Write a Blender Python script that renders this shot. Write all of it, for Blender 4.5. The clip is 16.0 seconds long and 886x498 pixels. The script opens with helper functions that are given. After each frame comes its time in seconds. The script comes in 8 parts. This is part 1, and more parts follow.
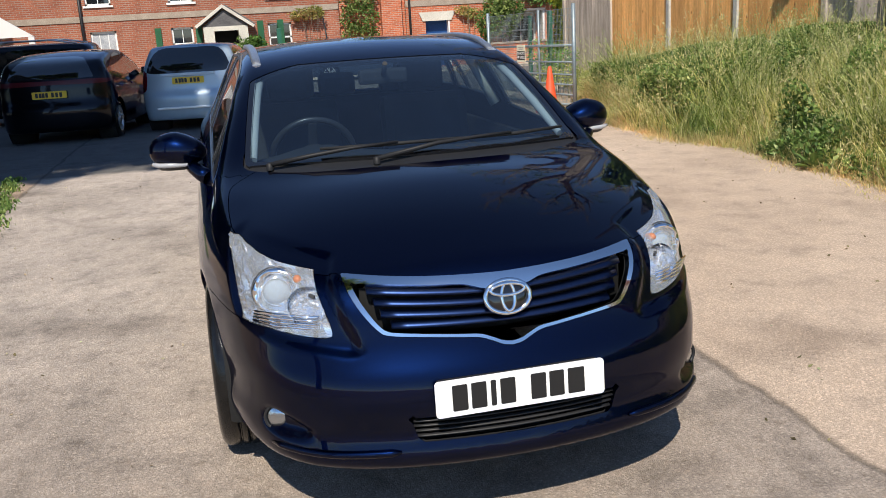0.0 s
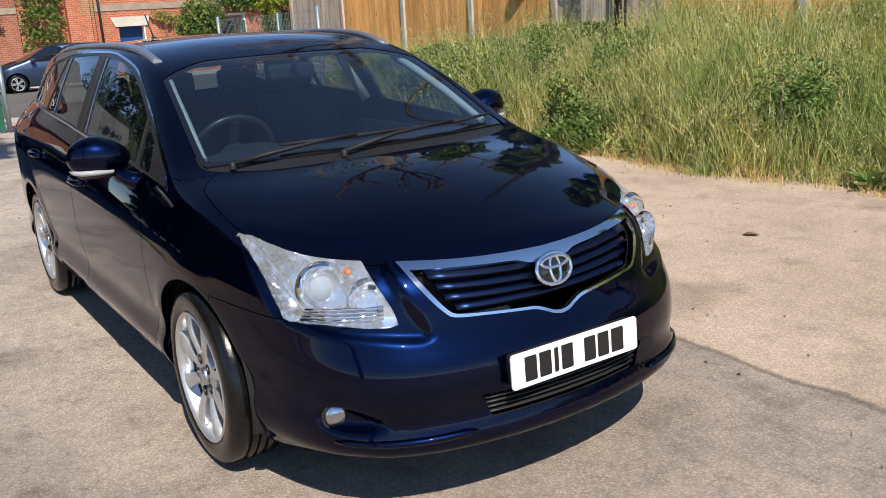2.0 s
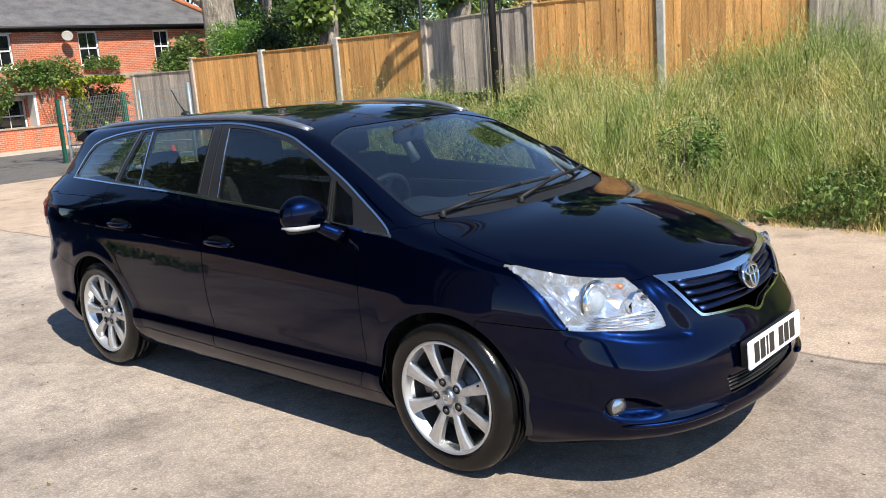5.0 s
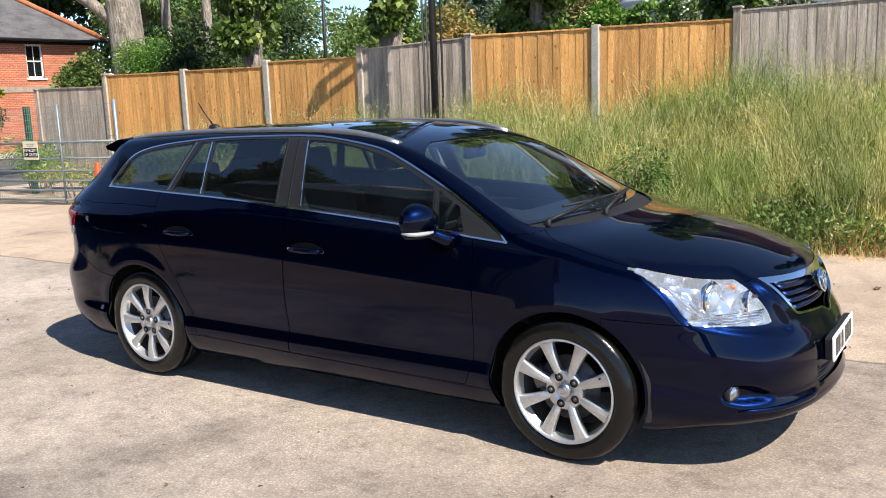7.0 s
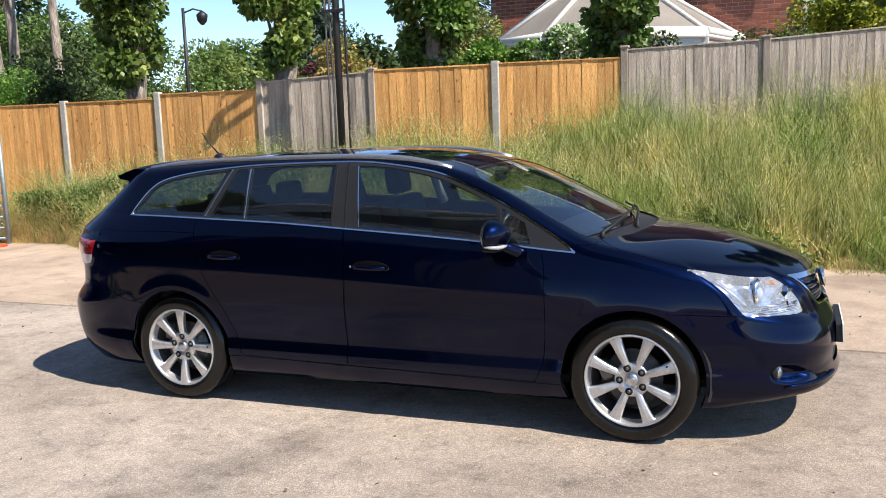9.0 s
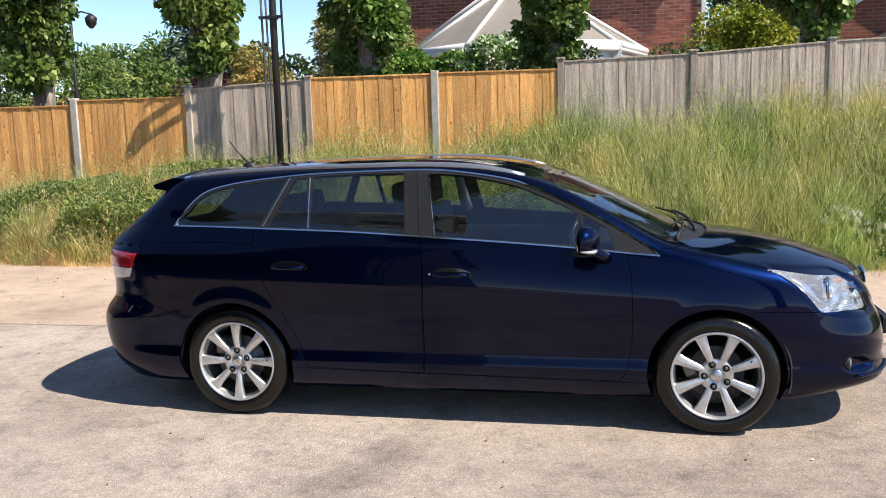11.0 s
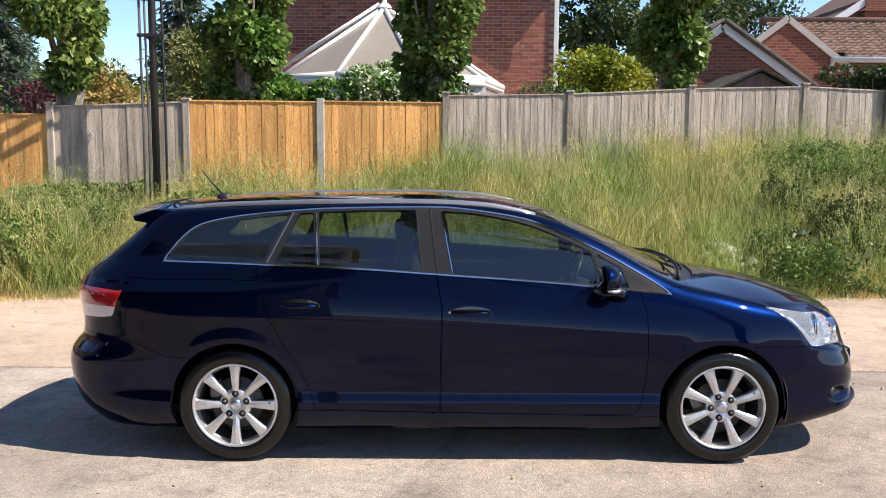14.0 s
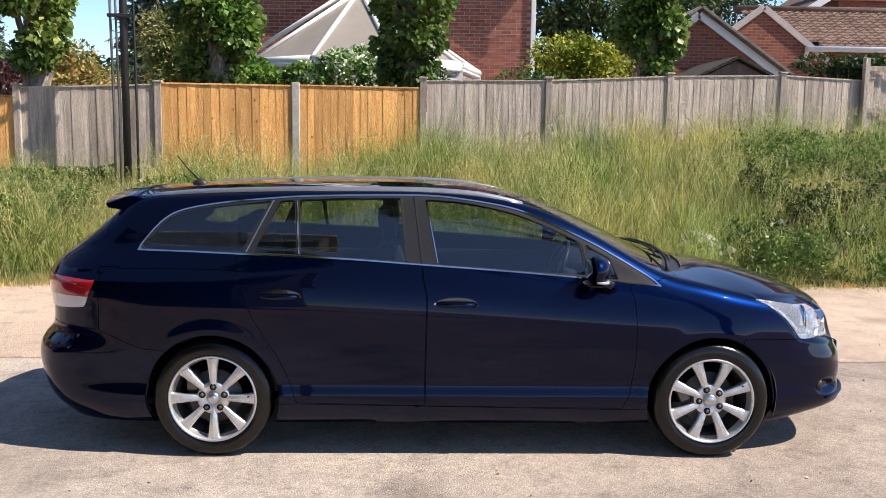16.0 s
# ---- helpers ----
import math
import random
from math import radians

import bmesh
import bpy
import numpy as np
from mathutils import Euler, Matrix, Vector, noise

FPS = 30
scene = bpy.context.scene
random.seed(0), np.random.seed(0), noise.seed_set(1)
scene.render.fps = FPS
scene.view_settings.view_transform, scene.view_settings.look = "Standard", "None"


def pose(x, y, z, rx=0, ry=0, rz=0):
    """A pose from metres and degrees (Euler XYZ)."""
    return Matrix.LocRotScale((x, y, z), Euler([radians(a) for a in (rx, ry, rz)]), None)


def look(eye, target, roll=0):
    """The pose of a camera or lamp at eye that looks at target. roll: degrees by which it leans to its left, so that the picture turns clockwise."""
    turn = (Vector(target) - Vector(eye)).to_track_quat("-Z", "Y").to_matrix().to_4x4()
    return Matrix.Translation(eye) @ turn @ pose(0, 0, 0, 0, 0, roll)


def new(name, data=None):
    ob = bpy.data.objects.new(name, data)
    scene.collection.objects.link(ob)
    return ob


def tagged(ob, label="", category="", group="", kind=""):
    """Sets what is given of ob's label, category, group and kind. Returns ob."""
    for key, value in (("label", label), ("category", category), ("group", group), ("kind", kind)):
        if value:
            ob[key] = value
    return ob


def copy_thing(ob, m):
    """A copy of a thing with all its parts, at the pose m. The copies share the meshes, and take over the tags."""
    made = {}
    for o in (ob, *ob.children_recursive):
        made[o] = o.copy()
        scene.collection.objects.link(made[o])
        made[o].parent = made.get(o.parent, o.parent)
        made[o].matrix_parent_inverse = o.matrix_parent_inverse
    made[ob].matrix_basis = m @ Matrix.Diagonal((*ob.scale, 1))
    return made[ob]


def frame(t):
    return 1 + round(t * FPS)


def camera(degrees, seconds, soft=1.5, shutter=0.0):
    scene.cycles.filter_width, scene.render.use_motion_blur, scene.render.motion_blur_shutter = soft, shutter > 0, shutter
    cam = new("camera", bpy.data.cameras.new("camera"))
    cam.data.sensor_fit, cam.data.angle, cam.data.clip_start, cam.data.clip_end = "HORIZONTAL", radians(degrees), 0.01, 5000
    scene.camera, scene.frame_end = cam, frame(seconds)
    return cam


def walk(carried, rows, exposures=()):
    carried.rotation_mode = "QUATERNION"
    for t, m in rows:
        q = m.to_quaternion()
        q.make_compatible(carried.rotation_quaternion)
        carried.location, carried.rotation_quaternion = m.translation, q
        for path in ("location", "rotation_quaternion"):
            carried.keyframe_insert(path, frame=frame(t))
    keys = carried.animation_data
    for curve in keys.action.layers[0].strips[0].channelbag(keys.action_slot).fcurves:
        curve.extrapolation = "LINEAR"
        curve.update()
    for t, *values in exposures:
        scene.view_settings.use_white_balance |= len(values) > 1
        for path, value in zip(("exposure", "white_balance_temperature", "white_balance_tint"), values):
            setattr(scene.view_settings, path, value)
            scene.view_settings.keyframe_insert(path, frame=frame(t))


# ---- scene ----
cam = camera(52.8, 16.0, soft=0.9)
PATH = [
    (0, (4.643, -0.763, 1.525), (2.759, -0.314, 1.028), -3.3),
    (0.5, (4.58, -1.045, 1.533), (2.744, -0.429, 1.032), -3.1),
    (1, (4.518, -1.292, 1.526), (2.728, -0.569, 1.003), -3.6),
    (1.5, (4.364, -1.472, 1.521), (2.647, -0.59, 0.995), -4.2),
    (2, (4.279, -1.753, 1.529), (2.665, -0.694, 1.006), -3.4),
    (2.5, (4.266, -2.058, 1.579), (2.681, -0.953, 1.063), -3.8),
    (3, (4.188, -2.33, 1.579), (2.618, -1.197, 1.079), -5.1),
    (3.5, (4.119, -2.681, 1.607), (2.598, -1.474, 1.126), -5.4),
    (4, (4.059, -2.973, 1.624), (2.606, -1.678, 1.163), -5.2),
    (4.5, (3.852, -3.173, 1.616), (2.471, -1.792, 1.187), -4.9),
    (7, (2.937, -4.251, 1.622), (1.868, -2.597, 1.272), -1.9),
    (7.5, (2.758, -4.464, 1.625), (1.743, -2.779, 1.267), -3.0),
    (8, (2.523, -4.626, 1.639), (1.573, -2.897, 1.309), -4.0),
    (8.5, (2.312, -4.931, 1.634), (1.483, -3.136, 1.332), -2.7),
    (11, (0.96, -5.583, 1.671), (0.528, -3.65, 1.391), -1.7),
    (11.5, (0.706, -5.702, 1.684), (0.391, -3.743, 1.433), -0.2),
    (12, (0.472, -5.829, 1.719), (0.192, -3.869, 1.439), -0.4),
    (12.5, (0.308, -5.862, 1.721), (0.056, -3.899, 1.435), -0.7),
    (13, (0.078, -5.871, 1.734), (-0.028, -3.889, 1.486), -0.3),
    (13.5, (-0.157, -5.84, 1.756), (-0.192, -3.854, 1.526), -0.1),
    (14, (-0.206, -5.689, 1.751), (-0.205, -3.702, 1.523), 0.3),
    (14.5, (-0.231, -5.592, 1.758), (-0.184, -3.607, 1.523), 0.3),
    (15, (-0.256, -5.551, 1.758), (-0.177, -3.568, 1.507), 0.5),
    (15.5, (-0.267, -5.555, 1.756), (-0.191, -3.574, 1.498), 0.5),
    (16, (-0.277, -5.556, 1.756), (-0.213, -3.574, 1.497), 0.8),
]
walk(cam, [(t, look(eye, target, roll)) for t, eye, target, roll in PATH], exposures=((0.0, 0.28, 6500, 9.5), (2.5, 0.34, 6500, 10), (4.5, 0.57, 6450, 8.5), (7.0, 0.68, 6500, 9.5), (8.5, 0.66, 6540, 10.5), (11.3, 0.65, 6570, 12), (12.5, 0.74, 6580, 12.5), (16.0, 0.69, 6620, 14)))
# ---- light: a clear sky and one sun ----
SUN = Vector((1.09, -0.33, 1.38)).normalized()
world = bpy.data.worlds.new("sky")
scene.world = world
world.use_nodes = True
wn = world.node_tree
sky = wn.nodes.new("ShaderNodeTexSky")
sky.sky_type, sky.sun_disc = "NISHITA", False
sky.sun_elevation = math.asin(SUN.z)
sky.sun_rotation = math.atan2(SUN.x, SUN.y)
sky.air_density, sky.dust_density, sky.ozone_density = 1.0, 0.0, 3.5
sky.altitude = 3000
wn.nodes["Background"].inputs["Strength"].default_value = 0.148
wn.links.new(sky.outputs["Color"], wn.nodes["Background"].inputs["Color"])
sun = new("sun", bpy.data.lights.new("sun", "SUN"))
sun.data.energy, sun.data.angle, sun.data.color = 5.0, radians(0.53), (1.0, 0.92, 0.80)
sun.matrix_world = look(SUN * 30, (0, 0, 0))


# ---- materials ----
def material(name):
    m = bpy.data.materials.new(name)
    m.use_nodes = True
    return m, m.node_tree.nodes, m.node_tree.links, m.node_tree.nodes["Principled BSDF"]


def flat(name, color, rough=0.5, metal=0.0, coat=0.0, spec=0.5):
    m, n, l, b = material(name)
    b.inputs["Base Color"].default_value = (*color, 1)
    b.inputs["Roughness"].default_value, b.inputs["Metallic"].default_value = rough, metal
    b.inputs["Coat Weight"].default_value, b.inputs["Coat Roughness"].default_value = coat, 0.02
    b.inputs["Specular IOR Level"].default_value = spec
    return m


def ramp(n, l, fac, stops):
    r = n.new("ShaderNodeValToRGB")
    e = r.color_ramp.elements
    while len(e) < len(stops):
        e.new(0.5)
    for k, (p, c) in enumerate(stops):
        e[k].position, e[k].color = p, (*c, 1)
    l.new(fac, r.inputs["Fac"])
    return r.outputs["Color"]


def tex(n, l, scale, detail=4, rough=0.6, coords=None, stretch=None, kind="ShaderNodeTexNoise"):
    t = n.new(kind)
    t.inputs["Scale"].default_value = scale
    if kind == "ShaderNodeTexNoise":
        t.inputs["Detail"].default_value, t.inputs["Roughness"].default_value = detail, rough
    c = coords
    if c is None:
        c = n.new("ShaderNodeTexCoord").outputs["Object"]
    if stretch:
        mp = n.new("ShaderNodeMapping")
        mp.inputs["Scale"].default_value = stretch
        l.new(c, mp.inputs["Vector"])
        c = mp.outputs["Vector"]
    l.new(c, t.inputs["Vector"])
    return t


def mix(n, l, fac, a, b, mode="MIX"):
    x = n.new("ShaderNodeMix")
    x.data_type, x.blend_type = "RGBA", mode
    for sock, v in (("Factor", fac), ("A", a), ("B", b)):
        s = [i for i in x.inputs if i.name == sock and (sock == "Factor" and i.type == "VALUE" or sock != "Factor" and i.type == "RGBA")][0]
        if isinstance(v, (int, float)):
            s.default_value = v
        elif isinstance(v, tuple):
            s.default_value = (*v, 1)
        else:
            l.new(v, s)
    return [o for o in x.outputs if o.type == "RGBA"][0]


def bump(n, l, b, height, strength, dist):
    u = n.new("ShaderNodeBump")
    u.inputs["Strength"].default_value, u.inputs["Distance"].default_value = strength, dist
    l.new(height, u.inputs["Height"])
    l.new(u.outputs["Normal"], b.inputs["Normal"])


def noisy(name, dark, light, scale=8.0, rough=0.85, fine=120.0, relief=0.3, depth=0.004, stretch=None, metal=0.0, spec=0.5, vary=0.0, coords=None, knots=None):
    """A matt surface with variation at two scales and a fine relief; vary: difference from piece to piece."""
    m, n, l, b = material(name)
    where = n.new("ShaderNodeNewGeometry").outputs["Position"] if coords == "world" else None
    big = tex(n, l, scale, 5, 0.6, coords=where, stretch=stretch)
    small = tex(n, l, fine, 3, 0.6, coords=where, stretch=stretch)
    col = ramp(n, l, big.outputs["Fac"], [(0.3, dark), (0.7, light)])
    grain = ramp(n, l, small.outputs["Fac"], [(0.3, (0.72,) * 3), (0.7, (1.22,) * 3)])
    col = mix(n, l, 1.0, col, grain, "MULTIPLY")
    if knots:
        cell = tex(n, l, 1.0, coords=where, stretch=(7.0, 0.5, 4.2), kind="ShaderNodeTexVoronoi")
        col = mix(n, l, 1.0, col, ramp(n, l, cell.outputs["Distance"], [(0.03, knots), (0.075, (0.66, 0.56, 0.46)), (0.13, (1, 1, 1))]), "MULTIPLY")
    if vary:
        info = n.new("ShaderNodeObjectInfo")
        tone = ramp(n, l, info.outputs["Random"], [(0.0, (1 - vary,) * 3), (1.0, (1 + vary,) * 3)])
        col = mix(n, l, 1.0, col, tone, "MULTIPLY")
    l.new(col, b.inputs["Base Color"])
    b.inputs["Roughness"].default_value, b.inputs["Metallic"].default_value = rough, metal
    b.inputs["Specular IOR Level"].default_value = spec
    bump(n, l, b, small.outputs["Fac"], relief, depth)
    return m


def glass(name, tint=(0.9, 0.95, 0.93), see=0.9, rough=0.0, dust_haze=0.0):
    """A thin pane: mirror-like gloss at the angle's strength over clear or tinted see-through."""
    m, n, l, b = material(name)
    n.remove(b)
    clear = n.new("ShaderNodeBsdfTransparent")
    clear.inputs["Color"].default_value = (*[c * see for c in tint], 1)
    gloss = n.new("ShaderNodeBsdfGlossy")
    gloss.inputs["Roughness"].default_value = rough
    face = n.new("ShaderNodeLayerWeight")
    face.inputs["Blend"].default_value = 0.5
    power = n.new("ShaderNodeMath")
    power.operation = "POWER"
    power.inputs[1].default_value = 4.0
    l.new(face.outputs["Facing"], power.inputs[0])
    fr = n.new("ShaderNodeMapRange")
    fr.inputs["To Min"].default_value = 0.115
    l.new(power.outputs[0], fr.inputs["Value"])
    sh = n.new("ShaderNodeMixShader")
    l.new(fr.outputs["Result"], sh.inputs["Fac"])
    l.new(clear.outputs["BSDF"], sh.inputs[1])
    l.new(gloss.outputs["BSDF"], sh.inputs[2])
    # thin bluish dust film, doubling as a painted haze that lifts the dark panes
    if dust_haze:
        film, mottle, over = n.new("ShaderNodeBsdfDiffuse"), tex(n, l, 5.0, 5, 0.65), n.new("ShaderNodeMixShader")
        film.inputs["Color"].default_value = (0.46, 0.52, 0.58, 1)
        amount = n.new("ShaderNodeMapRange")
        amount.inputs["From Min"].default_value, amount.inputs["From Max"].default_value = 0.3, 0.7
        amount.inputs["To Min"].default_value, amount.inputs["To Max"].default_value = dust_haze * 0.6, dust_haze * 1.4
        l.new(mottle.outputs["Fac"], amount.inputs["Value"])
        l.new(amount.outputs["Result"], over.inputs["Fac"])
        l.new(sh.outputs["Shader"], over.inputs[1])
        l.new(film.outputs["BSDF"], over.inputs[2])
        sh = over
    l.new(sh.outputs["Shader"], n["Material Output"].inputs["Surface"])
    return m


def car_paint(name, deep, flake, coat=1.0, metal=1.0):
    m, n, l, b = material(name)
    cells = tex(n, l, 900, kind="ShaderNodeTexVoronoi")
    col = mix(n, l, cells.outputs["Distance"], deep, flake)
    l.new(col, b.inputs["Base Color"])
    b.inputs["Metallic"].default_value, b.inputs["Roughness"].default_value = metal, 0.36
    b.inputs["Specular Tint"].default_value = (0.05, 0.12, 0.45, 1)
    b.inputs["Coat Weight"].default_value, b.inputs["Coat Roughness"].default_value = coat, 0.015
    b.inputs["Coat IOR"].default_value = 1.31
    wave = tex(n, l, 1.3, 2, 0.4)
    bump(n, l, b, wave.outputs["Fac"], 0.02, 0.02)
    return m


PAINT = car_paint("navy_metallic_paint", (0.0004, 0.0017, 0.0090), (0.0014, 0.0068, 0.040))
BLACK = flat("black_plastic", (0.012, 0.012, 0.013), 0.5)
GLOSS_BLACK = flat("gloss_black", (0.006, 0.006, 0.007), 0.12, coat=0.6)
DARK = flat("dark_void", (0.006, 0.006, 0.006), 0.9)
CHROME = flat("chrome", (0.78, 0.79, 0.80), 0.08, 1.0)
SATIN = flat("satin_metal", (0.55, 0.56, 0.58), 0.32, 1.0)
RUBBER = noisy("tyre_rubber", (0.004, 0.004, 0.004), (0.009, 0.009, 0.009), 30, 0.20, 90, 0.55, 0.002, spec=0.36)
ALLOY = noisy("silver_alloy", (0.58, 0.59, 0.60), (0.68, 0.69, 0.70), 20, 0.34, 400, 0.05, 0.0005, metal=0.75)
STEEL_DARK = noisy("brake_metal", (0.10, 0.095, 0.09), (0.22, 0.21, 0.20), 20, 0.5, 200, 0.2, 0.001, metal=0.8)
SCREEN = glass("windscreen_glass", (0.72, 0.86, 0.94), 0.84, dust_haze=0.003)
TINTED = glass("tinted_glass", (0.76, 0.86, 0.84), 0.72, dust_haze=0.004)
PRIVACY = glass("privacy_glass", (0.60, 0.68, 0.66), 0.72, dust_haze=0.004)


# ---- mesh helpers ----
def link_mesh(name, bm, mat, parent=None, label="", smooth=False):
    me = bpy.data.meshes.new(name)
    bm.to_mesh(me)
    bm.free()
    mats = mat if isinstance(mat, (list, tuple)) else [mat]
    for x in mats:
        me.materials.append(x)
    if smooth:
        me.polygons.foreach_set("use_smooth", [True] * len(me.polygons))
    ob = new(name, me)
    if parent:
        ob.parent = parent
    if label:
        ob["label"] = label
    return ob


def part(name, bm, mat, parent, label="", smooth=False):
    """One mesh object under a thing or a part."""
    return link_mesh(name, bm, mat, parent, label, smooth)


def raw_mesh(name, verts, faces, mat, parent=None, label="", smooth=False):
    me = bpy.data.meshes.new(name)
    me.from_pydata([tuple(v) for v in verts], [], faces)
    for x in (mat if isinstance(mat, (list, tuple)) else [mat]):
        me.materials.append(x)
    if smooth:
        me.polygons.foreach_set("use_smooth", [True] * len(me.polygons))
    me.update()
    ob = new(name, me)
    if parent:
        ob.parent = parent
    if label:
        ob["label"] = label
    return ob


def add_box(bm, lo, hi, bev=0.0, m=None, mat=0):
    c = [(a + b) / 2 for a, b in zip(lo, hi)]
    s = [b - a for a, b in zip(lo, hi)]
    g = bmesh.ops.create_cube(bm, size=1, matrix=Matrix.Translation(c) @ Matrix.Diagonal((*s, 1)))
    vs = g["verts"]
    if bev:
        es = list({e for v in vs for e in v.link_edges})
        r = bmesh.ops.bevel(bm, geom=es, offset=bev, segments=2, affect="EDGES", profile=0.6)
        vs = list({v for f in r["faces"] for v in f.verts} | {v for v in vs if v.is_valid})
    if mat:
        for f in {f for v in vs for f in v.link_faces}:
            f.material_index = mat
    if m:
        bmesh.ops.transform(bm, matrix=m, verts=vs)
    return vs


def box(lo, hi, bev=0.0, m=None):
    bm = bmesh.new()
    add_box(bm, lo, hi, bev, m)
    return bm


def add_tube(bm, pts, r, sides=8, cap=True, mat=0):
    """A tube along a line of points; r: one radius or one a point."""
    pts = [Vector(p) for p in pts]
    rs = r if isinstance(r, (list, tuple)) else [r] * len(pts)
    rings, up = [], Vector((0.13, 0.31, 1)).normalized()
    for i, p in enumerate(pts):
        d = (pts[min(i + 1, len(pts) - 1)] - pts[max(i - 1, 0)]).normalized()
        a = d.cross(up)
        a = a.normalized() if a.length > 1e-3 else d.orthogonal().normalized()
        b = d.cross(a)
        rings.append([bm.verts.new(p + (a * math.cos(2 * math.pi * k / sides) + b * math.sin(2 * math.pi * k / sides)) * rs[i]) for k in range(sides)])
    for q, w in zip(rings, rings[1:]):
        for k in range(sides):
            f = bm.faces.new((q[k], q[(k + 1) % sides], w[(k + 1) % sides], w[k]))
            f.material_index, f.smooth = mat, True
    if cap:
        bm.faces.new(rings[0][::-1]).material_index = mat
        bm.faces.new(rings[-1]).material_index = mat
    return rings


def tube(pts, r, sides=8):
    bm = bmesh.new()
    add_tube(bm, pts, r, sides)
    bmesh.ops.recalc_face_normals(bm, faces=bm.faces)
    return bm


def add_lathe(bm, profile, sides=32, m=Matrix(), mat=0, a0=0.0, a1=2 * math.pi):
    """Turns a profile of (radius, height) about z."""
    full = abs(a1 - a0 - 2 * math.pi) < 1e-6
    n = sides if full else sides + 1
    rings = []
    for k in range(n):
        a = a0 + (a1 - a0) * k / sides
        rings.append([bm.verts.new(m @ Vector((r * math.cos(a), r * math.sin(a), h))) for r, h in profile])
    for k in range(sides):
        q, w = rings[k], rings[(k + 1) % n]
        for i in range(len(profile) - 1):
            if profile[i][0] < 1e-6 and profile[i + 1][0] < 1e-6:
                continue
            f = [q[i], w[i], w[i + 1], q[i + 1]]
            fc = bm.faces.new(f)
            fc.material_index, fc.smooth = mat, True
    return rings


def lathe(profile, sides=32, m=Matrix()):
    bm = bmesh.new()
    add_lathe(bm, profile, sides, m)
    bmesh.ops.remove_doubles(bm, verts=bm.verts, dist=1e-5)
    bmesh.ops.recalc_face_normals(bm, faces=bm.faces)
    return bm


def prism(outline, depth, m=Matrix(), bev=0.0):
    """A flat outline of (x, y) raised by depth along z."""
    bm = bmesh.new()
    f = bm.faces.new([bm.verts.new((x, y, 0)) for x, y in outline])
    g = bmesh.ops.extrude_face_region(bm, geom=[f])
    bmesh.ops.translate(bm, verts=[v for v in g["geom"] if isinstance(v, bmesh.types.BMVert)], vec=(0, 0, depth))
    bmesh.ops.recalc_face_normals(bm, faces=bm.faces)
    if bev:
        top = [e for e in bm.edges if all(abs(v.co.z - depth) < 1e-6 for v in e.verts)]
        bmesh.ops.bevel(bm, geom=top, offset=bev, segments=2, affect="EDGES")
    bmesh.ops.transform(bm, matrix=m, verts=bm.verts)
    return bm


def thing(name, label, category, group="", at=Matrix(), kind=""):
    ob = new(name)
    ob.empty_display_size = 0.1
    ob.matrix_world = at
    return tagged(ob, label, category, group, kind)
# ---- shape of the estate car's body: a smooth intersection of side, top, front, rear and floor surfaces ----
def curve(*pts):
    """A smooth function through (x, value) points, as a dense table (monotone cubic)."""
    px = np.array([p[0] for p in pts], float)
    py = np.array([p[1] for p in pts], float)
    h = np.diff(px)
    d = np.diff(py) / h
    m = np.empty(len(px))
    m[0], m[-1] = d[0], d[-1]
    for i in range(1, len(px) - 1):
        if d[i - 1] * d[i] <= 0:
            m[i] = 0.0
        else:
            w1, w2 = 2 * h[i] + h[i - 1], h[i] + 2 * h[i - 1]
            m[i] = (w1 + w2) / (w1 / d[i - 1] + w2 / d[i])
    xs = np.linspace(px[0], px[-1], 1200)
    k = np.clip(np.searchsorted(px, xs, side="right") - 1, 0, len(h) - 1)
    s = (xs - px[k]) / h[k]
    ys = ((1 + 2 * s) * (1 - s) ** 2 * py[k] + s * (1 - s) ** 2 * h[k] * m[k] + s * s * (3 - 2 * s) * py[k + 1] + s * s * (s - 1) * h[k] * m[k + 1])
    for _ in range(2):
        pad = np.concatenate([2 * ys[0] - ys[20:0:-1], ys, 2 * ys[-1] - ys[-2:-22:-1]])
        ys = np.convolve(pad, np.ones(41) / 41, "valid")
    return lambda v: np.interp(v, xs, ys)


TOP = curve((-2.6, 1.30), (-2.0, 1.392), (-1.75, 1.416), (-1.4, 1.437), (-0.9, 1.456), (-0.35, 1.461), (0.0, 1.447), (0.25, 1.412), (0.5, 1.345), (0.75, 1.243), (1.0, 1.124), (1.2, 1.032), (1.33, 1.002), (1.5, 0.99), (1.7, 0.955), (1.9, 0.905), (2.05, 0.852), (2.2, 0.795), (2.4, 0.69), (2.9, 0.40))
SWEEP = curve((-2.6, 0.0), (-0.2, 0.0), (0.3, 0.06), (0.7, 0.17), (1.1, 0.23), (1.4, 0.26), (1.8, 0.30), (2.2, 0.40), (3.0, 0.45))
CROWN = curve((-2.6, 0.10), (0.0, 0.09), (0.4, 0.06), (0.8, 0.04), (1.2, 0.05), (1.5, 0.105), (2.0, 0.09), (3.0, 0.08))
BELT = curve((-2.6, 0.10), (-1.8, 0.085), (-1.2, 0.07), (-0.25, 0.03), (0.65, -0.03), (1.1, -0.07), (1.6, -0.12), (3.0, -0.16))
SIDE = curve((0.0, 0.78), (0.18, 0.83), (0.24, 0.868), (0.30, 0.892), (0.338, 0.908), (0.40, 0.880), (0.50, 0.899), (0.64, 0.911), (0.76, 0.911), (0.86, 0.896), (0.93, 0.872), (0.985, 0.845), (1.03, 0.817), (1.12, 0.775), (1.25, 0.708), (1.40, 0.622), (1.55, 0.53), (1.8, 0.38))
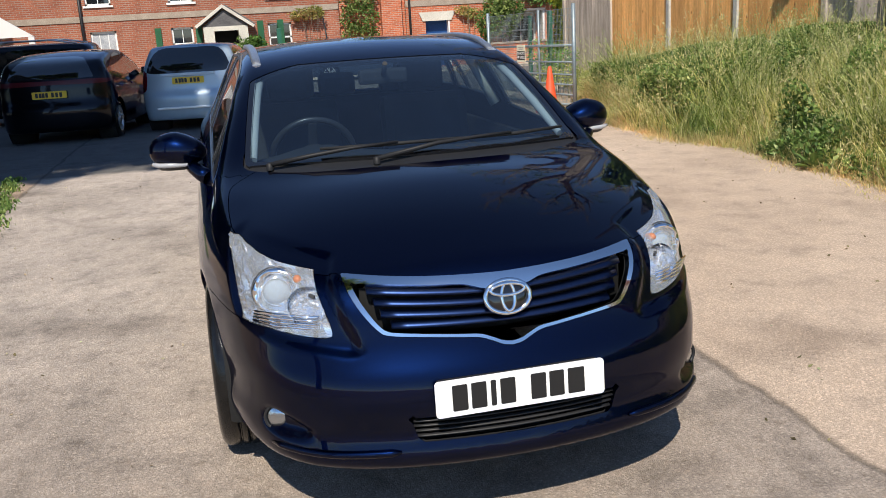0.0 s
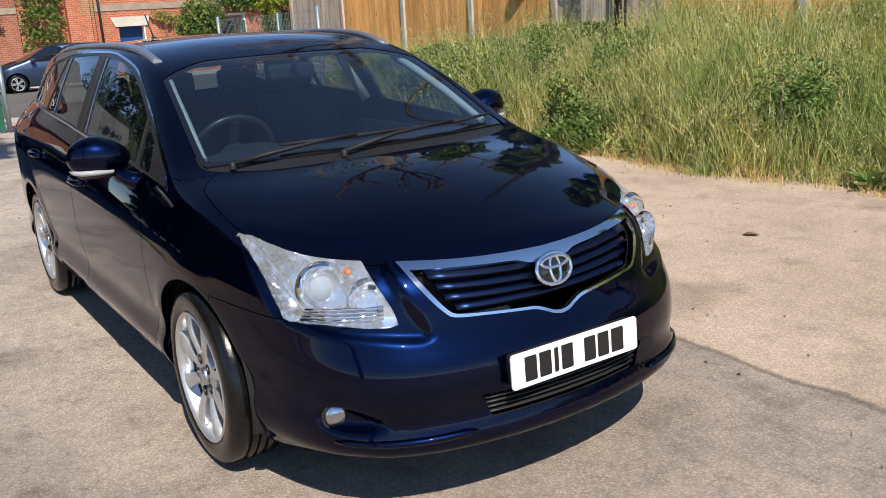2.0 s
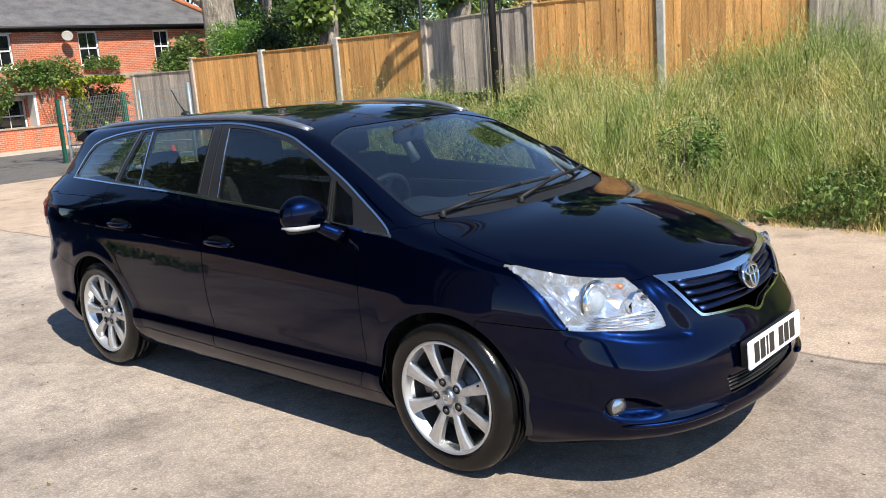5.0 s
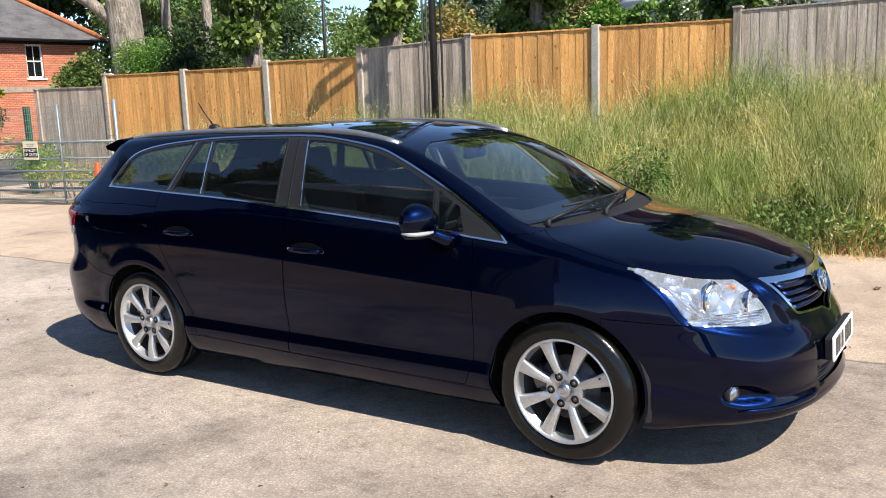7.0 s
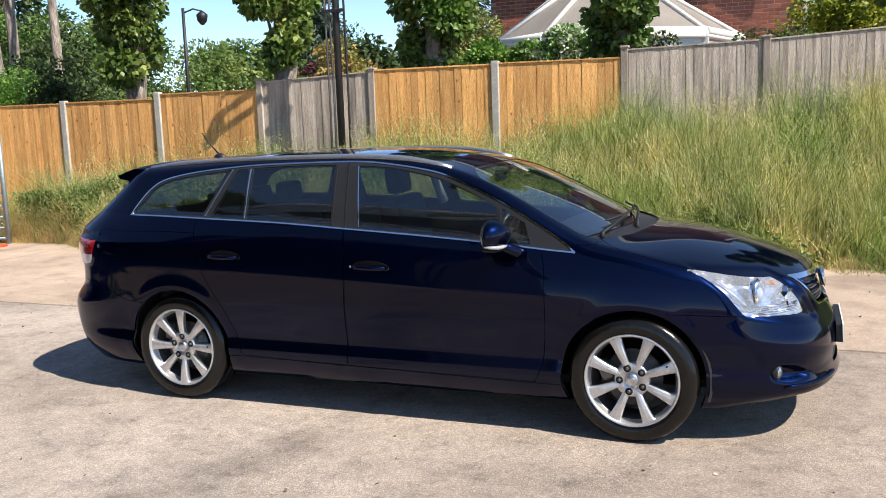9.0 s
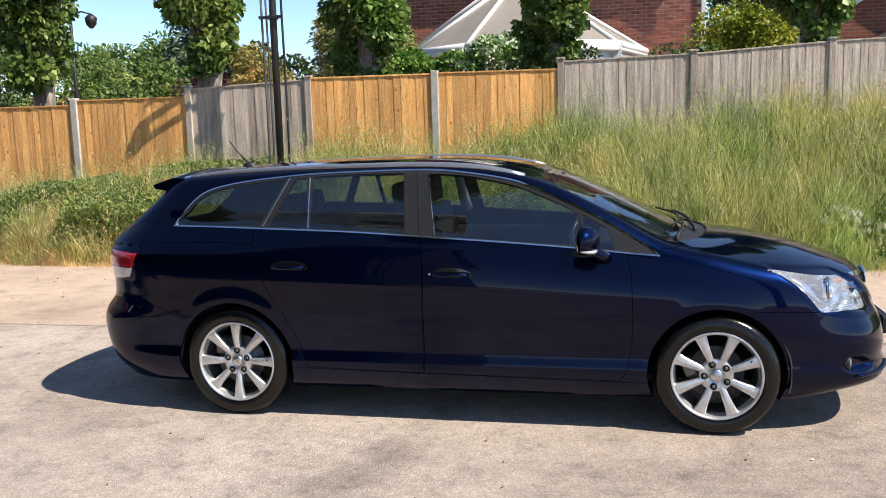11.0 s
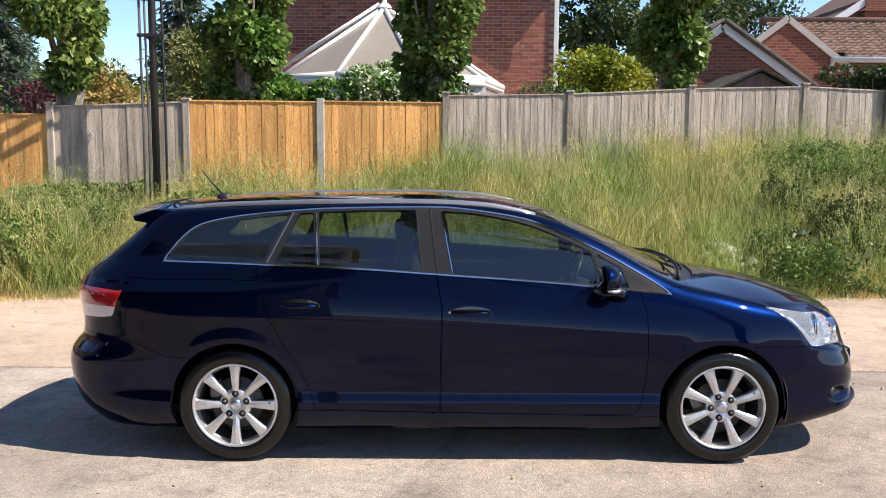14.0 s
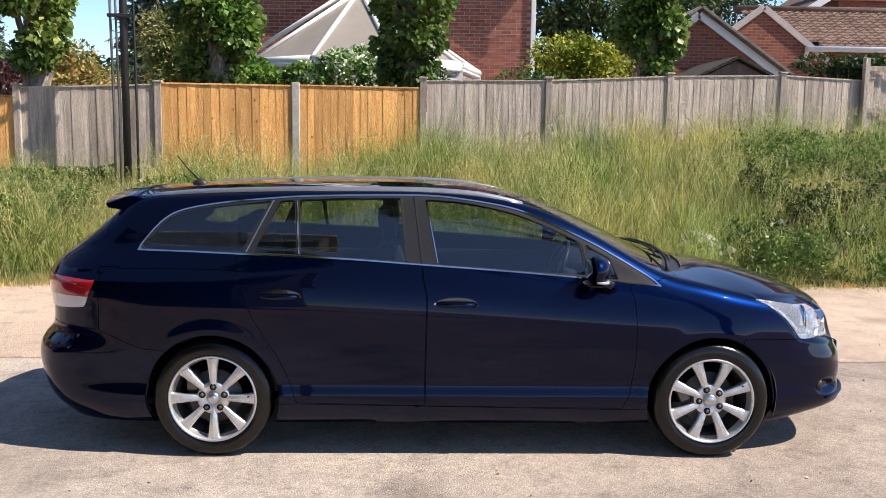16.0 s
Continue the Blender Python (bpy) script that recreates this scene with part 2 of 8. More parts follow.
PLAN = curve((-2.7, 0.80), (-2.3, 0.905), (-2.0, 0.963), (-1.7, 0.988), (-1.3, 1.0), (-0.6, 1.0), (0.5, 1.0), (1.0, 0.996), (1.35, 0.988), (1.6, 0.972), (1.8, 0.95), (2.1, 0.90), (2.6, 0.78))
TAPER = curve((-2.7, -0.15), (-2.2, -0.12), (-1.8, -0.075), (-1.4, -0.04), (-1.0, -0.015), (-0.5, 0.0), (3.0, 0.0))
NOSE = curve((0.0, 2.18), (0.19, 2.235), (0.245, 2.315), (0.278, 2.334), (0.31, 2.323), (0.345, 2.308), (0.42, 2.316), (0.51, 2.305), (0.56, 2.279), (0.62, 2.250), (0.68, 2.232), (0.74, 2.207), (0.80, 2.18), (0.9, 2.11), (1.2, 1.8))
TAIL = curve((0.0, -2.2), (0.18, -2.29), (0.27, -2.40), (0.38, -2.445), (0.50, -2.465), (0.575, -2.455), (0.625, -2.41), (0.68, -2.375), (0.80, -2.375), (0.92, -2.39), (1.0, -2.365), (1.06, -2.295), (1.2, -2.11), (1.32, -1.975), (1.45, -1.85), (1.7, -1.6))
HUB_X, HUB_Z, TYRE_R = 1.35, 0.322, 0.322


def smax(a, b, r):
    return np.maximum(a, b) + np.maximum(r - np.abs(a - b), 0) ** 2 / (4 * r)


def side_width(x, z):
    s = np.clip((z - 0.45) / 0.45, 0, 1)
    s = s * s * (3 - 2 * s)
    hi = np.clip((z - 0.95) / 0.17, 0, 1)
    w = SIDE(z - BELT(x) * s) * PLAN(x) + TAPER(x) * hi
    for hx in (HUB_X, -HUB_X):
        r = np.hypot(x - hx, z - HUB_Z)
        w = w + 0.006 * np.exp(-((r - 0.375) / 0.045) ** 2) * np.clip((z - 0.2) / 0.1, 0, 1)
    return w


def top_height(x, y):
    return TOP(x + SWEEP(x) * y * y) - CROWN(x) * y * y


def nose_x(y, z):
    return NOSE(z) - 0.30 * y * y - 0.74 * y ** 6


def tail_x(y, z):
    return TAIL(z) + 0.20 * y * y + 0.55 * y ** 6


def body_field(x, y, z):
    """Negative inside the body; y is not negative."""
    e = 0.004
    w = side_width(x, z)
    gx, gz = (side_width(x + e, z) - w) / e, (side_width(x, z + e) - w) / e
    f_side = (y - w) / np.sqrt(1 + gx * gx + gz * gz)
    h = top_height(x, y)
    gx, gy = (top_height(x + e, y) - h) / e, (top_height(x, y + e) - h) / e
    f_top = (z - h) / np.sqrt(1 + gx * gx + gy * gy)
    n = nose_x(y, z)
    gy, gz = (nose_x(y + e, z) - n) / e, (nose_x(y, z + e) - n) / e
    f_front = (x - n) / np.sqrt(1 + gy * gy + gz * gz)
    n = tail_x(y, z)
    gy, gz = (tail_x(y + e, z) - n) / e, (tail_x(y, z + e) - n) / e
    f_rear = (n - x) / np.sqrt(1 + gy * gy + gz * gz)
    wrap = np.where(z < 1.0, 0.10, 0.07)
    f = smax(f_side, f_front, 0.16)
    f = smax(f, f_rear, wrap)
    f = smax(f, f_top, 0.05)
    return smax(f, 0.17 + 0.062 * np.clip((x - 1.72) / 0.40, 0, 1) - z, 0.03)


def body_grid(rows_mid=150, rows_front=95, rows_rear=75, around=170):
    """Points of the half body (y >= 0): rows run from the tail to the nose, columns from the floor up to the roof."""
    th = np.linspace(-0.5 * np.pi, 0.5 * np.pi, 2000)
    spine_a, spine_b = np.array([-1.45, 0.0, 0.80]), np.array([1.30, 0.0, 0.705])

    def shoot(o, d):
        lo, hi = np.zeros(len(o)), np.full(len(o), 2.2)
        for _ in range(34):
            m = 0.5 * (lo + hi)
            p = o + d * m[:, None]
            out = body_field(p[:, 0], p[:, 1], p[:, 2]) > 0
            hi, lo = np.where(out, m, hi), np.where(out, lo, m)
        return o + d * hi[:, None]
    o = np.repeat(((spine_a + spine_b) / 2)[None], len(th), 0)
    p = shoot(o, np.stack([0 * th, np.cos(th), np.sin(th)], 1))
    arc = np.concatenate([[0], np.cumsum(np.linalg.norm(np.diff(p, axis=0), axis=1) * np.where(p[1:, 2] < 0.2, 0.35, 1.0))])
    th = np.interp(np.linspace(0, arc[-1], around), arc, th)
    th[0], th[-1] = -0.5 * np.pi, 0.5 * np.pi
    rows = []
    for i in range(rows_rear):
        rows.append((spine_a, -0.5 * np.pi * (1 - (i + 0.02) / rows_rear)))
    for i in range(rows_mid):
        rows.append((spine_a + (spine_b - spine_a) * i / rows_mid, 0.0))
    for i in range(rows_front + 1):
        rows.append((spine_b, 0.5 * np.pi * min(i / rows_front, 0.9998)))
    o = np.concatenate([np.repeat(r[0][None], around, 0) for r in rows])
    d = np.concatenate([np.stack([0 * th + np.sin(r[1]), np.cos(r[1]) * np.cos(th), np.cos(r[1]) * np.sin(th)], 1) for r in rows])
    return shoot(o, d).reshape(len(rows), around, 3)
# ---- the estate car ----
def smooth_loop(pts, closed=True, n=8):
    """A smooth line through points (Catmull-Rom); a point given twice stays a corner."""
    pts = [tuple(map(float, p)) for p in pts]
    out, k = [], len(pts)
    last = k if closed else k - 1
    for i in range(last):
        p1, p2 = np.array(pts[i]), np.array(pts[(i + 1) % k])
        if np.allclose(p1, p2):
            continue
        p0 = np.array(pts[(i - 1) % k]) if closed or i > 0 else p1
        p3 = np.array(pts[(i + 2) % k]) if closed or i + 2 < k else p2
        if np.allclose(p0, p1):
            p0 = 2 * p1 - p2
        if np.allclose(p3, p2):
            p3 = 2 * p2 - p1
        for s in np.linspace(0, 1, n, endpoint=False):
            out.append(0.5 * (2 * p1 + (p2 - p0) * s + (2 * p0 - 5 * p1 + 4 * p2 - p3) * s * s + (3 * p1 - p0 - 3 * p2 + p3) * s ** 3))
    if not closed:
        out.append(np.array(pts[-1]))
    return np.array(out)


def loop_distance(a, b, loop):
    """Signed distance of the points (a, b) to a closed line: negative inside."""
    p, q = loop, np.roll(loop, -1, 0)
    best, inside = np.full(len(a), 1e9), np.zeros(len(a), bool)
    for (x1, y1), (x2, y2) in zip(p, q):
        dx, dy = x2 - x1, y2 - y1
        s = np.clip(((a - x1) * dx + (b - y1) * dy) / max(dx * dx + dy * dy, 1e-12), 0, 1)
        best = np.minimum(best, (a - x1 - s * dx) ** 2 + (b - y1 - s * dy) ** 2)
        if abs(dy) > 1e-12:
            inside ^= ((y1 > b) != (y2 > b)) & (a < x1 + (b - y1) * dx / dy)
    return np.where(inside, -1, 1) * np.sqrt(best)


def nose_angle(p):
    return np.arctan2(p[:, 1], p[:, 0] - 1.30) * 0.85


def tail_angle(p):
    return np.arctan2(p[:, 1], -(p[:, 0] + 1.45)) * 0.85


def on_nose(*pts):
    """Points (x, y, z) of the front corner, as angle and height."""
    return [(math.atan2(y, x - 1.30) * 0.85, z) for x, y, z in pts]


WINDOWS = smooth_loop([(1.069, 0.943), (1.069, 0.943), (1.0, 0.998), (0.819, 1.104), (0.703, 1.167), (0.551, 1.238), (0.397, 1.303), (0.242, 1.354), (-0.04, 1.398), (-0.293, 1.413), (-0.818, 1.404), (-1.10, 1.386), (-1.36, 1.358), (-1.552, 1.318), (-1.65, 1.262), (-1.735, 1.165), (-1.765, 1.113), (-1.74, 1.104), (-1.5, 1.101), (-1.221, 1.093), (-0.679, 1.075), (-0.235, 1.047), (0.231, 1.016), (0.645, 0.983), (0.90, 0.957)])
PANES = {
    "rear_quarter_window": smooth_loop([(-1.716, 1.118), (-1.681, 1.190), (-1.620, 1.262), (-1.507, 1.312), (-1.308, 1.345), (-1.069, 1.372), (-1.069, 1.372), (-1.201, 1.112), (-1.201, 1.112)], n=6),
    "rear_fixed_window": smooth_loop([(-1.012, 1.374), (-1.012, 1.374), (-0.936, 1.381), (-0.936, 1.381), (-0.906, 1.098), (-0.906, 1.098), (-1.140, 1.107), (-1.140, 1.107)], n=4),
    "rear_door_window": smooth_loop([(-0.906, 1.383), (-0.906, 1.383), (-0.62, 1.394), (-0.345, 1.396), (-0.345, 1.396), (-0.312, 1.068), (-0.312, 1.068), (-0.60, 1.085), (-0.886, 1.095), (-0.886, 1.095)], n=4),
    "front_door_window": smooth_loop([(-0.215, 1.390), (-0.215, 1.390), (-0.04, 1.379), (0.10, 1.357), (0.271, 1.318), (0.41, 1.268), (0.539, 1.212), (0.624, 1.172), (0.624, 1.172), (0.655, 1.002), (0.655, 1.002), (0.23, 1.030), (-0.147, 1.055), (-0.147, 1.055)], n=5),
    "front_quarter_window": smooth_loop([(0.655, 1.157), (0.655, 1.157), (0.785, 1.090), (0.785, 1.090), (0.832, 0.978), (0.832, 0.978), (0.688, 0.992), (0.688, 0.992)], n=4),
}
FRONT_DOOR = smooth_loop([(-0.232, 1.5), (-0.232, 1.5), (-0.232, 1.05), (-0.205, 0.877), (-0.208, 0.665), (-0.212, 0.292), (-0.212, 0.292), (0.30, 0.286), (0.86, 0.280), (0.86, 0.280), (0.901, 0.385), (0.92, 0.545), (0.92, 0.702), (0.913, 0.852), (0.886, 0.960), (0.84, 1.11), (0.70, 1.20), (0.40, 1.36), (0.1, 1.5), (0.1, 1.5)])
REAR_DOOR = smooth_loop([(-1.05, 1.5), (-1.05, 1.5), (-1.12, 1.30), (-1.224, 1.094), (-1.198, 0.959), (-1.149, 0.812), (-1.075, 0.68), (-1.003, 0.567), (-0.946, 0.441), (-0.902, 0.308), (-0.902, 0.308), (-0.55, 0.299), (-0.217, 0.293), (-0.217, 0.293), (-0.213, 0.665), (-0.210, 0.877), (-0.237, 1.05), (-0.237, 1.5), (-0.237, 1.5)])
HEADLAMP = smooth_loop(on_nose((1.584, 0.769, 0.874), (1.584, 0.769, 0.874), (1.663, 0.755, 0.862), (1.766, 0.729, 0.843), (1.868, 0.685, 0.824), (1.939, 0.623, 0.813), (1.996, 0.554, 0.806), (1.996, 0.554, 0.806), (2.058, 0.557, 0.769), (2.116, 0.539, 0.704), (2.142, 0.523, 0.641), (2.136, 0.545, 0.630), (2.090, 0.612, 0.632), (2.016, 0.689, 0.640), (1.934, 0.742, 0.643), (1.875, 0.770, 0.648), (1.875, 0.770, 0.648), (1.843, 0.778, 0.690), (1.780, 0.786, 0.764), (1.695, 0.786, 0.824), (1.621, 0.779, 0.860)), n=6)
BROW = smooth_loop(on_nose((1.584, 0.769, 0.90), (1.75, 0.74, 0.88), (1.99, 0.549, 0.85), (2.02, 0.50, 0.83), (2.09, 0.485, 0.76), (2.144, 0.476, 0.704), (2.174, 0.45, 0.645), (2.196, 0.435, 0.592), (2.186, 0.471, 0.578), (2.138, 0.564, 0.588), (2.05, 0.66, 0.603), (1.90, 0.76, 0.635), (1.84, 0.785, 0.66), (1.76, 0.80, 0.76), (1.64, 0.79, 0.86)), n=6)
GRILLE = [(0.468, 0.802), (0.454, 0.752), (0.423, 0.698), (0.383, 0.651), (0.355, 0.639), (0.261, 0.630), (0.153, 0.620), (0.098, 0.614), (0.063, 0.602), (0.03, 0.588), (0.0, 0.583)]
GRILLE_TOP = [(0.0, 0.784), (0.108, 0.786), (0.218, 0.789), (0.314, 0.793), (0.403, 0.798), (0.468, 0.802)]
GRILLE_LOOP = smooth_loop([(0.468, 0.802), *GRILLE, (0.0, 0.583), (-0.2, 0.583), (-0.2, 0.784), (0.0, 0.784), *GRILLE_TOP], n=6)
MESH_LOOP = smooth_loop([(0.446, 0.779), (0.446, 0.779), (0.431, 0.742), (0.405, 0.698), (0.374, 0.659), (0.348, 0.648), (0.261, 0.6385), (0.153, 0.6285), (0.095, 0.623), (0.060, 0.611), (0.03, 0.598), (0.0, 0.593), (0.0, 0.593), (-0.2, 0.593), (-0.2, 0.593), (-0.2, 0.745), (-0.2, 0.745), (0.0, 0.745), (0.07, 0.748), (0.12, 0.762), (0.22, 0.768), (0.33, 0.774)], n=6)
INTAKE = smooth_loop([(0.322, 0.404), (0.322, 0.404), (0.314, 0.368), (0.300, 0.330), (0.300, 0.330), (-0.2, 0.330), (-0.2, 0.330), (-0.2, 0.404), (-0.2, 0.404)], n=4)
FOG = smooth_loop(on_nose((2.02, 0.735, 0.395), (2.066, 0.70, 0.408), (2.12, 0.662, 0.395), (2.165, 0.61, 0.36), (2.17, 0.60, 0.335), (2.12, 0.655, 0.322), (2.05, 0.705, 0.322), (2.005, 0.745, 0.345)), n=5)
BONNET = smooth_loop([(1.155, 0.655), (1.155, 0.655), (1.23, 0.735), (1.30, 0.763), (1.449, 0.772), (1.584, 0.768), (1.584, 0.768), (1.663, 0.752), (1.766, 0.725), (1.868, 0.680), (1.939, 0.618), (1.992, 0.55), (2.05, 0.468), (2.092, 0.403), (2.125, 0.314), (2.150, 0.218), (2.166, 0.108), (2.171, 0.0), (2.171, 0.0), (2.171, -0.1), (2.171, -0.1), (1.345, -0.1), (1.345, -0.1), (1.345, 0.0), (1.33, 0.2), (1.27, 0.45)], n=6)
SCREEN_LOOP = smooth_loop([(0.345, 0.592), (0.345, 0.592), (0.56, 0.625), (0.772, 0.655), (0.955, 0.679), (1.075, 0.688), (1.10, 0.66), (1.17, 0.45), (1.225, 0.2), (1.24, 0.0), (1.24, -0.2), (1.24, -0.2), (0.42, -0.2), (0.42, -0.2), (0.42, 0.0), (0.41, 0.25), (0.385, 0.45)], n=6)
COWL = smooth_loop([(1.09, 0.70), (1.09, 0.70), (1.155, 0.655), (1.27, 0.45), (1.33, 0.2), (1.345, 0.0), (1.345, -0.1), (1.345, -0.1), (1.0, -0.1), (1.0, -0.1), (1.0, 0.6), (1.0, 0.68)], n=6)
TAIL_LAMP = smooth_loop([(0.871, 0.952), (0.871, 0.952), (0.70, 0.962), (0.46, 0.965), (0.40, 0.955), (0.39, 0.86), (0.42, 0.79), (0.46, 0.78), (0.70, 0.797), (0.822, 0.812), (0.822, 0.812)], n=6)
REAR_SCREEN = smooth_loop([(0.0, 1.32), (0.35, 1.315), (0.52, 1.30), (0.56, 1.24), (0.60, 1.12), (0.60, 1.07), (0.56, 1.05), (0.3, 1.045), (0.0, 1.045), (-0.3, 1.045), (-0.3, 1.045), (-0.3, 1.32), (-0.3, 1.32)], n=6)


def cut(bm, value, held):
    """Splits the faces of bm along the line on which value, a function of the points, is nought."""
    bm.verts.index_update()
    co = np.array([v.co for v in bm.verts])
    val = value(co)
    val[np.abs(val) < 1e-6] = 1e-6
    sign = {v: float(val[v.index]) for v in bm.verts}
    edges = [e for e in bm.edges if sign[e.verts[0]] * sign[e.verts[1]] < 0]
    done = set()
    # points close to the line slide onto it, unless an earlier line holds them
    for e in edges:
        for a, b in (tuple(e.verts), tuple(e.verts)[::-1]):
            fa, fb = sign[a], sign[b]
            if fa * fb < 0 and fa / (fa - fb) < 0.22 and a not in held and a.co.y > 0.004:
                a.co = a.co.lerp(b.co, fa / (fa - fb))
                sign[a] = 0.0
                done.add(a)
    for e in edges:
        a, b = e.verts
        fa, fb = sign[a], sign[b]
        if fa * fb < 0:
            s = fa / (fa - fb)
            _, nv = bmesh.utils.edge_split(e, a, min(max(s, 0.01), 0.99))
            sign[nv] = 0.0
            done.add(nv)
    held.update(done)
    for f in {f for v in done for f in v.link_faces}:
        loop = list(f.verts)
        marks = [sign[v] for v in loop]
        if not (max(marks) > 0 and min(marks) < 0):
            continue
        turn = []
        for i, v in enumerate(loop):
            if marks[i] == 0:
                before = next(marks[i - k] for k in range(1, len(loop)) if marks[i - k] != 0)
                after = marks[(i + 1) % len(loop)]
                if before * after < 0:
                    turn.append(v)
        if len(turn) == 2 and abs(loop.index(turn[0]) - loop.index(turn[1])) not in (1, len(loop) - 1):
            bmesh.utils.face_split(f, turn[0], turn[1])


def side_mask(p, d, ymin=0.4):
    return np.maximum(d, ymin - p[:, 1])


def f_windows(p, inset=0.0):
    return np.maximum(side_mask(p, loop_distance(p[:, 0], p[:, 2], WINDOWS)) + inset, 0.90 - p[:, 2])


def f_pane(name):
    return lambda p: np.maximum(side_mask(p, loop_distance(p[:, 0], p[:, 2], PANES[name])), 0.90 - p[:, 2])


def f_door(loop):
    return lambda p: np.maximum(side_mask(p, loop_distance(p[:, 0], p[:, 2], loop)), f_windows(p, -0.03) * -1 + 0 * p[:, 0] - 10)


def f_arch(hx):
    return lambda p: np.maximum(np.hypot(p[:, 0] - hx, p[:, 2] - HUB_Z) - 0.354, 0.40 - p[:, 1])


def f_lamp(p, inset=0.0):
    return np.maximum(loop_distance(nose_angle(p), p[:, 2], HEADLAMP) + inset, 1.45 - p[:, 0])


def f_tail(p, inset=0.0):
    return np.maximum(loop_distance(tail_angle(p), p[:, 2], TAIL_LAMP) + inset, p[:, 0] + 1.8)


def f_front(loop):
    return lambda p: np.maximum(loop_distance(p[:, 1], p[:, 2], loop), 1.95 - p[:, 0])


def f_top(loop, low=0.72):
    return lambda p: np.maximum(loop_distance(p[:, 0], p[:, 1], loop), low - p[:, 2])


def f_screen(p, inset=0.0):
    return f_top(SCREEN_LOOP, 0.95)(p) + inset


def f_rear_screen(p):
    return np.maximum(loop_distance(p[:, 1], p[:, 2], REAR_SCREEN), p[:, 0] + 1.6)


def f_bumper(p):
    """In front of the wing, below the lamp and the bonnet."""
    line = np.interp(p[:, 0], [1.5, 1.60, 1.88, 2.4], [0.662, 0.660, 0.648, 0.648])
    ang = nose_angle(p)
    line = np.where(ang < 0.60, 1.2, line)
    return np.maximum(p[:, 2] - line, 1.52 - p[:, 0])


def f_rear_bumper(p):
    line = np.interp(p[:, 0], [-2.6, -2.05, -1.95, -1.72, -1.60], [0.70, 0.70, 0.69, 0.60, 0.59])
    return np.maximum(p[:, 2] - line, p[:, 0] + 1.58)


def f_sill(p):
    return np.maximum(p[:, 2] - np.interp(p[:, 0], [-0.9, 0.86], [0.300, 0.272]), np.abs(p[:, 0]) - 1.15)


def half_body():
    """The cut-up half body: points, faces and a region for each face."""
    g = body_grid()
    rows, cols, _ = g.shape
    p = g.reshape(-1, 3)
    # the hollow under the headlamp's brow, the fog lamp's hollow and the lower lip
    def push(dist, depth, width, axis):
        s = np.clip(-dist / width, 0, 1)
        p[:, :] -= (s * s * (3 - 2 * s) * depth)[:, None] * np.array(axis)
    push(np.maximum(loop_distance(nose_angle(p), p[:, 2], BROW), 1.55 - p[:, 0]), 0.020, 0.024, (0.85, 0.5, 0.0))
    push(np.maximum(loop_distance(nose_angle(p), p[:, 2], FOG), 1.8 - p[:, 0]), 0.035, 0.022, (0.85, 0.5, 0.0))
    push(f_tail(p, -0.006), -0.006, 0.010, (-0.5, 0.85, 0.0))
    bm = bmesh.new()
    vs = [bm.verts.new(q) for q in p]
    for i in range(rows - 1):
        for j in range(cols - 1):
            a = i * cols + j
            bm.faces.new((vs[a], vs[a + cols], vs[a + cols + 1], vs[a + 1]))
    bmesh.ops.remove_doubles(bm, verts=[v for v in bm.verts if v.co.x > 2.1 and v.co.y < 0.01 or v.co.x < -2.3 and v.co.y < 0.01], dist=0.0004)
    cuts = [f_windows, lambda q: f_windows(q, 0.0075), f_door(FRONT_DOOR), f_door(REAR_DOOR), f_arch(HUB_X), f_arch(-HUB_X), f_lamp, f_tail, f_front(GRILLE_LOOP), f_front(MESH_LOOP), f_front(INTAKE), f_top(BONNET), f_screen, lambda q: f_screen(q, 0.022), f_top(COWL, 0.93), f_rear_screen, f_bumper, f_rear_bumper, f_sill]
    cuts += [f_pane(k) for k in PANES]
    cuts.append(lambda q: np.maximum(q[:, 2] - 0.868, f_tail(q) - 0.01))
    held = set()
    for c in cuts:
        cut(bm, c, held)
    bm.normal_update()
    bm.verts.index_update()
    faces = list(bm.faces)
    c = np.array([f.calc_center_median() for f in faces])
    region = np.array(["roof_and_pillars"] * len(faces), dtype=object)
    low = 0.178 + 0.062 * np.clip((c[:, 0] - 1.72) / 0.40, 0, 1)
    region[c[:, 2] < low] = "underbody"
    side = c[:, 2] >= low
    wing = side & (c[:, 0] > 0.85) & (c[:, 2] < 1.02) & (f_top(BONNET)(c) > 0)
    region[wing & (c[:, 2] < np.interp(c[:, 0], [0.8, 1.2, 1.6], [0.962, 0.99, 0.95]))] = "front_wing"
    region[side & (c[:, 0] < -0.85) & (c[:, 0] > -1.95) & (c[:, 2] < 1.02)] = "rear_wing"
    region[side & (c[:, 0] <= -1.95) & (c[:, 2] < 1.30) & (c[:, 1] < 0.66)] = "tailgate"
    region[(f_rear_bumper(c) < 0) & side] = "rear_bumper"
    region[(f_bumper(c) < 0) & side] = "front_bumper"
    region[(f_top(BONNET)(c) < 0) | (c[:, 0] > 1.98) & (c[:, 2] > 0.775) & (c[:, 1] < 0.475) & (f_front(GRILLE_LOOP)(c) > 0)] = "bonnet"
    region[f_top(COWL, 0.93)(c) < 0] = "cowl"
    s = f_screen(c)
    region[s < 0] = "screen_border"
    region[f_screen(c, 0.022) < 0] = "windscreen"
    region[(f_sill(c) < 0) & side] = "sill"
    region[(f_door(FRONT_DOOR)(c) < 0) & side & (f_sill(c) > 0)] = "front_door"
    region[(f_door(REAR_DOOR)(c) < 0) & side & (f_sill(c) > 0)] = "rear_door"
    above = f_windows(c) > 0
    top_line = np.interp(c[:, 0], [-1.8, -1.2, -0.2, 0.65, 1.1], [1.10, 1.09, 1.045, 0.98, 0.94])
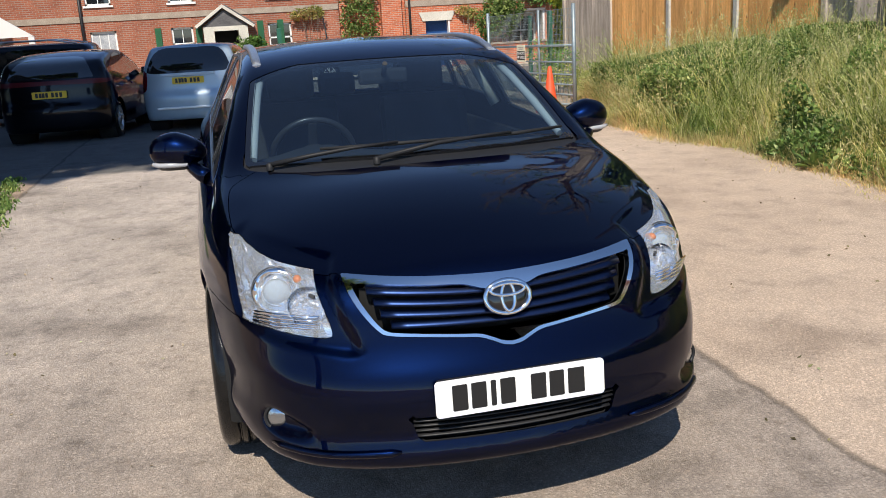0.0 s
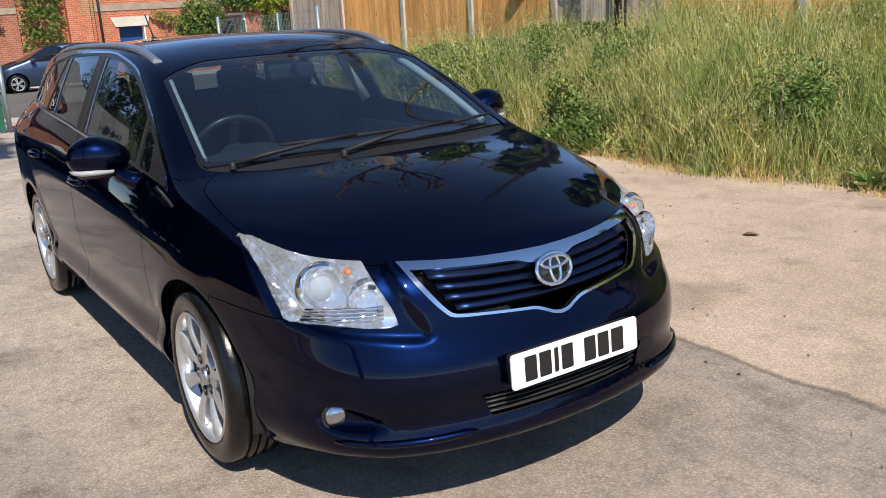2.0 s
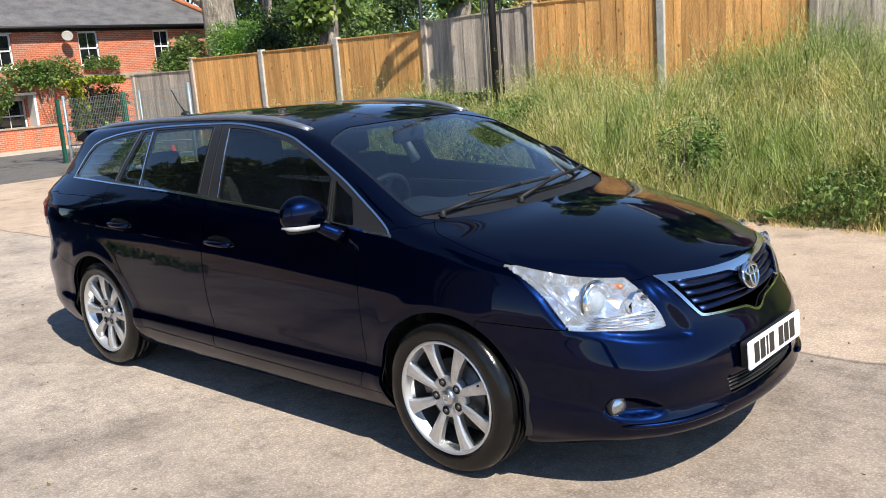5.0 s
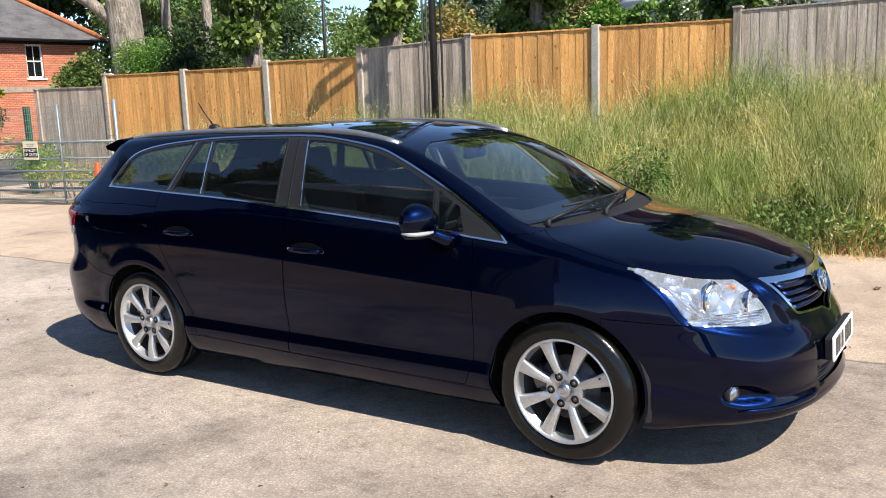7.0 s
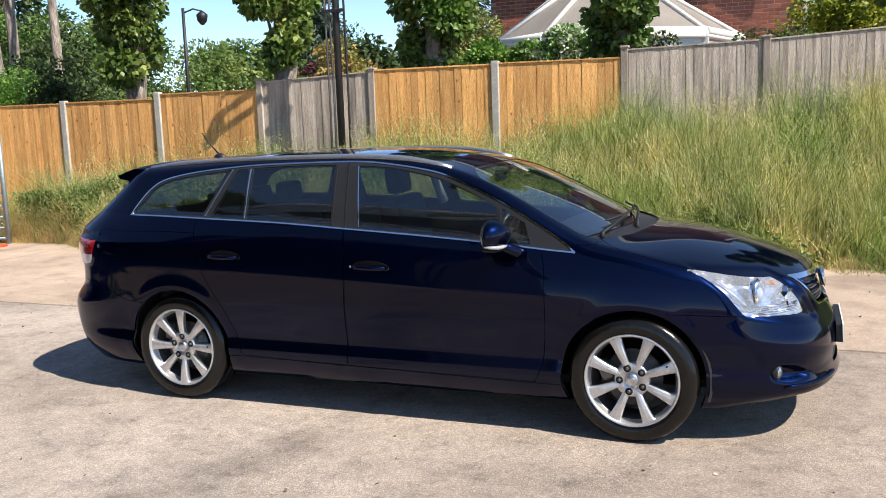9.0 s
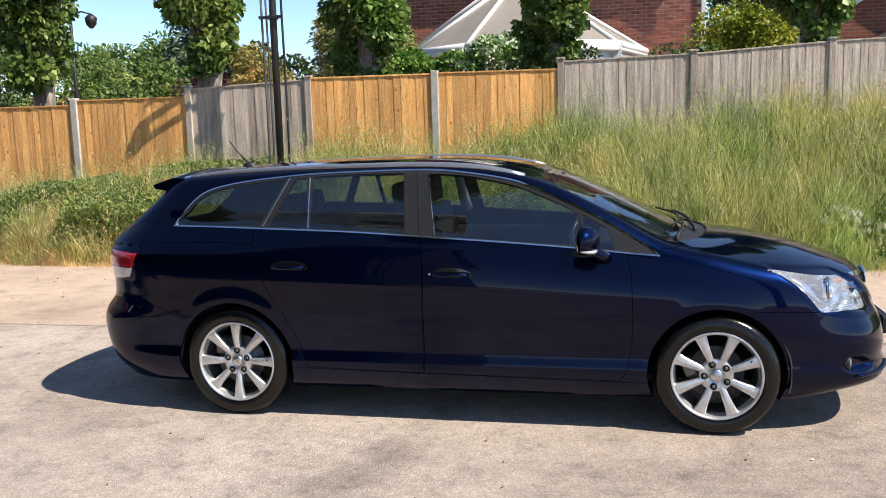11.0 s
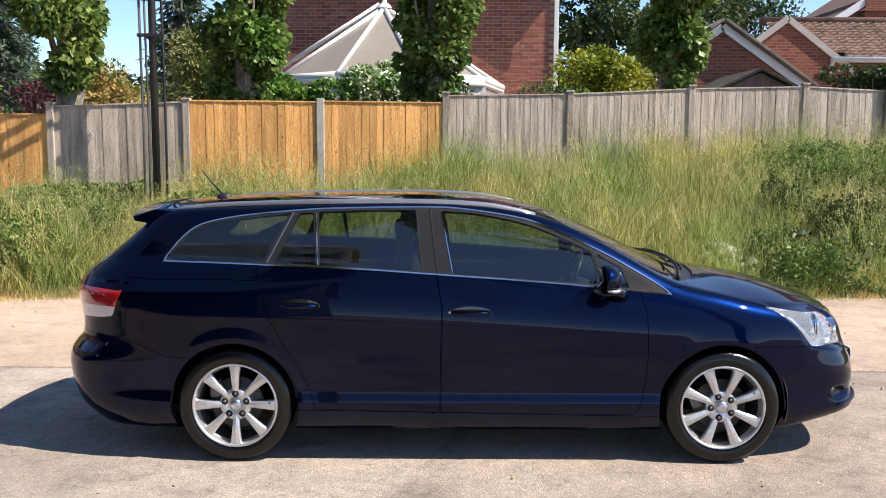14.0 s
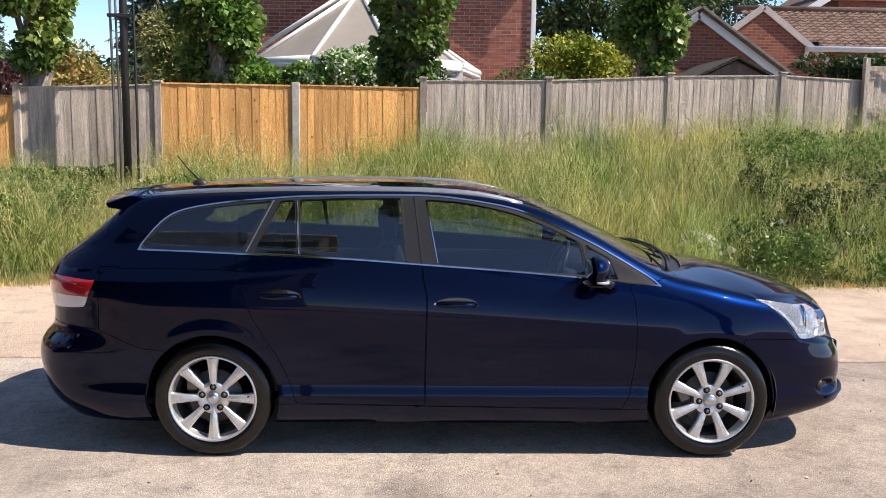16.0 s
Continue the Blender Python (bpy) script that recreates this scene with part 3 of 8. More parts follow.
    region[above & (c[:, 2] > top_line + 0.004) & np.isin(region, ["front_door", "rear_door"])] = "roof_and_pillars"
    region[f_windows(c) < 0] = "window_trim"
    region[f_windows(c, 0.0075) < 0] = "pillar_cover"
    for k in PANES:
        region[f_pane(k)(c) < 0] = k
    region[f_rear_screen(c) < 0] = "rear_screen"
    region[f_lamp(c) < 0] = "headlamp"
    t = f_tail(c) < 0
    region[t] = "tail_red"
    region[t & (c[:, 2] < 0.868)] = "tail_clear"
    region[f_front(GRILLE_LOOP)(c) < 0] = "grille_surround"
    region[f_front(MESH_LOOP)(c) < 0] = "hole"
    region[f_front(INTAKE)(c) < 0] = "hole"
    for hx in (HUB_X, -HUB_X):
        region[f_arch(hx)(c) < 0] = "arch"
    pts = np.array([v.co for v in bm.verts])
    nor = np.array([v.normal for v in bm.verts])
    polys = [[v.index for v in f.verts] for f in faces]
    bm.free()
    return pts, nor, polys, region


PTS, NOR, POLYS, REGION = half_body()
if np.mean(NOR[:, 1] * np.sign(PTS[:, 1] - 0.3)) < 0:
    NOR = -NOR


def panel(name, keep, mat, parent, label="", sides=(1, -1), shift=0.0, lip=0.012, gap=0.0016, wrap=False):
    """One panel of the body from its faces; both halves in one mesh where wrap is set, else one object a side."""
    made = []
    ids = [i for i in range(len(POLYS)) if REGION[i] in keep]
    for group in ([sides] if wrap else [(s,) for s in sides]):
        bm = bmesh.new()
        for s in group:
            vs = {}
            for i in ids:
                loop = []
                for k in POLYS[i]:
                    if k not in vs:
                        q = PTS[k] + NOR[k] * shift
                        vs[k] = bm.verts.new((q[0], q[1] * -s, q[2]))
                    loop.append(vs[k])
                try:
                    f = bm.faces.new(loop if s == -1 else loop[::-1])
                    f.smooth = True
                except ValueError:
                    pass
        if wrap:
            bmesh.ops.remove_doubles(bm, verts=[v for v in bm.verts if abs(v.co.y) < 0.003], dist=0.003)
        bm.normal_update()
        outward = sum(f.normal.dot(f.calc_center_median() - Vector((0, 0, 0.7))) for f in bm.faces)
        if outward < 0:
            bmesh.ops.reverse_faces(bm, faces=bm.faces)
            bm.normal_update()
        rim = [e for e in bm.edges if e.is_boundary and abs(e.verts[0].co.y) + abs(e.verts[1].co.y) > 0.004]
        if gap and rim:
            move = {}
            for e in rim:
                f = e.link_faces[0]
                d = (f.calc_center_median() - (e.verts[0].co + e.verts[1].co) / 2)
                t = (e.verts[1].co - e.verts[0].co).normalized()
                d = d - t * d.dot(t)
                if d.length > 1e-6:
                    for v in e.verts:
                        move[v] = move.get(v, Vector()) + d.normalized()
            for v, d in move.items():
                if d.length > 1e-6:
                    v.co += d.normalized() * gap
        for e in rim:
            e.smooth = False
        if lip and rim:
            normal = {v: v.normal.copy() for e in rim for v in e.verts}
            r = bmesh.ops.extrude_edge_only(bm, edges=rim)
            fresh = [v for v in r["geom"] if isinstance(v, bmesh.types.BMVert)]
            olds = list(normal)
            from_old = {}
            for v in fresh:
                for e in v.link_edges:
                    o = e.other_vert(v)
                    if o in normal:
                        from_old[v] = o
                        break
            for v in fresh:
                if v in from_old:
                    v.co = v.co - normal[from_old[v]] * lip
            for f in r["geom"]:
                if isinstance(f, bmesh.types.BMFace):
                    f.smooth = False
        made.append(link_mesh(name, bm, mat, parent, label))
    return made


car = thing("estate_car", "polished dark blue metallic estate car parked on a concrete yard", "car")
panel("roof", ("roof_and_pillars",), PAINT, car, wrap=True, lip=0.010)
panel("bonnet", ("bonnet",), PAINT, car, wrap=True)
panel("front_bumper", ("front_bumper",), PAINT, car, wrap=True, lip=0.02)
panel("rear_bumper", ("rear_bumper",), PAINT, car, wrap=True)
panel("tailgate", ("tailgate",), PAINT, car, wrap=True)
panel("front_wing", ("front_wing",), PAINT, car, lip=0.02)
panel("rear_wing", ("rear_wing",), PAINT, car, lip=0.02)
front_doors = panel("front_door", ("front_door",), PAINT, car)
rear_doors = panel("rear_door", ("rear_door",), PAINT, car)
panel("sill", ("sill",), PAINT, car)
panel("underbody", ("underbody",), BLACK, car, wrap=True, lip=0)
panel("window_trim", ("window_trim",), CHROME, car, "bright chrome strip round the side windows", shift=0.002, gap=0, lip=0.004)
PILLAR = flat("satin_pillar_film", (0.018, 0.018, 0.019), 0.32, spec=0.4)
panel("pillar_cover", ("pillar_cover",), PILLAR, car, "black plastic window pillars", shift=-0.002, gap=0)
for k in PANES:
    panel(k, (k,), PRIVACY if k == "rear_quarter_window" else TINTED, car, shift=-0.005, gap=0, lip=0)
panel("windscreen", ("windscreen",), SCREEN, car, wrap=True, shift=-0.003, gap=0, lip=0)
panel("screen_border", ("screen_border",), GLOSS_BLACK, car, "black edge of the windscreen", wrap=True, shift=-0.003, gap=0)
panel("cowl", ("cowl",), BLACK, car, "matt black plastic scuttle panel", wrap=True, shift=-0.012, gap=0)
panel("rear_screen", ("rear_screen",), TINTED, car, wrap=True, shift=-0.003, gap=0, lip=0)
panel("inner_shell", ("roof_and_pillars", "bonnet", "front_bumper", "rear_bumper", "tailgate", "front_wing", "rear_wing", "front_door", "rear_door", "sill", "window_trim", "pillar_cover", "grille_surround", "tail_red", "tail_clear", "screen_border", "cowl"), DARK, car, wrap=True, shift=-0.022, gap=0, lip=0)

# bright and black upright strips between the side windows
def on_side(x, z, out, s):
    return (x, s * (float(side_width(np.array([x]), np.array([z]))[0]) + out), z)


def side_strip(name, a, b, half, mat, parent, s, out=0.001, thick=0.004, label=""):
    """A thin strip that follows the flank from a to b, points of x and z."""
    bm = bmesh.new()
    rings = []
    for k in range(9):
        u = k / 8
        x, z = a[0] + (b[0] - a[0]) * u, a[1] + (b[1] - a[1]) * u
        rings.append([bm.verts.new(on_side(x + dx, z, out + dy, s)) for dx, dy in ((-half, -thick), (-half * 0.8, 0.0), (half * 0.8, 0.0), (half, -thick))])
    for q, w in zip(rings, rings[1:]):
        for k in range(3):
            bm.faces.new((q[k], q[k + 1], w[k + 1], w[k]))
    bmesh.ops.recalc_face_normals(bm, faces=bm.faces)
    if sum(f.normal.y for f in bm.faces) * s < 0:
        bmesh.ops.reverse_faces(bm, faces=bm.faces)
    return part(name, bm, mat, parent, label)


SEAL = flat("window_rubber", (0.010, 0.010, 0.010), 0.55, spec=0.3)
for s in (-1, 1):
    fd, rd = (front_doors[0], rear_doors[0]) if s == -1 else (front_doors[1], rear_doors[1])
    side_strip("window_divider", (-0.921, 1.376), (-0.896, 1.100), 0.0040, CHROME, rd, s, 0.0015, 0.002, "bright upright window bar")
    side_strip("window_edge", (-0.215, 1.386), (-0.150, 1.060), 0.0032, CHROME, fd, s, 0.0005, 0.0015, "bright edge of the window frame")
    side_strip("window_divider", (0.639, 1.162), (0.671, 0.998), 0.0035, SEAL, fd, s, 0.001, 0.002)
    side_strip("door_gap", (-0.278, 1.402), (-0.232, 1.052), 0.005, SEAL, fd, s, 0.001, 0.004)
    side_strip("window_seal", (-0.352, 1.394), (-0.318, 1.070), 0.007, SEAL, rd, s, 0.001, 0.004)
    side_strip("window_seal", (-1.048, 1.376), (-1.178, 1.108), 0.005, SATIN, rd, s, 0.001, 0.004)

# headlamps and tail lamps
def faceted(name, color, rough, scale, depth):
    """Moulded bright metal whose small facets throw the light about."""
    m, n, l, b = material(name)
    b.inputs["Base Color"].default_value = (*color, 1)
    b.inputs["Metallic"].default_value, b.inputs["Roughness"].default_value = 1.0, rough
    cells = tex(n, l, scale, kind="ShaderNodeTexVoronoi")
    bump(n, l, b, cells.outputs["Distance"], 0.9, depth)
    return m


LAMP_SILVER = faceted("lamp_reflector", (0.86, 0.87, 0.89), 0.10, 26, 0.012)
LAMP_GREY = faceted("lamp_housing", (0.80, 0.82, 0.85), 0.16, 15, 0.020)
LAMP_BLACK = flat("lamp_bezel", (0.05, 0.052, 0.056), 0.25)
HAZY = glass("hazy_lens", (0.97, 0.985, 1.0), 0.97)
hz_n, hz_l = HAZY.node_tree.nodes, HAZY.node_tree.links
hz_mix, hz_dif = hz_n.new("ShaderNodeMixShader"), hz_n.new("ShaderNodeBsdfDiffuse")
hz_dif.inputs["Color"].default_value = (0.80, 0.84, 0.88, 1)
hz_mix.inputs["Fac"].default_value = 0.17
hz_l.new(hz_n["Material Output"].inputs["Surface"].links[0].from_socket, hz_mix.inputs[1])
hz_l.new(hz_dif.outputs["BSDF"], hz_mix.inputs[2])
hz_l.new(hz_mix.outputs["Shader"], hz_n["Material Output"].inputs["Surface"])
AMBER = flat("amber_bulb", (0.42, 0.17, 0.09), 0.2)
RED_LENS = flat("red_lens", (0.30, 0.008, 0.010), 0.10, coat=1.0)
PALE_LENS = flat("pale_lens", (0.55, 0.52, 0.52), 0.18, coat=1.0)
lamps = panel("headlamp", ("headlamp",), HAZY, car, "clear plastic headlamp lens", shift=0.001, gap=0.002, lip=0)
panel("lamp_housing", ("headlamp",), LAMP_GREY, lamps[0], shift=-0.055, sides=(1,), gap=0, lip=-0.054)
panel("lamp_housing", ("headlamp",), LAMP_GREY, lamps[1], shift=-0.055, sides=(-1,), gap=0, lip=-0.054)
for lamp, s in zip(lamps, (-1, 1)):
    m = pose(1.925, s * 0.655, 0.735, 0, 86, s * 10)
    part("projector_ring", lathe([(0.072, -0.03), (0.074, 0.008), (0.066, 0.014), (0.058, 0.006), (0.050, -0.012)], 36, m), LAMP_SILVER, lamp)
    part("projector_shroud", lathe([(0.050, -0.02), (0.047, 0.010), (0.041, 0.010), (0.040, -0.012)], 32, m), CHROME, lamp)
    part("projector_lens", lathe([(0.041, -0.002), (0.036, 0.012), (0.026, 0.021), (0.013, 0.026), (0.0, 0.0275)], 28, m), flat("projector_glass", (0.30, 0.36, 0.40), 0.03, coat=1.0), lamp)
    part("high_beam_reflector", lathe([(0.060, 0.03), (0.054, 0.0), (0.036, -0.025), (0.012, -0.035), (0.0, -0.036)], 28, pose(2.035, s * 0.575, 0.715, 0, 84, s * 4)), LAMP_SILVER, lamp)
    part("bulb", lathe([(0.007, -0.03), (0.009, -0.01), (0.008, 0.004), (0.0, 0.009)], 14, pose(2.04, s * 0.575, 0.715, 0, 86, 0)), LAMP_GREY, lamp)
    part("lamp_bezel", lathe([(0.075, -0.004), (0.0775, 0.003), (0.080, -0.004)], 36, m), LAMP_BLACK, lamp, "dark ring round the projector")
    part("side_marker", box((-0.011, -0.004, -0.006), (0.011, 0.004, 0.006), 0.002, pose(2.070, s * 0.560, 0.748, 0, 10, s * -40)), LAMP_BLACK, lamp)
    part("indicator_bulb", lathe([(0.010, -0.03), (0.013, 0.0), (0.009, 0.012), (0.0, 0.016)], 16, pose(1.985, s * 0.592, 0.782, 0, 86, 0)), AMBER, lamp, "amber indicator bulb")
    for i in range(4):
        z = 0.655 + i * 0.012
        part("reflector_fin", tube([(1.93 + 0.010 * i, s * (0.735 - 0.002 * i), z), (2.02, s * 0.67, z), (2.085, s * 0.585, z), (2.10, s * 0.545, z)], 0.0045, 6), LAMP_SILVER, lamp)
    part("side_bar", tube([(1.66, s * 0.742, 0.838), (1.76, s * 0.74, 0.79), (1.84, s * 0.72, 0.72), (1.90, s * 0.70, 0.665)], [0.005, 0.010, 0.012, 0.010], 8), LAMP_SILVER, lamp)
panel("tail_lamp", ("tail_red",), RED_LENS, car, "red tail lamp lens", shift=0.004, gap=0.001)
panel("reversing_lamp", ("tail_clear",), PALE_LENS, car, "clear grey lower tail lamp lens", shift=0.004, gap=0.001)
# front grille, surround and badge
panel("grille_surround", ("grille_surround",), CHROME, car, "chrome grille surround", wrap=True, shift=0.004, gap=0, lip=0.022)


def nose_line(y0, y1, z0, z1, inset, n=15):
    out = []
    for k in range(n):
        y = y0 + (y1 - y0) * k / (n - 1)
        z = z0 + (z1 - z0) * abs(k / (n - 1) * 2 - 1) ** 1.5
        out.append((float(nose_x(np.array([abs(y)]), np.array([z]))[0]) - inset, y, z))
    return out


def blade(line, chord, thick, tilt):
    """A slat along a line: a rounded flat bar, chord deep."""
    bm = bmesh.new()
    rings = []
    for x, y, z in line:
        ring = []
        for k in range(8):
            a = 2 * math.pi * k / 8
            u, w = chord / 2 * math.cos(a), thick / 2 * math.sin(a)
            ring.append(bm.verts.new((x + u * math.cos(tilt) - w * math.sin(tilt), y, z + u * math.sin(tilt) + w * math.cos(tilt))))
        rings.append(ring)
    for a, b in zip(rings, rings[1:]):
        for k in range(8):
            bm.faces.new((a[k], a[(k + 1) % 8], b[(k + 1) % 8], b[k])).smooth = True
    bm.faces.new(rings[0]), bm.faces.new(rings[-1][::-1])
    bmesh.ops.recalc_face_normals(bm, faces=bm.faces)
    return bm


SLAT = car_paint("slat_gloss", (0.006, 0.012, 0.04), (0.018, 0.035, 0.10))
grille = new("grille")
grille.parent = car
for z, w, rise in ((0.738, 0.405, 0.022), (0.708, 0.388, 0.020), (0.680, 0.372, 0.016), (0.655, 0.345, 0.008)):
    part("slat", blade(nose_line(-w, w, z, z + rise, 0.026), 0.034, 0.014, -0.55), SLAT, grille)
grille_back = blade(nose_line(-0.42, 0.42, 0.685, 0.70, 0.085), 0.02, 0.165, 0.0)
part("backing", grille_back, DARK, grille)
for z in (0.342, 0.358, 0.374, 0.390):
    part("lower_slat", blade(nose_line(-0.315, 0.315, z, z, 0.018), 0.020, 0.007, -0.2), BLACK, grille)
part("lower_backing", blade(nose_line(-0.34, 0.34, 0.366, 0.366, 0.05), 0.016, 0.13, 0.0), DARK, grille)


def oval(a, b, r, m, sides=40, th=8):
    bm = bmesh.new()
    add = []
    for i in range(sides):
        t = 2 * math.pi * i / sides
        c, nrm = Vector((a * math.cos(t), b * math.sin(t), 0)), Vector((b * math.cos(t), a * math.sin(t), 0)).normalized()
        add.append([bm.verts.new(m @ (c + nrm * r * math.cos(2 * math.pi * k / th) + Vector((0, 0, r * 0.8 * math.sin(2 * math.pi * k / th))))) for k in range(th)])
    for i in range(sides):
        q, w = add[i], add[(i + 1) % sides]
        for k in range(th):
            bm.faces.new((q[k], q[(k + 1) % th], w[(k + 1) % th], w[k])).smooth = True
    bmesh.ops.recalc_face_normals(bm, faces=bm.faces)
    return bm


badge_at = pose(2.232, 0, 0.722, 90, 0, 90) @ pose(0, 0, 0, -14, 0, 0)
badge = part("badge", lathe([(0.066, -0.02), (0.066, 0.0), (0.05, 0.004), (0.0, 0.006)], 36, badge_at @ Matrix.Diagonal((1.0, 0.72, 1, 1))), GLOSS_BLACK, car, "chrome oval badge on black")
part("badge_ring", oval(0.069, 0.049, 0.0075, badge_at), CHROME, badge)
part("badge_ring", oval(0.020, 0.042, 0.006, badge_at @ pose(0, 0, 0.006)), CHROME, badge)
part("badge_ring", oval(0.052, 0.017, 0.006, badge_at @ pose(0, 0.022, 0.007)), CHROME, badge)

# number plate with its characters as plain bars
plate_at = pose(2.328, 0, 0.470, 90, 0, 90) @ pose(0, 0, 0, -3, 0, 0)
PLATE_WHITE = flat("plate_white", (0.80, 0.80, 0.78), 0.35)
PLATE_BLACK = flat("plate_black", (0.012, 0.012, 0.012), 0.4)


def rounded(w, h, r, n=5):
    out = []
    for cx, cy, a0 in ((w / 2 - r, h / 2 - r, 0), (-w / 2 + r, h / 2 - r, 90), (-w / 2 + r, -h / 2 + r, 180), (w / 2 - r, -h / 2 + r, 270)):
        for k in range(n):
            a = radians(a0 + 90 * k / (n - 1))
            out.append((cx + r * math.cos(a), cy + r * math.sin(a)))
    return out


plate = part("number_plate", prism(rounded(0.520, 0.111, 0.012), 0.006, plate_at, 0.0015), PLATE_WHITE, car, "white number plate")
for x, w in ((-0.187, 0.046), (-0.130, 0.046), (-0.086, 0.016), (-0.042, 0.046), (0.052, 0.047), (0.109, 0.046), (0.170, 0.052)):
    part("character_bar", prism(rounded(w, 0.078, 0.004, 3), 0.0012, plate_at @ pose(x, 0, 0.006)), PLATE_BLACK, plate)
part("plate_holder", prism(rounded(0.50, 0.10, 0.01), 0.03, plate_at @ pose(0, 0, -0.03)), BLACK, plate)

# fog lamps
for s in (1, -1):
    m = pose(2.030, s * 0.694, 0.362, 0, 90, s * 22)
    fog = part("fog_lamp", lathe([(0.046, -0.03), (0.046, 0.006), (0.041, 0.011), (0.037, 0.004)], 28, m), BLACK, car)
    part("fog_lens", lathe([(0.040, 0.0), (0.030, 0.008), (0.014, 0.012), (0.0, 0.013)], 28, m), faceted("fog_glass", (0.46, 0.49, 0.52), 0.22, 40, 0.0015), fog)
    # lip under the lamp
    lip = [(float(nose_x(np.array([y]), np.array([0.295]))[0]) + 0.002 - 0.016 * max(0, (y - 0.56) / 0.16), s * y, 0.296 + 0.012 * max(0, (0.62 - y) / 0.3)) for y in np.linspace(0.36, 0.72, 14)]
    part("bumper_lip", tube(lip, [0.004] + [0.012] * 12 + [0.004], 8), PAINT, car)

# wheels
def wheel():
    w = thing("wheel", "", "")
    del_keys = [k for k in w.keys()]
    for k in del_keys:
        del w[k]
    tyre = [(0.233, -0.014), (0.239, -0.004), (0.250, 0.003), (0.270, 0.004), (0.292, 0.000), (0.308, -0.010), (0.317, -0.024), (0.3205, -0.040)]
    for h in (-0.070, -0.102, -0.134):
        tyre += [(0.322, h + 0.005), (0.314, h + 0.003), (0.314, h - 0.003), (0.322, h - 0.005)]
    tyre += [(0.3205, -0.165), (0.317, -0.182), (0.300, -0.205), (0.26, -0.210), (0.226, -0.195)]
    part("tyre", lathe(tyre, 72), RUBBER, w, "black rubber tyre")
    rim = part("rim", lathe([(0.227, -0.016), (0.230, -0.004), (0.226, 0.002), (0.219, 0.0), (0.214, -0.012), (0.210, -0.035), (0.203, -0.048)], 72), ALLOY, w, "silver eight-spoke alloy rim")
    rim.matrix_basis = Matrix.Diagonal((1.033, 1.033, 1, 1))
    # the darkness between the spokes is put into the barrel's colour
    part("barrel", lathe([(0.204, -0.046), (0.198, -0.075), (0.196, -0.19)], 60), noisy("dark_barrel", (0.055, 0.052, 0.050), (0.12, 0.115, 0.11), 14, 0.6, 120, 0.2, 0.001, metal=0.5), rim)
    bm = bmesh.new()
    st = [(0.040, 0.032, -0.030), (0.075, 0.033, -0.022), (0.11, 0.037, -0.014), (0.15, 0.044, -0.010), (0.185, 0.052, -0.010), (0.205, 0.060, -0.011), (0.214, 0.076, -0.012)]
    rings = []
    for r, wd, h in st:
        e = 0.006
        rings.append([bm.verts.new(q) for q in ((r, -wd / 2, h - 0.030), (r, -wd / 2, h - e), (r, -wd / 2 + e, h), (r, 0, h + 0.003), (r, wd / 2 - e, h), (r, wd / 2, h - e), (r, wd / 2, h - 0.030))])
    for a, b in zip(rings, rings[1:]):
        for k in range(6):
            bm.faces.new((a[k], b[k], b[k + 1], a[k + 1]))
    bmesh.ops.recalc_face_normals(bm, faces=bm.faces)
    spoke = part("spoke", bm, ALLOY, rim)
    for k in range(1, 8):
        o = new("spoke", spoke.data)
        o.parent, o.matrix_basis = rim, pose(0, 0, 0, 0, 0, 45 * k)
    spoke.matrix_basis = Matrix()
    part("hub", lathe([(0.086, -0.055), (0.086, -0.030), (0.080, -0.022), (0.045, -0.024), (0.040, -0.030), (0.0, -0.030)], 40), ALLOY, rim)
    part("hub_cap", lathe([(0.031, -0.030), (0.031, -0.016), (0.026, -0.011), (0.0, -0.009)], 28), SATIN, rim)
    part("cap_mark", oval(0.015, 0.011, 0.0016, pose(0, 0, -0.0095)), CHROME, rim)
    for k in range(5):
        a = radians(90 + 72 * k)
        m = pose(0.060 * math.cos(a), 0.060 * math.sin(a), -0.024)
        part("nut_hole", lathe([(0.0185, 0.003), (0.0175, 0.0045), (0.0, 0.0045)], 18, m), DARK, rim)
        part("wheel_nut", lathe([(0.009, 0.004), (0.009, 0.007), (0.006, 0.009), (0.0, 0.009)], 6, m), STEEL_DARK, rim)
    part("brake_disc", lathe([(0.145, -0.085), (0.145, -0.075), (0.075, -0.075), (0.07, -0.06), (0.0, -0.06)], 48), STEEL_DARK, w, "worn steel brake disc")
    part("brake_caliper", box((-0.15, 0.03, -0.12), (-0.09, 0.13, -0.055), 0.01), STEEL_DARK, w)
    part("valve", tube([(0.195, 0.012, -0.02), (0.180, 0.012, -0.004)], 0.004, 8), BLACK, rim)
    return w


first = wheel()
spots = [(x, s) for x in (HUB_X, -HUB_X) for s in (-1, 1)]
turns = {(HUB_X, -1): 22, (-HUB_X, -1): 0, (HUB_X, 1): 10, (-HUB_X, 1): 30}
for k, (x, s) in enumerate(spots):
    m = pose(x, s * 0.888, HUB_Z, 90 if s < 0 else -90, 0, 0) @ pose(0, 0, 0, 0, 0, turns[x, s])
    if k == 0:
        first.matrix_basis = m
        w = first
    else:
        w = copy_thing(first, m)
    w.parent = car
    # wheel well
    well = lathe([(0.372, 0.0), (0.385, -0.02), (0.385, -0.42), (0.0, -0.42)], 48, pose(x, s * 0.845, HUB_Z + 0.005, 90 if s < 0 else -90, 0, 0))
    bmesh.ops.delete(well, geom=[v for v in well.verts if v.co.z < 0.215], context="VERTS")
    part("wheel_well", well, DARK, car)

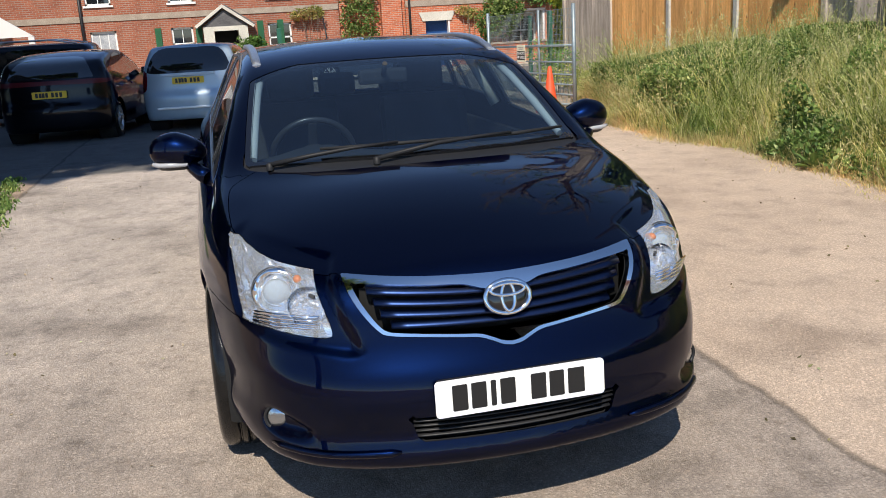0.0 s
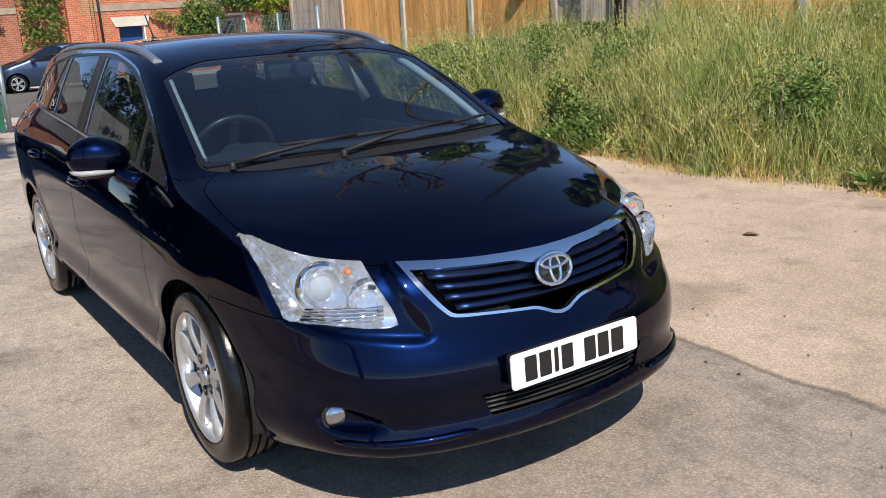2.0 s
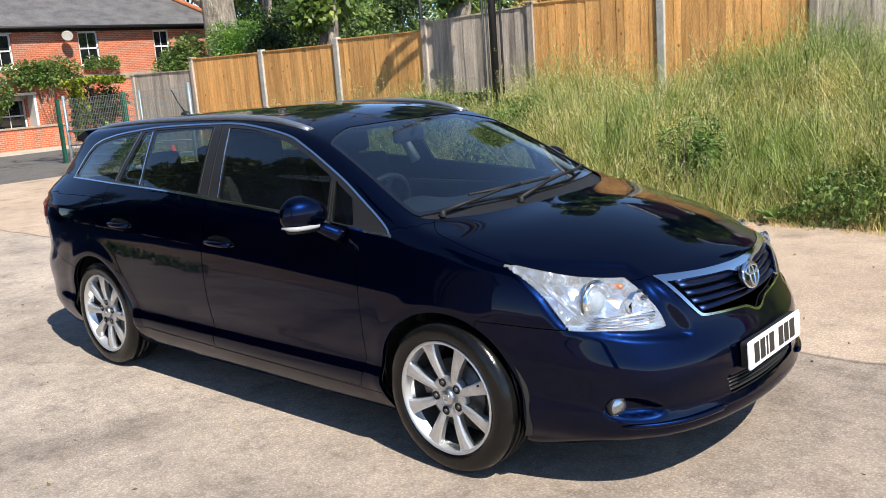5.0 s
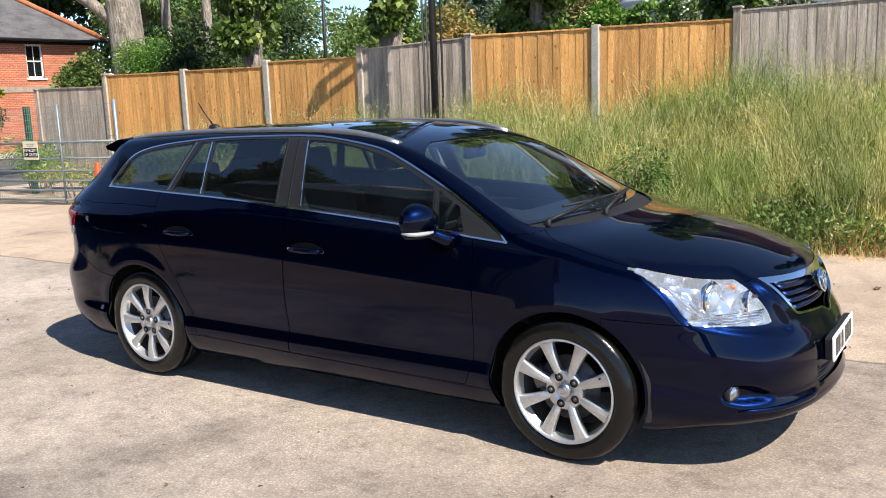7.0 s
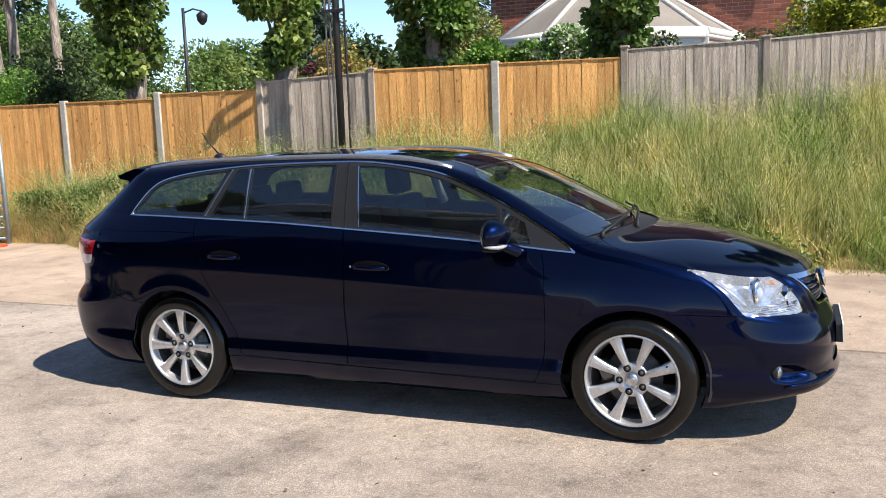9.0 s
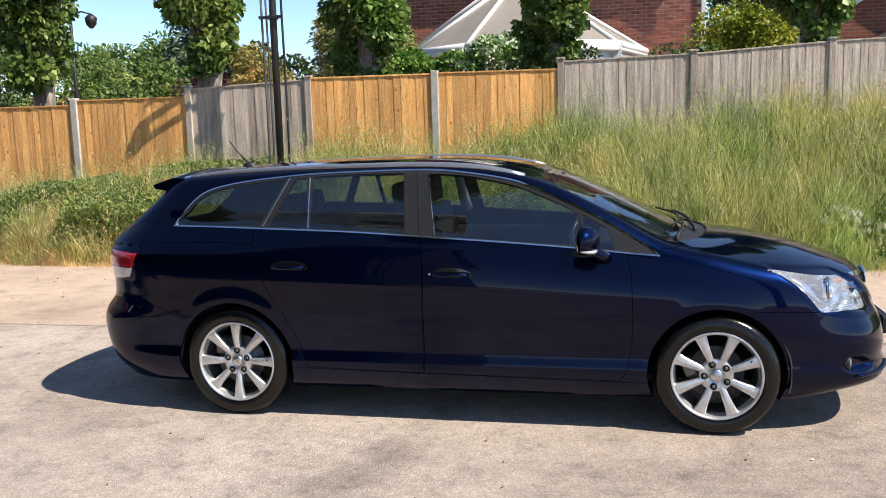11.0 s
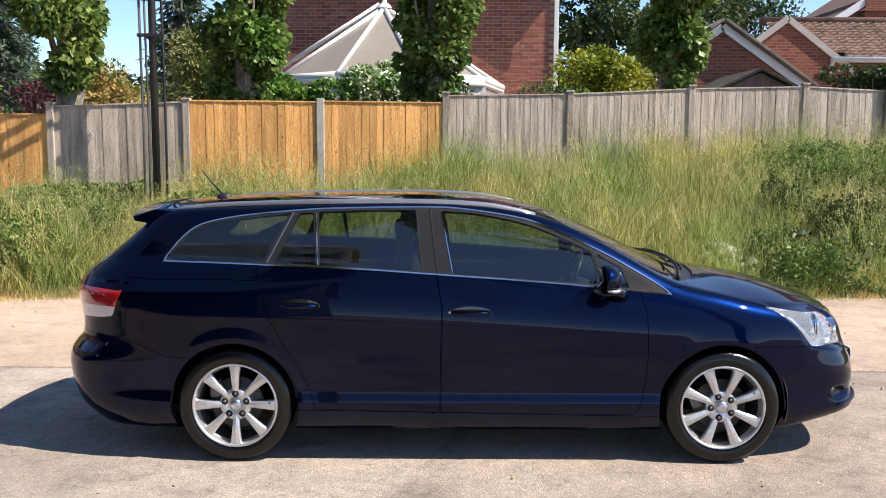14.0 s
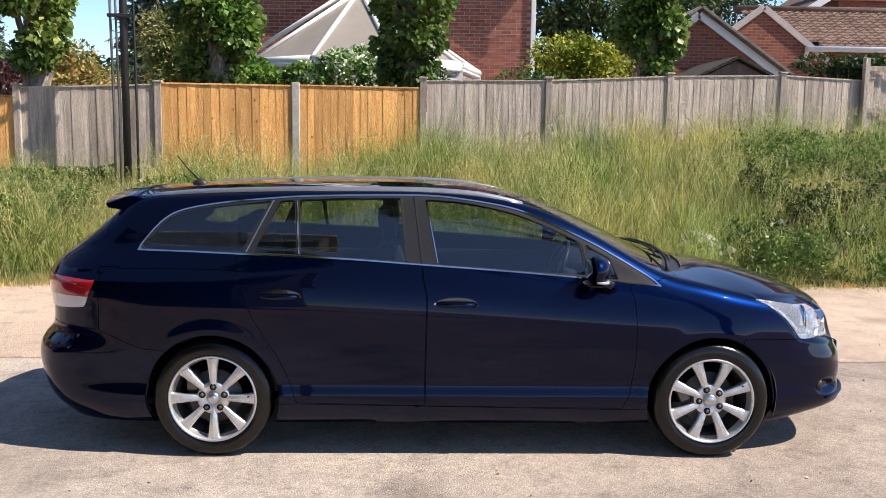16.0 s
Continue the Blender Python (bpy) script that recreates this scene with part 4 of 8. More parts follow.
# door handles, mirrors, roof rails, aerial, spoiler, wipers
for s in (-1, 1):
    for doors, x, z in ((front_doors, -0.048, 0.848), (rear_doors, -0.985, 0.883)):
        door = doors[0] if s == -1 else doors[1]
        y = float(side_width(np.array([x]), np.array([z]))[0])

        part("handle_recess", lathe([(0.115, 0.0005), (0.10, 0.0018), (0.0, 0.0022)], 36, pose(x, s * (y - 0.001), z, 90 if s < 0 else -90, 0, 0) @ Matrix.Diagonal((1, 0.36, 1, 1))), GLOSS_BLACK, door)
        bar = [(x - 0.100, s * (y - 0.002), z + 0.006), (x - 0.088, s * (y + 0.020), z + 0.006), (x - 0.04, s * (y + 0.030), z + 0.005), (x + 0.04, s * (y + 0.030), z + 0.004), (x + 0.085, s * (y + 0.020), z + 0.004), (x + 0.100, s * (y - 0.002), z + 0.004)]
        part("door_handle", tube(bar, [0.010, 0.0135, 0.0145, 0.0145, 0.0135, 0.010], 10), PAINT, door, "body-coloured door handle")
        if x > -0.5:
            part("key_lock", lathe([(0.007, 0), (0.006, 0.003), (0, 0.003)], 14, pose(x - 0.118, s * (y + 0.004), z + 0.006, 90 if s < 0 else -90, 0, 0)), SATIN, door)


def OFF(s):
    """The far mirror is folded in a little."""
    return 0.05 if s > 0 else 0.0


def mirror(s):
    """A wing mirror: shaped shell, indicator strip, mirror glass, foot."""
    bm = bmesh.new()
    bmesh.ops.create_uvsphere(bm, u_segments=32, v_segments=20, radius=1)
    for v in bm.verts:
        x, y, z = v.co
        back = 1 if x > 0 else 0.28
        w = 0.118 * (1 - 0.10 * z)
        v.co = (x * 0.092 * back * (1 - 0.15 * y), y * w, (abs(z) ** 0.85) * math.copysign(1, z) * 0.078 * (1 - 0.22 * max(0, -y)) + 0.006 * y)
    for f in bm.faces:
        f.smooth = True
    at = pose(0.665, s * 0.955 - OFF(s), 1.048) @ Matrix.Diagonal((1, -s * -1, 1, 1))
    bmesh.ops.transform(bm, matrix=at, verts=bm.verts)
    bmesh.ops.recalc_face_normals(bm, faces=bm.faces)
    body = part("wing_mirror", bm, PAINT, car, "body-coloured wing mirror", smooth=True)
    strip = [(0.735 - 0.030 * ((k - 3) / 3) ** 2 * (1.0 if k > 3 else 0.35), s * (0.895 + 0.028 * k) - OFF(s), 0.990 + 0.001 * k) for k in range(6)] + [(0.698, s * 1.058 - OFF(s), 0.997), (0.662, s * 1.066 - OFF(s), 1.000)]
    bm = bmesh.new()
    add_tube(bm, strip, [0.006, 0.0095, 0.0105, 0.0105, 0.0105, 0.0105, 0.009, 0.004], 10)
    part("mirror_indicator", bm, flat("indicator_lens", (0.36, 0.36, 0.37), 0.15, coat=1.0), body, "clear indicator strip")
    part("mirror_underside", lathe([(0.088, 0.0), (0.075, -0.012), (0.0, -0.016)], 28, pose(0.675, s * 0.952 - OFF(s), 0.982) @ Matrix.Diagonal((0.72, 1.12, 1, 1))), BLACK, body)
    part("mirror_glass", lathe([(0.098, 0.0), (0.09, 0.004), (0.0, 0.005)], 32, pose(0.640, s * 0.955 - OFF(s), 1.048, 0, -90, 0) @ Matrix.Diagonal((0.68, 1.0, 1, 1))), flat("mirror_silver", (0.85, 0.86, 0.88), 0.02, 1.0), body)
    part("mirror_foot", tube([(0.79, s * 0.838, 0.935), (0.765, s * 0.865, 0.950), (0.735, s * 0.895, 0.972), (0.71, s * 0.92, 0.99)], [0.034, 0.033, 0.028, 0.022], 14), PAINT, body)


mirror(-1), mirror(1)
for s in (-1, 1):
    pts = []
    for k in range(26):
        x = 0.325 - 2.06 * k / 25
        y = 0.572 - 0.035 * max(0, (-x - 0.8) / 1.0)
        z = float(top_height(np.array([x]), np.array([y]))[0])
        lift = 0.011 * min(1, k / 3, (25 - k) / 3)
        pts.append((x, s * y, z + lift + 0.004))
    bm = bmesh.new()
    rings = []
    for x, y, z in pts:
        rings.append([bm.verts.new((x, y + s * a, z + b)) for a, b in ((-0.019, -0.022), (-0.019, 0.000), (-0.012, 0.007), (0.010, 0.006), (0.019, -0.003), (0.022, -0.026))])
    for a, b in zip(rings, rings[1:]):
        for k in range(6):
            bm.faces.new((a[k], a[(k + 1) % 6], b[(k + 1) % 6], b[k])).smooth = True
    bm.faces.new(rings[0]), bm.faces.new(rings[-1][::-1])
    bmesh.ops.recalc_face_normals(bm, faces=bm.faces)
    part("roof_rail", bm, noisy("rail_silver", (0.44, 0.45, 0.47), (0.52, 0.53, 0.55), 12, 0.32, 500, 0.05, 0.0004, metal=0.85), car, "satin silver roof rail")
zr = float(top_height(np.array([-1.60]), np.array([0.0]))[0])
aerial = part("aerial", lathe([(0.036, -0.01), (0.034, 0.006), (0.022, 0.020), (0.0, 0.027)], 20, pose(-1.60, 0, zr) @ Matrix.Diagonal((1.35, 0.8, 1, 1))), BLACK, car, "black stub aerial")
part("aerial_mast", tube([(-1.605, 0, zr + 0.015), (-1.68, 0, zr + 0.095), (-1.735, 0, zr + 0.165)], [0.006, 0.0045, 0.0035], 8), BLACK, aerial)
# spoiler over the rear screen
bm = bmesh.new()
rings = []
for k in range(25):
    y = -0.575 + 1.15 * k / 24
    e = abs(y) / 0.575
    z = float(top_height(np.array([-1.86]), np.array([abs(y)]))[0])
    x0, x1 = -1.82 + 0.02 * e, -2.035 + 0.05 * e ** 3
    rings.append([bm.verts.new(q) for q in ((x0 + 0.06, y, z + 0.000), (x0 - 0.06, y, z + 0.006), (x1, y, z - 0.022 - 0.012 * e), (x1 + 0.01, y, z - 0.045 - 0.01 * e), (x0 - 0.06, y, z - 0.075), (x0 + 0.02, y, z - 0.05))])
for a, b in zip(rings, rings[1:]):
    for k in range(6):
        bm.faces.new((a[k], a[(k + 1) % 6], b[(k + 1) % 6], b[k])).smooth = True
bm.faces.new(rings[0]), bm.faces.new(rings[-1][::-1])
bmesh.ops.recalc_face_normals(bm, faces=bm.faces)
part("roof_spoiler", bm, PAINT, car)


def on_screen(x, y, lift):
    return (x, y, float(top_height(np.array([x]), np.array([abs(y)]))[0]) + lift)


WIPER = flat("wiper_black", (0.014, 0.014, 0.015), 0.55, spec=0.25)
for arm, blade_pts in (
    ([(1.155, -0.60, 0.012), (1.19, -0.44, 0.030), (1.20, -0.28, 0.036), (1.195, -0.10, 0.034)], [(1.135, -0.40, 0.022), (1.185, -0.14, 0.024), (1.185, 0.16, 0.024)]),
    ([(1.27, -0.20, 0.010), (1.235, 0.05, 0.032), (1.195, 0.26, 0.036), (1.16, 0.38, 0.034)], [(1.19, 0.14, 0.024), (1.15, 0.40, 0.024), (1.06, 0.64, 0.022)]),
):
    wp = part("wiper", tube([on_screen(*q) for q in arm], [0.011, 0.009, 0.007, 0.006], 8), WIPER, car, "black windscreen wiper")
    part("wiper_blade", tube([on_screen(*q) for q in blade_pts], [0.006, 0.008, 0.006], 6), flat("wiper_rubber", (0.02, 0.02, 0.02), 0.6, spec=0.25), wp)
    part("wiper_pivot", lathe([(0.014, -0.02), (0.013, 0.006), (0.0, 0.010)], 16, Matrix.Translation(on_screen(*arm[0]))), WIPER, wp)

# inside of the car
CLOTH = noisy("seat_cloth", (0.020, 0.021, 0.024), (0.038, 0.039, 0.043), 6, 0.9, 300, 0.3, 0.002)
DASH = noisy("dash_plastic", (0.012, 0.013, 0.015), (0.022, 0.023, 0.026), 6, 0.75, 300, 0.15, 0.001)
TRIM = flat("pale_pillar_trim", (0.62, 0.63, 0.60), 0.7)


def seat(y):
    st = new("seat")
    st.parent = car
    part("cushion", box((-0.28, y - 0.25, 0.42), (0.24, y + 0.25, 0.58), 0.06), CLOTH, st)
    part("backrest", box((-0.10, -0.25, 0.0), (0.06, 0.25, 0.62), 0.06, pose(-0.26, y, 0.53, 0, -14, 0)), CLOTH, st)
    hr = part("headrest", box((-0.05, -0.13, 0.0), (0.05, 0.13, 0.19), 0.045, pose(-0.42, y, 1.14, 0, -8, 0)), CLOTH, st)
    for o in (-0.05, 0.05):
        part("headrest_post", tube([(-0.41, y + o, 1.05), (-0.43, y + o, 1.17)], 0.006, 8), CHROME, hr)


seat(-0.37), seat(0.37)
rear = new("rear_seat")
rear.parent = car
part("bench", box((-1.12, -0.66, 0.42), (-0.62, 0.66, 0.56), 0.06), CLOTH, rear)
part("backrest", box((-0.08, -0.66, 0.0), (0.08, 0.66, 0.58), 0.06, pose(-1.14, 0, 0.52, 0, -16, 0)), CLOTH, rear)
for y in (-0.40, 0.0, 0.40):
    part("headrest", box((-0.05, -0.12, 0.0), (0.05, 0.12, 0.15), 0.04, pose(-1.30, y, 1.08, 0, -8, 0)), CLOTH, rear)
bm = bmesh.new()
rings = []
for k in range(19):
    y = -0.70 + 1.40 * k / 18
    hood = 0.05 * math.exp(-((y + 0.37) / 0.17) ** 2)
    rings.append([bm.verts.new(q) for q in ((1.17 - 0.2 * y * y, y, 0.965), (0.95 - 0.1 * y * y, y, 0.985 + hood * 0.4), (0.78, y, 0.985 + hood), (0.70, y, 0.955 + hood * 0.6), (0.66, y, 0.84), (0.74, y, 0.60), (1.1, y, 0.55))])
for a, b in zip(rings, rings[1:]):
    for k in range(7):
        bm.faces.new((a[k], a[(k + 1) % 7], b[(k + 1) % 7], b[k])).smooth = True
bm.faces.new(rings[0]), bm.faces.new(rings[-1][::-1])
bmesh.ops.recalc_face_normals(bm, faces=bm.faces)
part("dashboard", bm, DASH, car)
sw = pose(0.545, -0.37, 0.955, 0, -66, 0)
steer = part("steering_wheel", oval(0.185, 0.185, 0.016, sw, 40, 10), flat("wheel_leather", (0.03, 0.03, 0.032), 0.32), car, "black leather steering wheel")
part("wheel_boss", lathe([(0.072, -0.02), (0.07, 0.01), (0.04, 0.025), (0.0, 0.028)], 24, sw @ pose(0, 0, -0.02)), DASH, steer)
for a in (0, 180, 270):
    part("wheel_spoke", box((0.06, -0.02, -0.015), (0.178, 0.02, 0.0), 0.006, sw @ pose(0, 0, 0, 0, 0, a)), DASH, steer)
part("steering_column", tube([(0.56, -0.37, 0.95), (0.80, -0.37, 0.86)], 0.05, 12), DASH, steer)
rv = part("rear_view_mirror", box((-0.02, -0.12, -0.035), (0.02, 0.12, 0.035), 0.016, pose(0.42, 0.0, 1.285, 0, 0, 8)), DASH, car)
part("mirror_stem", tube([(0.44, 0, 1.29), (0.50, 0, 1.345)], 0.012, 8), DASH, rv)
part("cabin_floor", box((-2.1, -0.78, 0.26), (1.1, 0.78, 0.30)), DARK, car)
part("luggage_floor", box((-2.15, -0.68, 0.58), (-1.25, 0.68, 0.62)), CLOTH, car)
for s in (-1, 1):
    part("pillar_trim", tube([(1.00, s * 0.655, 1.02), (0.76, s * 0.625, 1.145), (0.55, s * 0.595, 1.245), (0.40, s * 0.565, 1.31)], [0.016, 0.020, 0.020, 0.018], 8), flat("grey_pillar_trim", (0.42, 0.43, 0.42), 0.7), car, "grey inner pillar trim")
    part("pillar_trim", tube([(-0.26, s * 0.765, 1.05), (-0.29, s * 0.68, 1.22), (-0.31, s * 0.60, 1.37)], [0.035, 0.030, 0.03], 8), TRIM, car, "pale grey inner pillar trim")
    part("door_card", box((-1.15, s * 0.79 - 0.02, 0.34), (0.85, s * 0.79 + 0.02, 0.93), 0.02), DASH, car)
# ---- ground: one sheet, level in the yard, falling gently towards the road ----
def ground_z(x):
    return -0.02 * max(0.0, -9.0 - x) if x > -60 else -1.02


def slab_ground():
    """Yard concrete, worn pinkish tarmac beyond the joint, and the road, on one sheet."""
    m, n, l, b = material("yard_ground")
    geo = n.new("ShaderNodeNewGeometry").outputs["Position"]
    sep = n.new("ShaderNodeSeparateXYZ")
    l.new(geo, sep.inputs["Vector"])

    def step(sock, edge, soft, wob=0.0, scale=1.5):
        """0 below edge, 1 above, with a ragged line."""
        t = tex(n, l, scale, 6, 0.7, coords=geo)
        w = n.new("ShaderNodeMath")
        w.operation = "MULTIPLY_ADD"
        l.new(t.outputs["Fac"], w.inputs[0])
        w.inputs[1].default_value = wob
        l.new(sock, w.inputs[2])
        r = n.new("ShaderNodeMapRange")
        r.inputs["From Min"].default_value, r.inputs["From Max"].default_value = edge + wob * 0.5 - soft, edge + wob * 0.5 + soft
        l.new(w.outputs[0], r.inputs["Value"])
        return r.outputs["Result"]
    big = tex(n, l, 0.55, 6, 0.65, coords=geo)
    mid = tex(n, l, 3.2, 6, 0.7, coords=geo)
    grit = tex(n, l, 110, 4, 0.75, coords=geo)
    stones = tex(n, l, 70, coords=geo, kind="ShaderNodeTexVoronoi")
    concrete = ramp(n, l, big.outputs["Fac"], [(0.32, (0.32, 0.280, 0.245)), (0.50, (0.46, 0.402, 0.352)), (0.68, (0.58, 0.505, 0.440))])
    blot = ramp(n, l, mid.outputs["Fac"], [(0.30, (0.55, 0.55, 0.56)), (0.46, (0.95, 0.95, 0.95)), (0.72, (1.2, 1.18, 1.16))])
    concrete = mix(n, l, 0.8, concrete, blot, "MULTIPLY")
    pink = ramp(n, l, big.outputs["Fac"], [(0.35, (0.45, 0.350, 0.270)), (0.65, (0.60, 0.475, 0.370))])
    pink = mix(n, l, 0.6, pink, blot, "MULTIPLY")
    near = step(sep.outputs["Y"], -2.85, 0.02, 0.12, 2.2)
    warm = mix(n, l, 1.0, mix(n, l, 0.8, concrete, pink), (0.87, 0.84, 0.81), "MULTIPLY")
    concrete = mix(n, l, near, warm, concrete)
    worn = step(sep.outputs["X"], 0.5, 1.3, 1.2, 0.7)
    concrete = mix(n, l, worn, concrete, mix(n, l, 1.0, concrete, mix(n, l, near, (0.68, 0.655, 0.63), (0.79, 0.765, 0.74)), "MULTIPLY"))
    patch = tex(n, l, 14, 5, 0.75, coords=geo)
    pebbly = ramp(n, l, patch.outputs["Fac"], [(0.34, (0.70, 0.66, 0.62)), (0.47, (0.97, 0.96, 0.95)), (0.58, (1.06, 1.04, 1.02)), (0.68, (1.16, 1.08, 1.02))])
    concrete = mix(n, l, 0.75, concrete, pebbly, "MULTIPLY")
    asphalt = ramp(n, l, mid.outputs["Fac"], [(0.3, (0.115, 0.112, 0.108)), (0.7, (0.175, 0.168, 0.158))])
    far_side = step(sep.outputs["Y"], 1.22, 0.012, 0.16, 2.2)
    col = mix(n, l, far_side, concrete, pink)
    x_neg = n.new("ShaderNodeMath")
    x_neg.operation = "MULTIPLY"
    x_neg.inputs[1].default_value = -1
    l.new(sep.outputs["X"], x_neg.inputs[0])
    col = mix(n, l, step(x_neg.outputs[0], 15.6, 0.06, 0.5, 0.8), col, asphalt)
    # shaded corner by the parked cars: asphalt colour laid in to deepen the shade
    y_neg = n.new("ShaderNodeMath")
    y_neg.operation = "MULTIPLY"
    y_neg.inputs[1].default_value = -1
    l.new(sep.outputs["Y"], y_neg.inputs[0])
    corner = n.new("ShaderNodeMath")
    corner.operation = "MULTIPLY"
    l.new(step(x_neg.outputs[0], 6.35, 0.10, 0.5, 0.8), corner.inputs[0])
    l.new(step(y_neg.outputs[0], 0.55, 0.10, 0.4, 0.8), corner.inputs[1])
    col = mix(n, l, corner.outputs[0], col, asphalt)
    # a dark seam along the joint and the cross joints of the slabs
    def line(sock, at, half, dark, wob, scale=2.2):
        t = tex(n, l, scale, 6, 0.7, coords=geo)
        a = n.new("ShaderNodeMath")
        a.operation = "MULTIPLY_ADD"
        a.inputs[1].default_value = wob
        l.new(t.outputs["Fac"], a.inputs[0])
        l.new(sock, a.inputs[2])
        d = n.new("ShaderNodeMath")
        d.operation = "SUBTRACT"
        d.inputs[1].default_value = at + wob * 0.5
        l.new(a.outputs[0], d.inputs[0])
        c = n.new("ShaderNodeMath")
        c.operation = "ABSOLUTE"
        l.new(d.outputs[0], c.inputs[0])
        r = n.new("ShaderNodeMapRange")
        r.inputs["From Min"].default_value, r.inputs["From Max"].default_value = half * 0.3, half
        r.inputs["To Min"].default_value, r.inputs["To Max"].default_value = dark, 1.0
        l.new(c.outputs[0], r.inputs["Value"])
        return r.outputs["Result"]
    for sock, at, half, dark, wob in ((sep.outputs["Y"], 1.22, 0.03, 0.55, 0.16), (sep.outputs["Y"], -2.85, 0.03, 0.6, 0.12), (sep.outputs["X"], -7.5, 0.02, 0.65, 0.1)):
        tone = n.new("ShaderNodeCombineXYZ")
        v = line(sock, at, half, dark, wob)
        for k in range(3):
            l.new(v, tone.inputs[k])
        col = mix(n, l, 1.0, col, tone.outputs[0], "MULTIPLY")
    speck = ramp(n, l, stones.outputs["Distance"], [(0.08, (1.45, 1.43, 1.40)), (0.30, (1.0, 1.0, 1.0)), (0.62, (0.72, 0.71, 0.70))])
    col = mix(n, l, 0.6, col, speck, "MULTIPLY")
    fine = ramp(n, l, grit.outputs["Fac"], [(0.26, (0.50, 0.49, 0.48)), (0.5, (1.0, 1.0, 1.0)), (0.72, (1.35, 1.34, 1.32))])
    col = mix(n, l, 0.7, col, fine, "MULTIPLY")
    # oil drips
    drip = tex(n, l, 0.9, 2, 0.5, coords=geo)
    stain = ramp(n, l, drip.outputs["Fac"], [(0.30, (0.50, 0.49, 0.49)), (0.40, (1, 1, 1))])
    col = mix(n, l, 0.7, col, stain, "MULTIPLY")
    l.new(col, b.inputs["Base Color"])
    b.inputs["Roughness"].default_value = 0.9
    b.inputs["Specular IOR Level"].default_value = 0.25
    bump(n, l, b, grit.outputs["Fac"], 0.8, 0.010)
    return m


xs = [400, 120, 60, 30, 20, 14, 10, 7, 4, 2, 0, -3, -6, -9, -12, -16, -20, -25, -30, -36, -45, -60, -120, -400]
ys = [-400, -120, -60, -30, -15, -8, -4, 0, 3, 6, 12, 30, 60, 120, 400]
verts = [(x, y, ground_z(x)) for x in xs for y in ys]
faces = [(i * len(ys) + j, (i + 1) * len(ys) + j, (i + 1) * len(ys) + j + 1, i * len(ys) + j + 1) for i in range(len(xs) - 1) for j in range(len(ys) - 1)]
faces = [f[::-1] for f in faces]
tagged(raw_mesh("ground", verts, faces, slab_ground()), "weathered pale concrete yard running into tarmac road", "ground", kind="structure")

# ---- the grass bank ----
BANK_TOP = curve((-14, 0.05), (-9.3, 0.12), (-7.5, 0.30), (-5.7, 0.48), (-3.9, 0.60), (-2, 0.80), (0, 1.02), (2, 1.20), (4, 1.34), (7, 1.42), (16, 1.5))
FENCE = curve((-16, 6.1), (-11.33, 6.55), (-9.46, 6.75), (-7.59, 6.86), (-5.72, 6.98), (-3.86, 7.15), (-1.98, 7.36), (-0.17, 7.66), (1.70, 7.90), (3.61, 8.22), (5.5, 8.5), (16, 10.0))


def bank_edge(x):
    return 4.42 + 0.10 * np.sin(x * 1.3) + 0.07 * np.sin(x * 3.1 + 1) + 0.10 * np.clip(x - 2.5, 0, 3) + 0.15 * np.clip(-x - 6, 0, 3)


def bank_z(x, y):
    s = np.clip((y - bank_edge(x)) / (FENCE(x) - bank_edge(x)), 0, 1.6)
    t = np.minimum(s, 1.0)
    lift = np.clip((x + 9.6) / 1.5, 0, 1)
    return BANK_TOP(x) * (0.35 * t + 0.65 * t * t * (3 - 2 * t)) * lift + 0.03 * np.sin(x * 2.1 + y * 3) * t + np.maximum(s - 1, 0) * 0.1


rng = np.random.default_rng(7)
SOIL = noisy("bank_soil", (0.06, 0.06, 0.025), (0.13, 0.12, 0.05), 3, 0.95, 40, 0.5, 0.03)
bx, bu = np.linspace(-9.6, 16, 130), np.linspace(0, 1.5, 26)
verts, faces = [], []
for x in bx:
    e, f = float(bank_edge(x)), float(FENCE(x))
    for u in bu:
        y = e + (f - e) * u
        verts.append((x, y, float(bank_z(x, y)) - 0.004 + (0.0 if u > 0 else -0.02)))
k = len(bu)
faces = [(i * k + j, (i + 1) * k + j, (i + 1) * k + j + 1, i * k + j + 1) for i in range(len(bx) - 1) for j in range(k - 1)]
tagged(raw_mesh("grass_bank", verts, faces, SOIL, smooth=True), "earth bank rising to a garden fence", "bank", kind="structure")


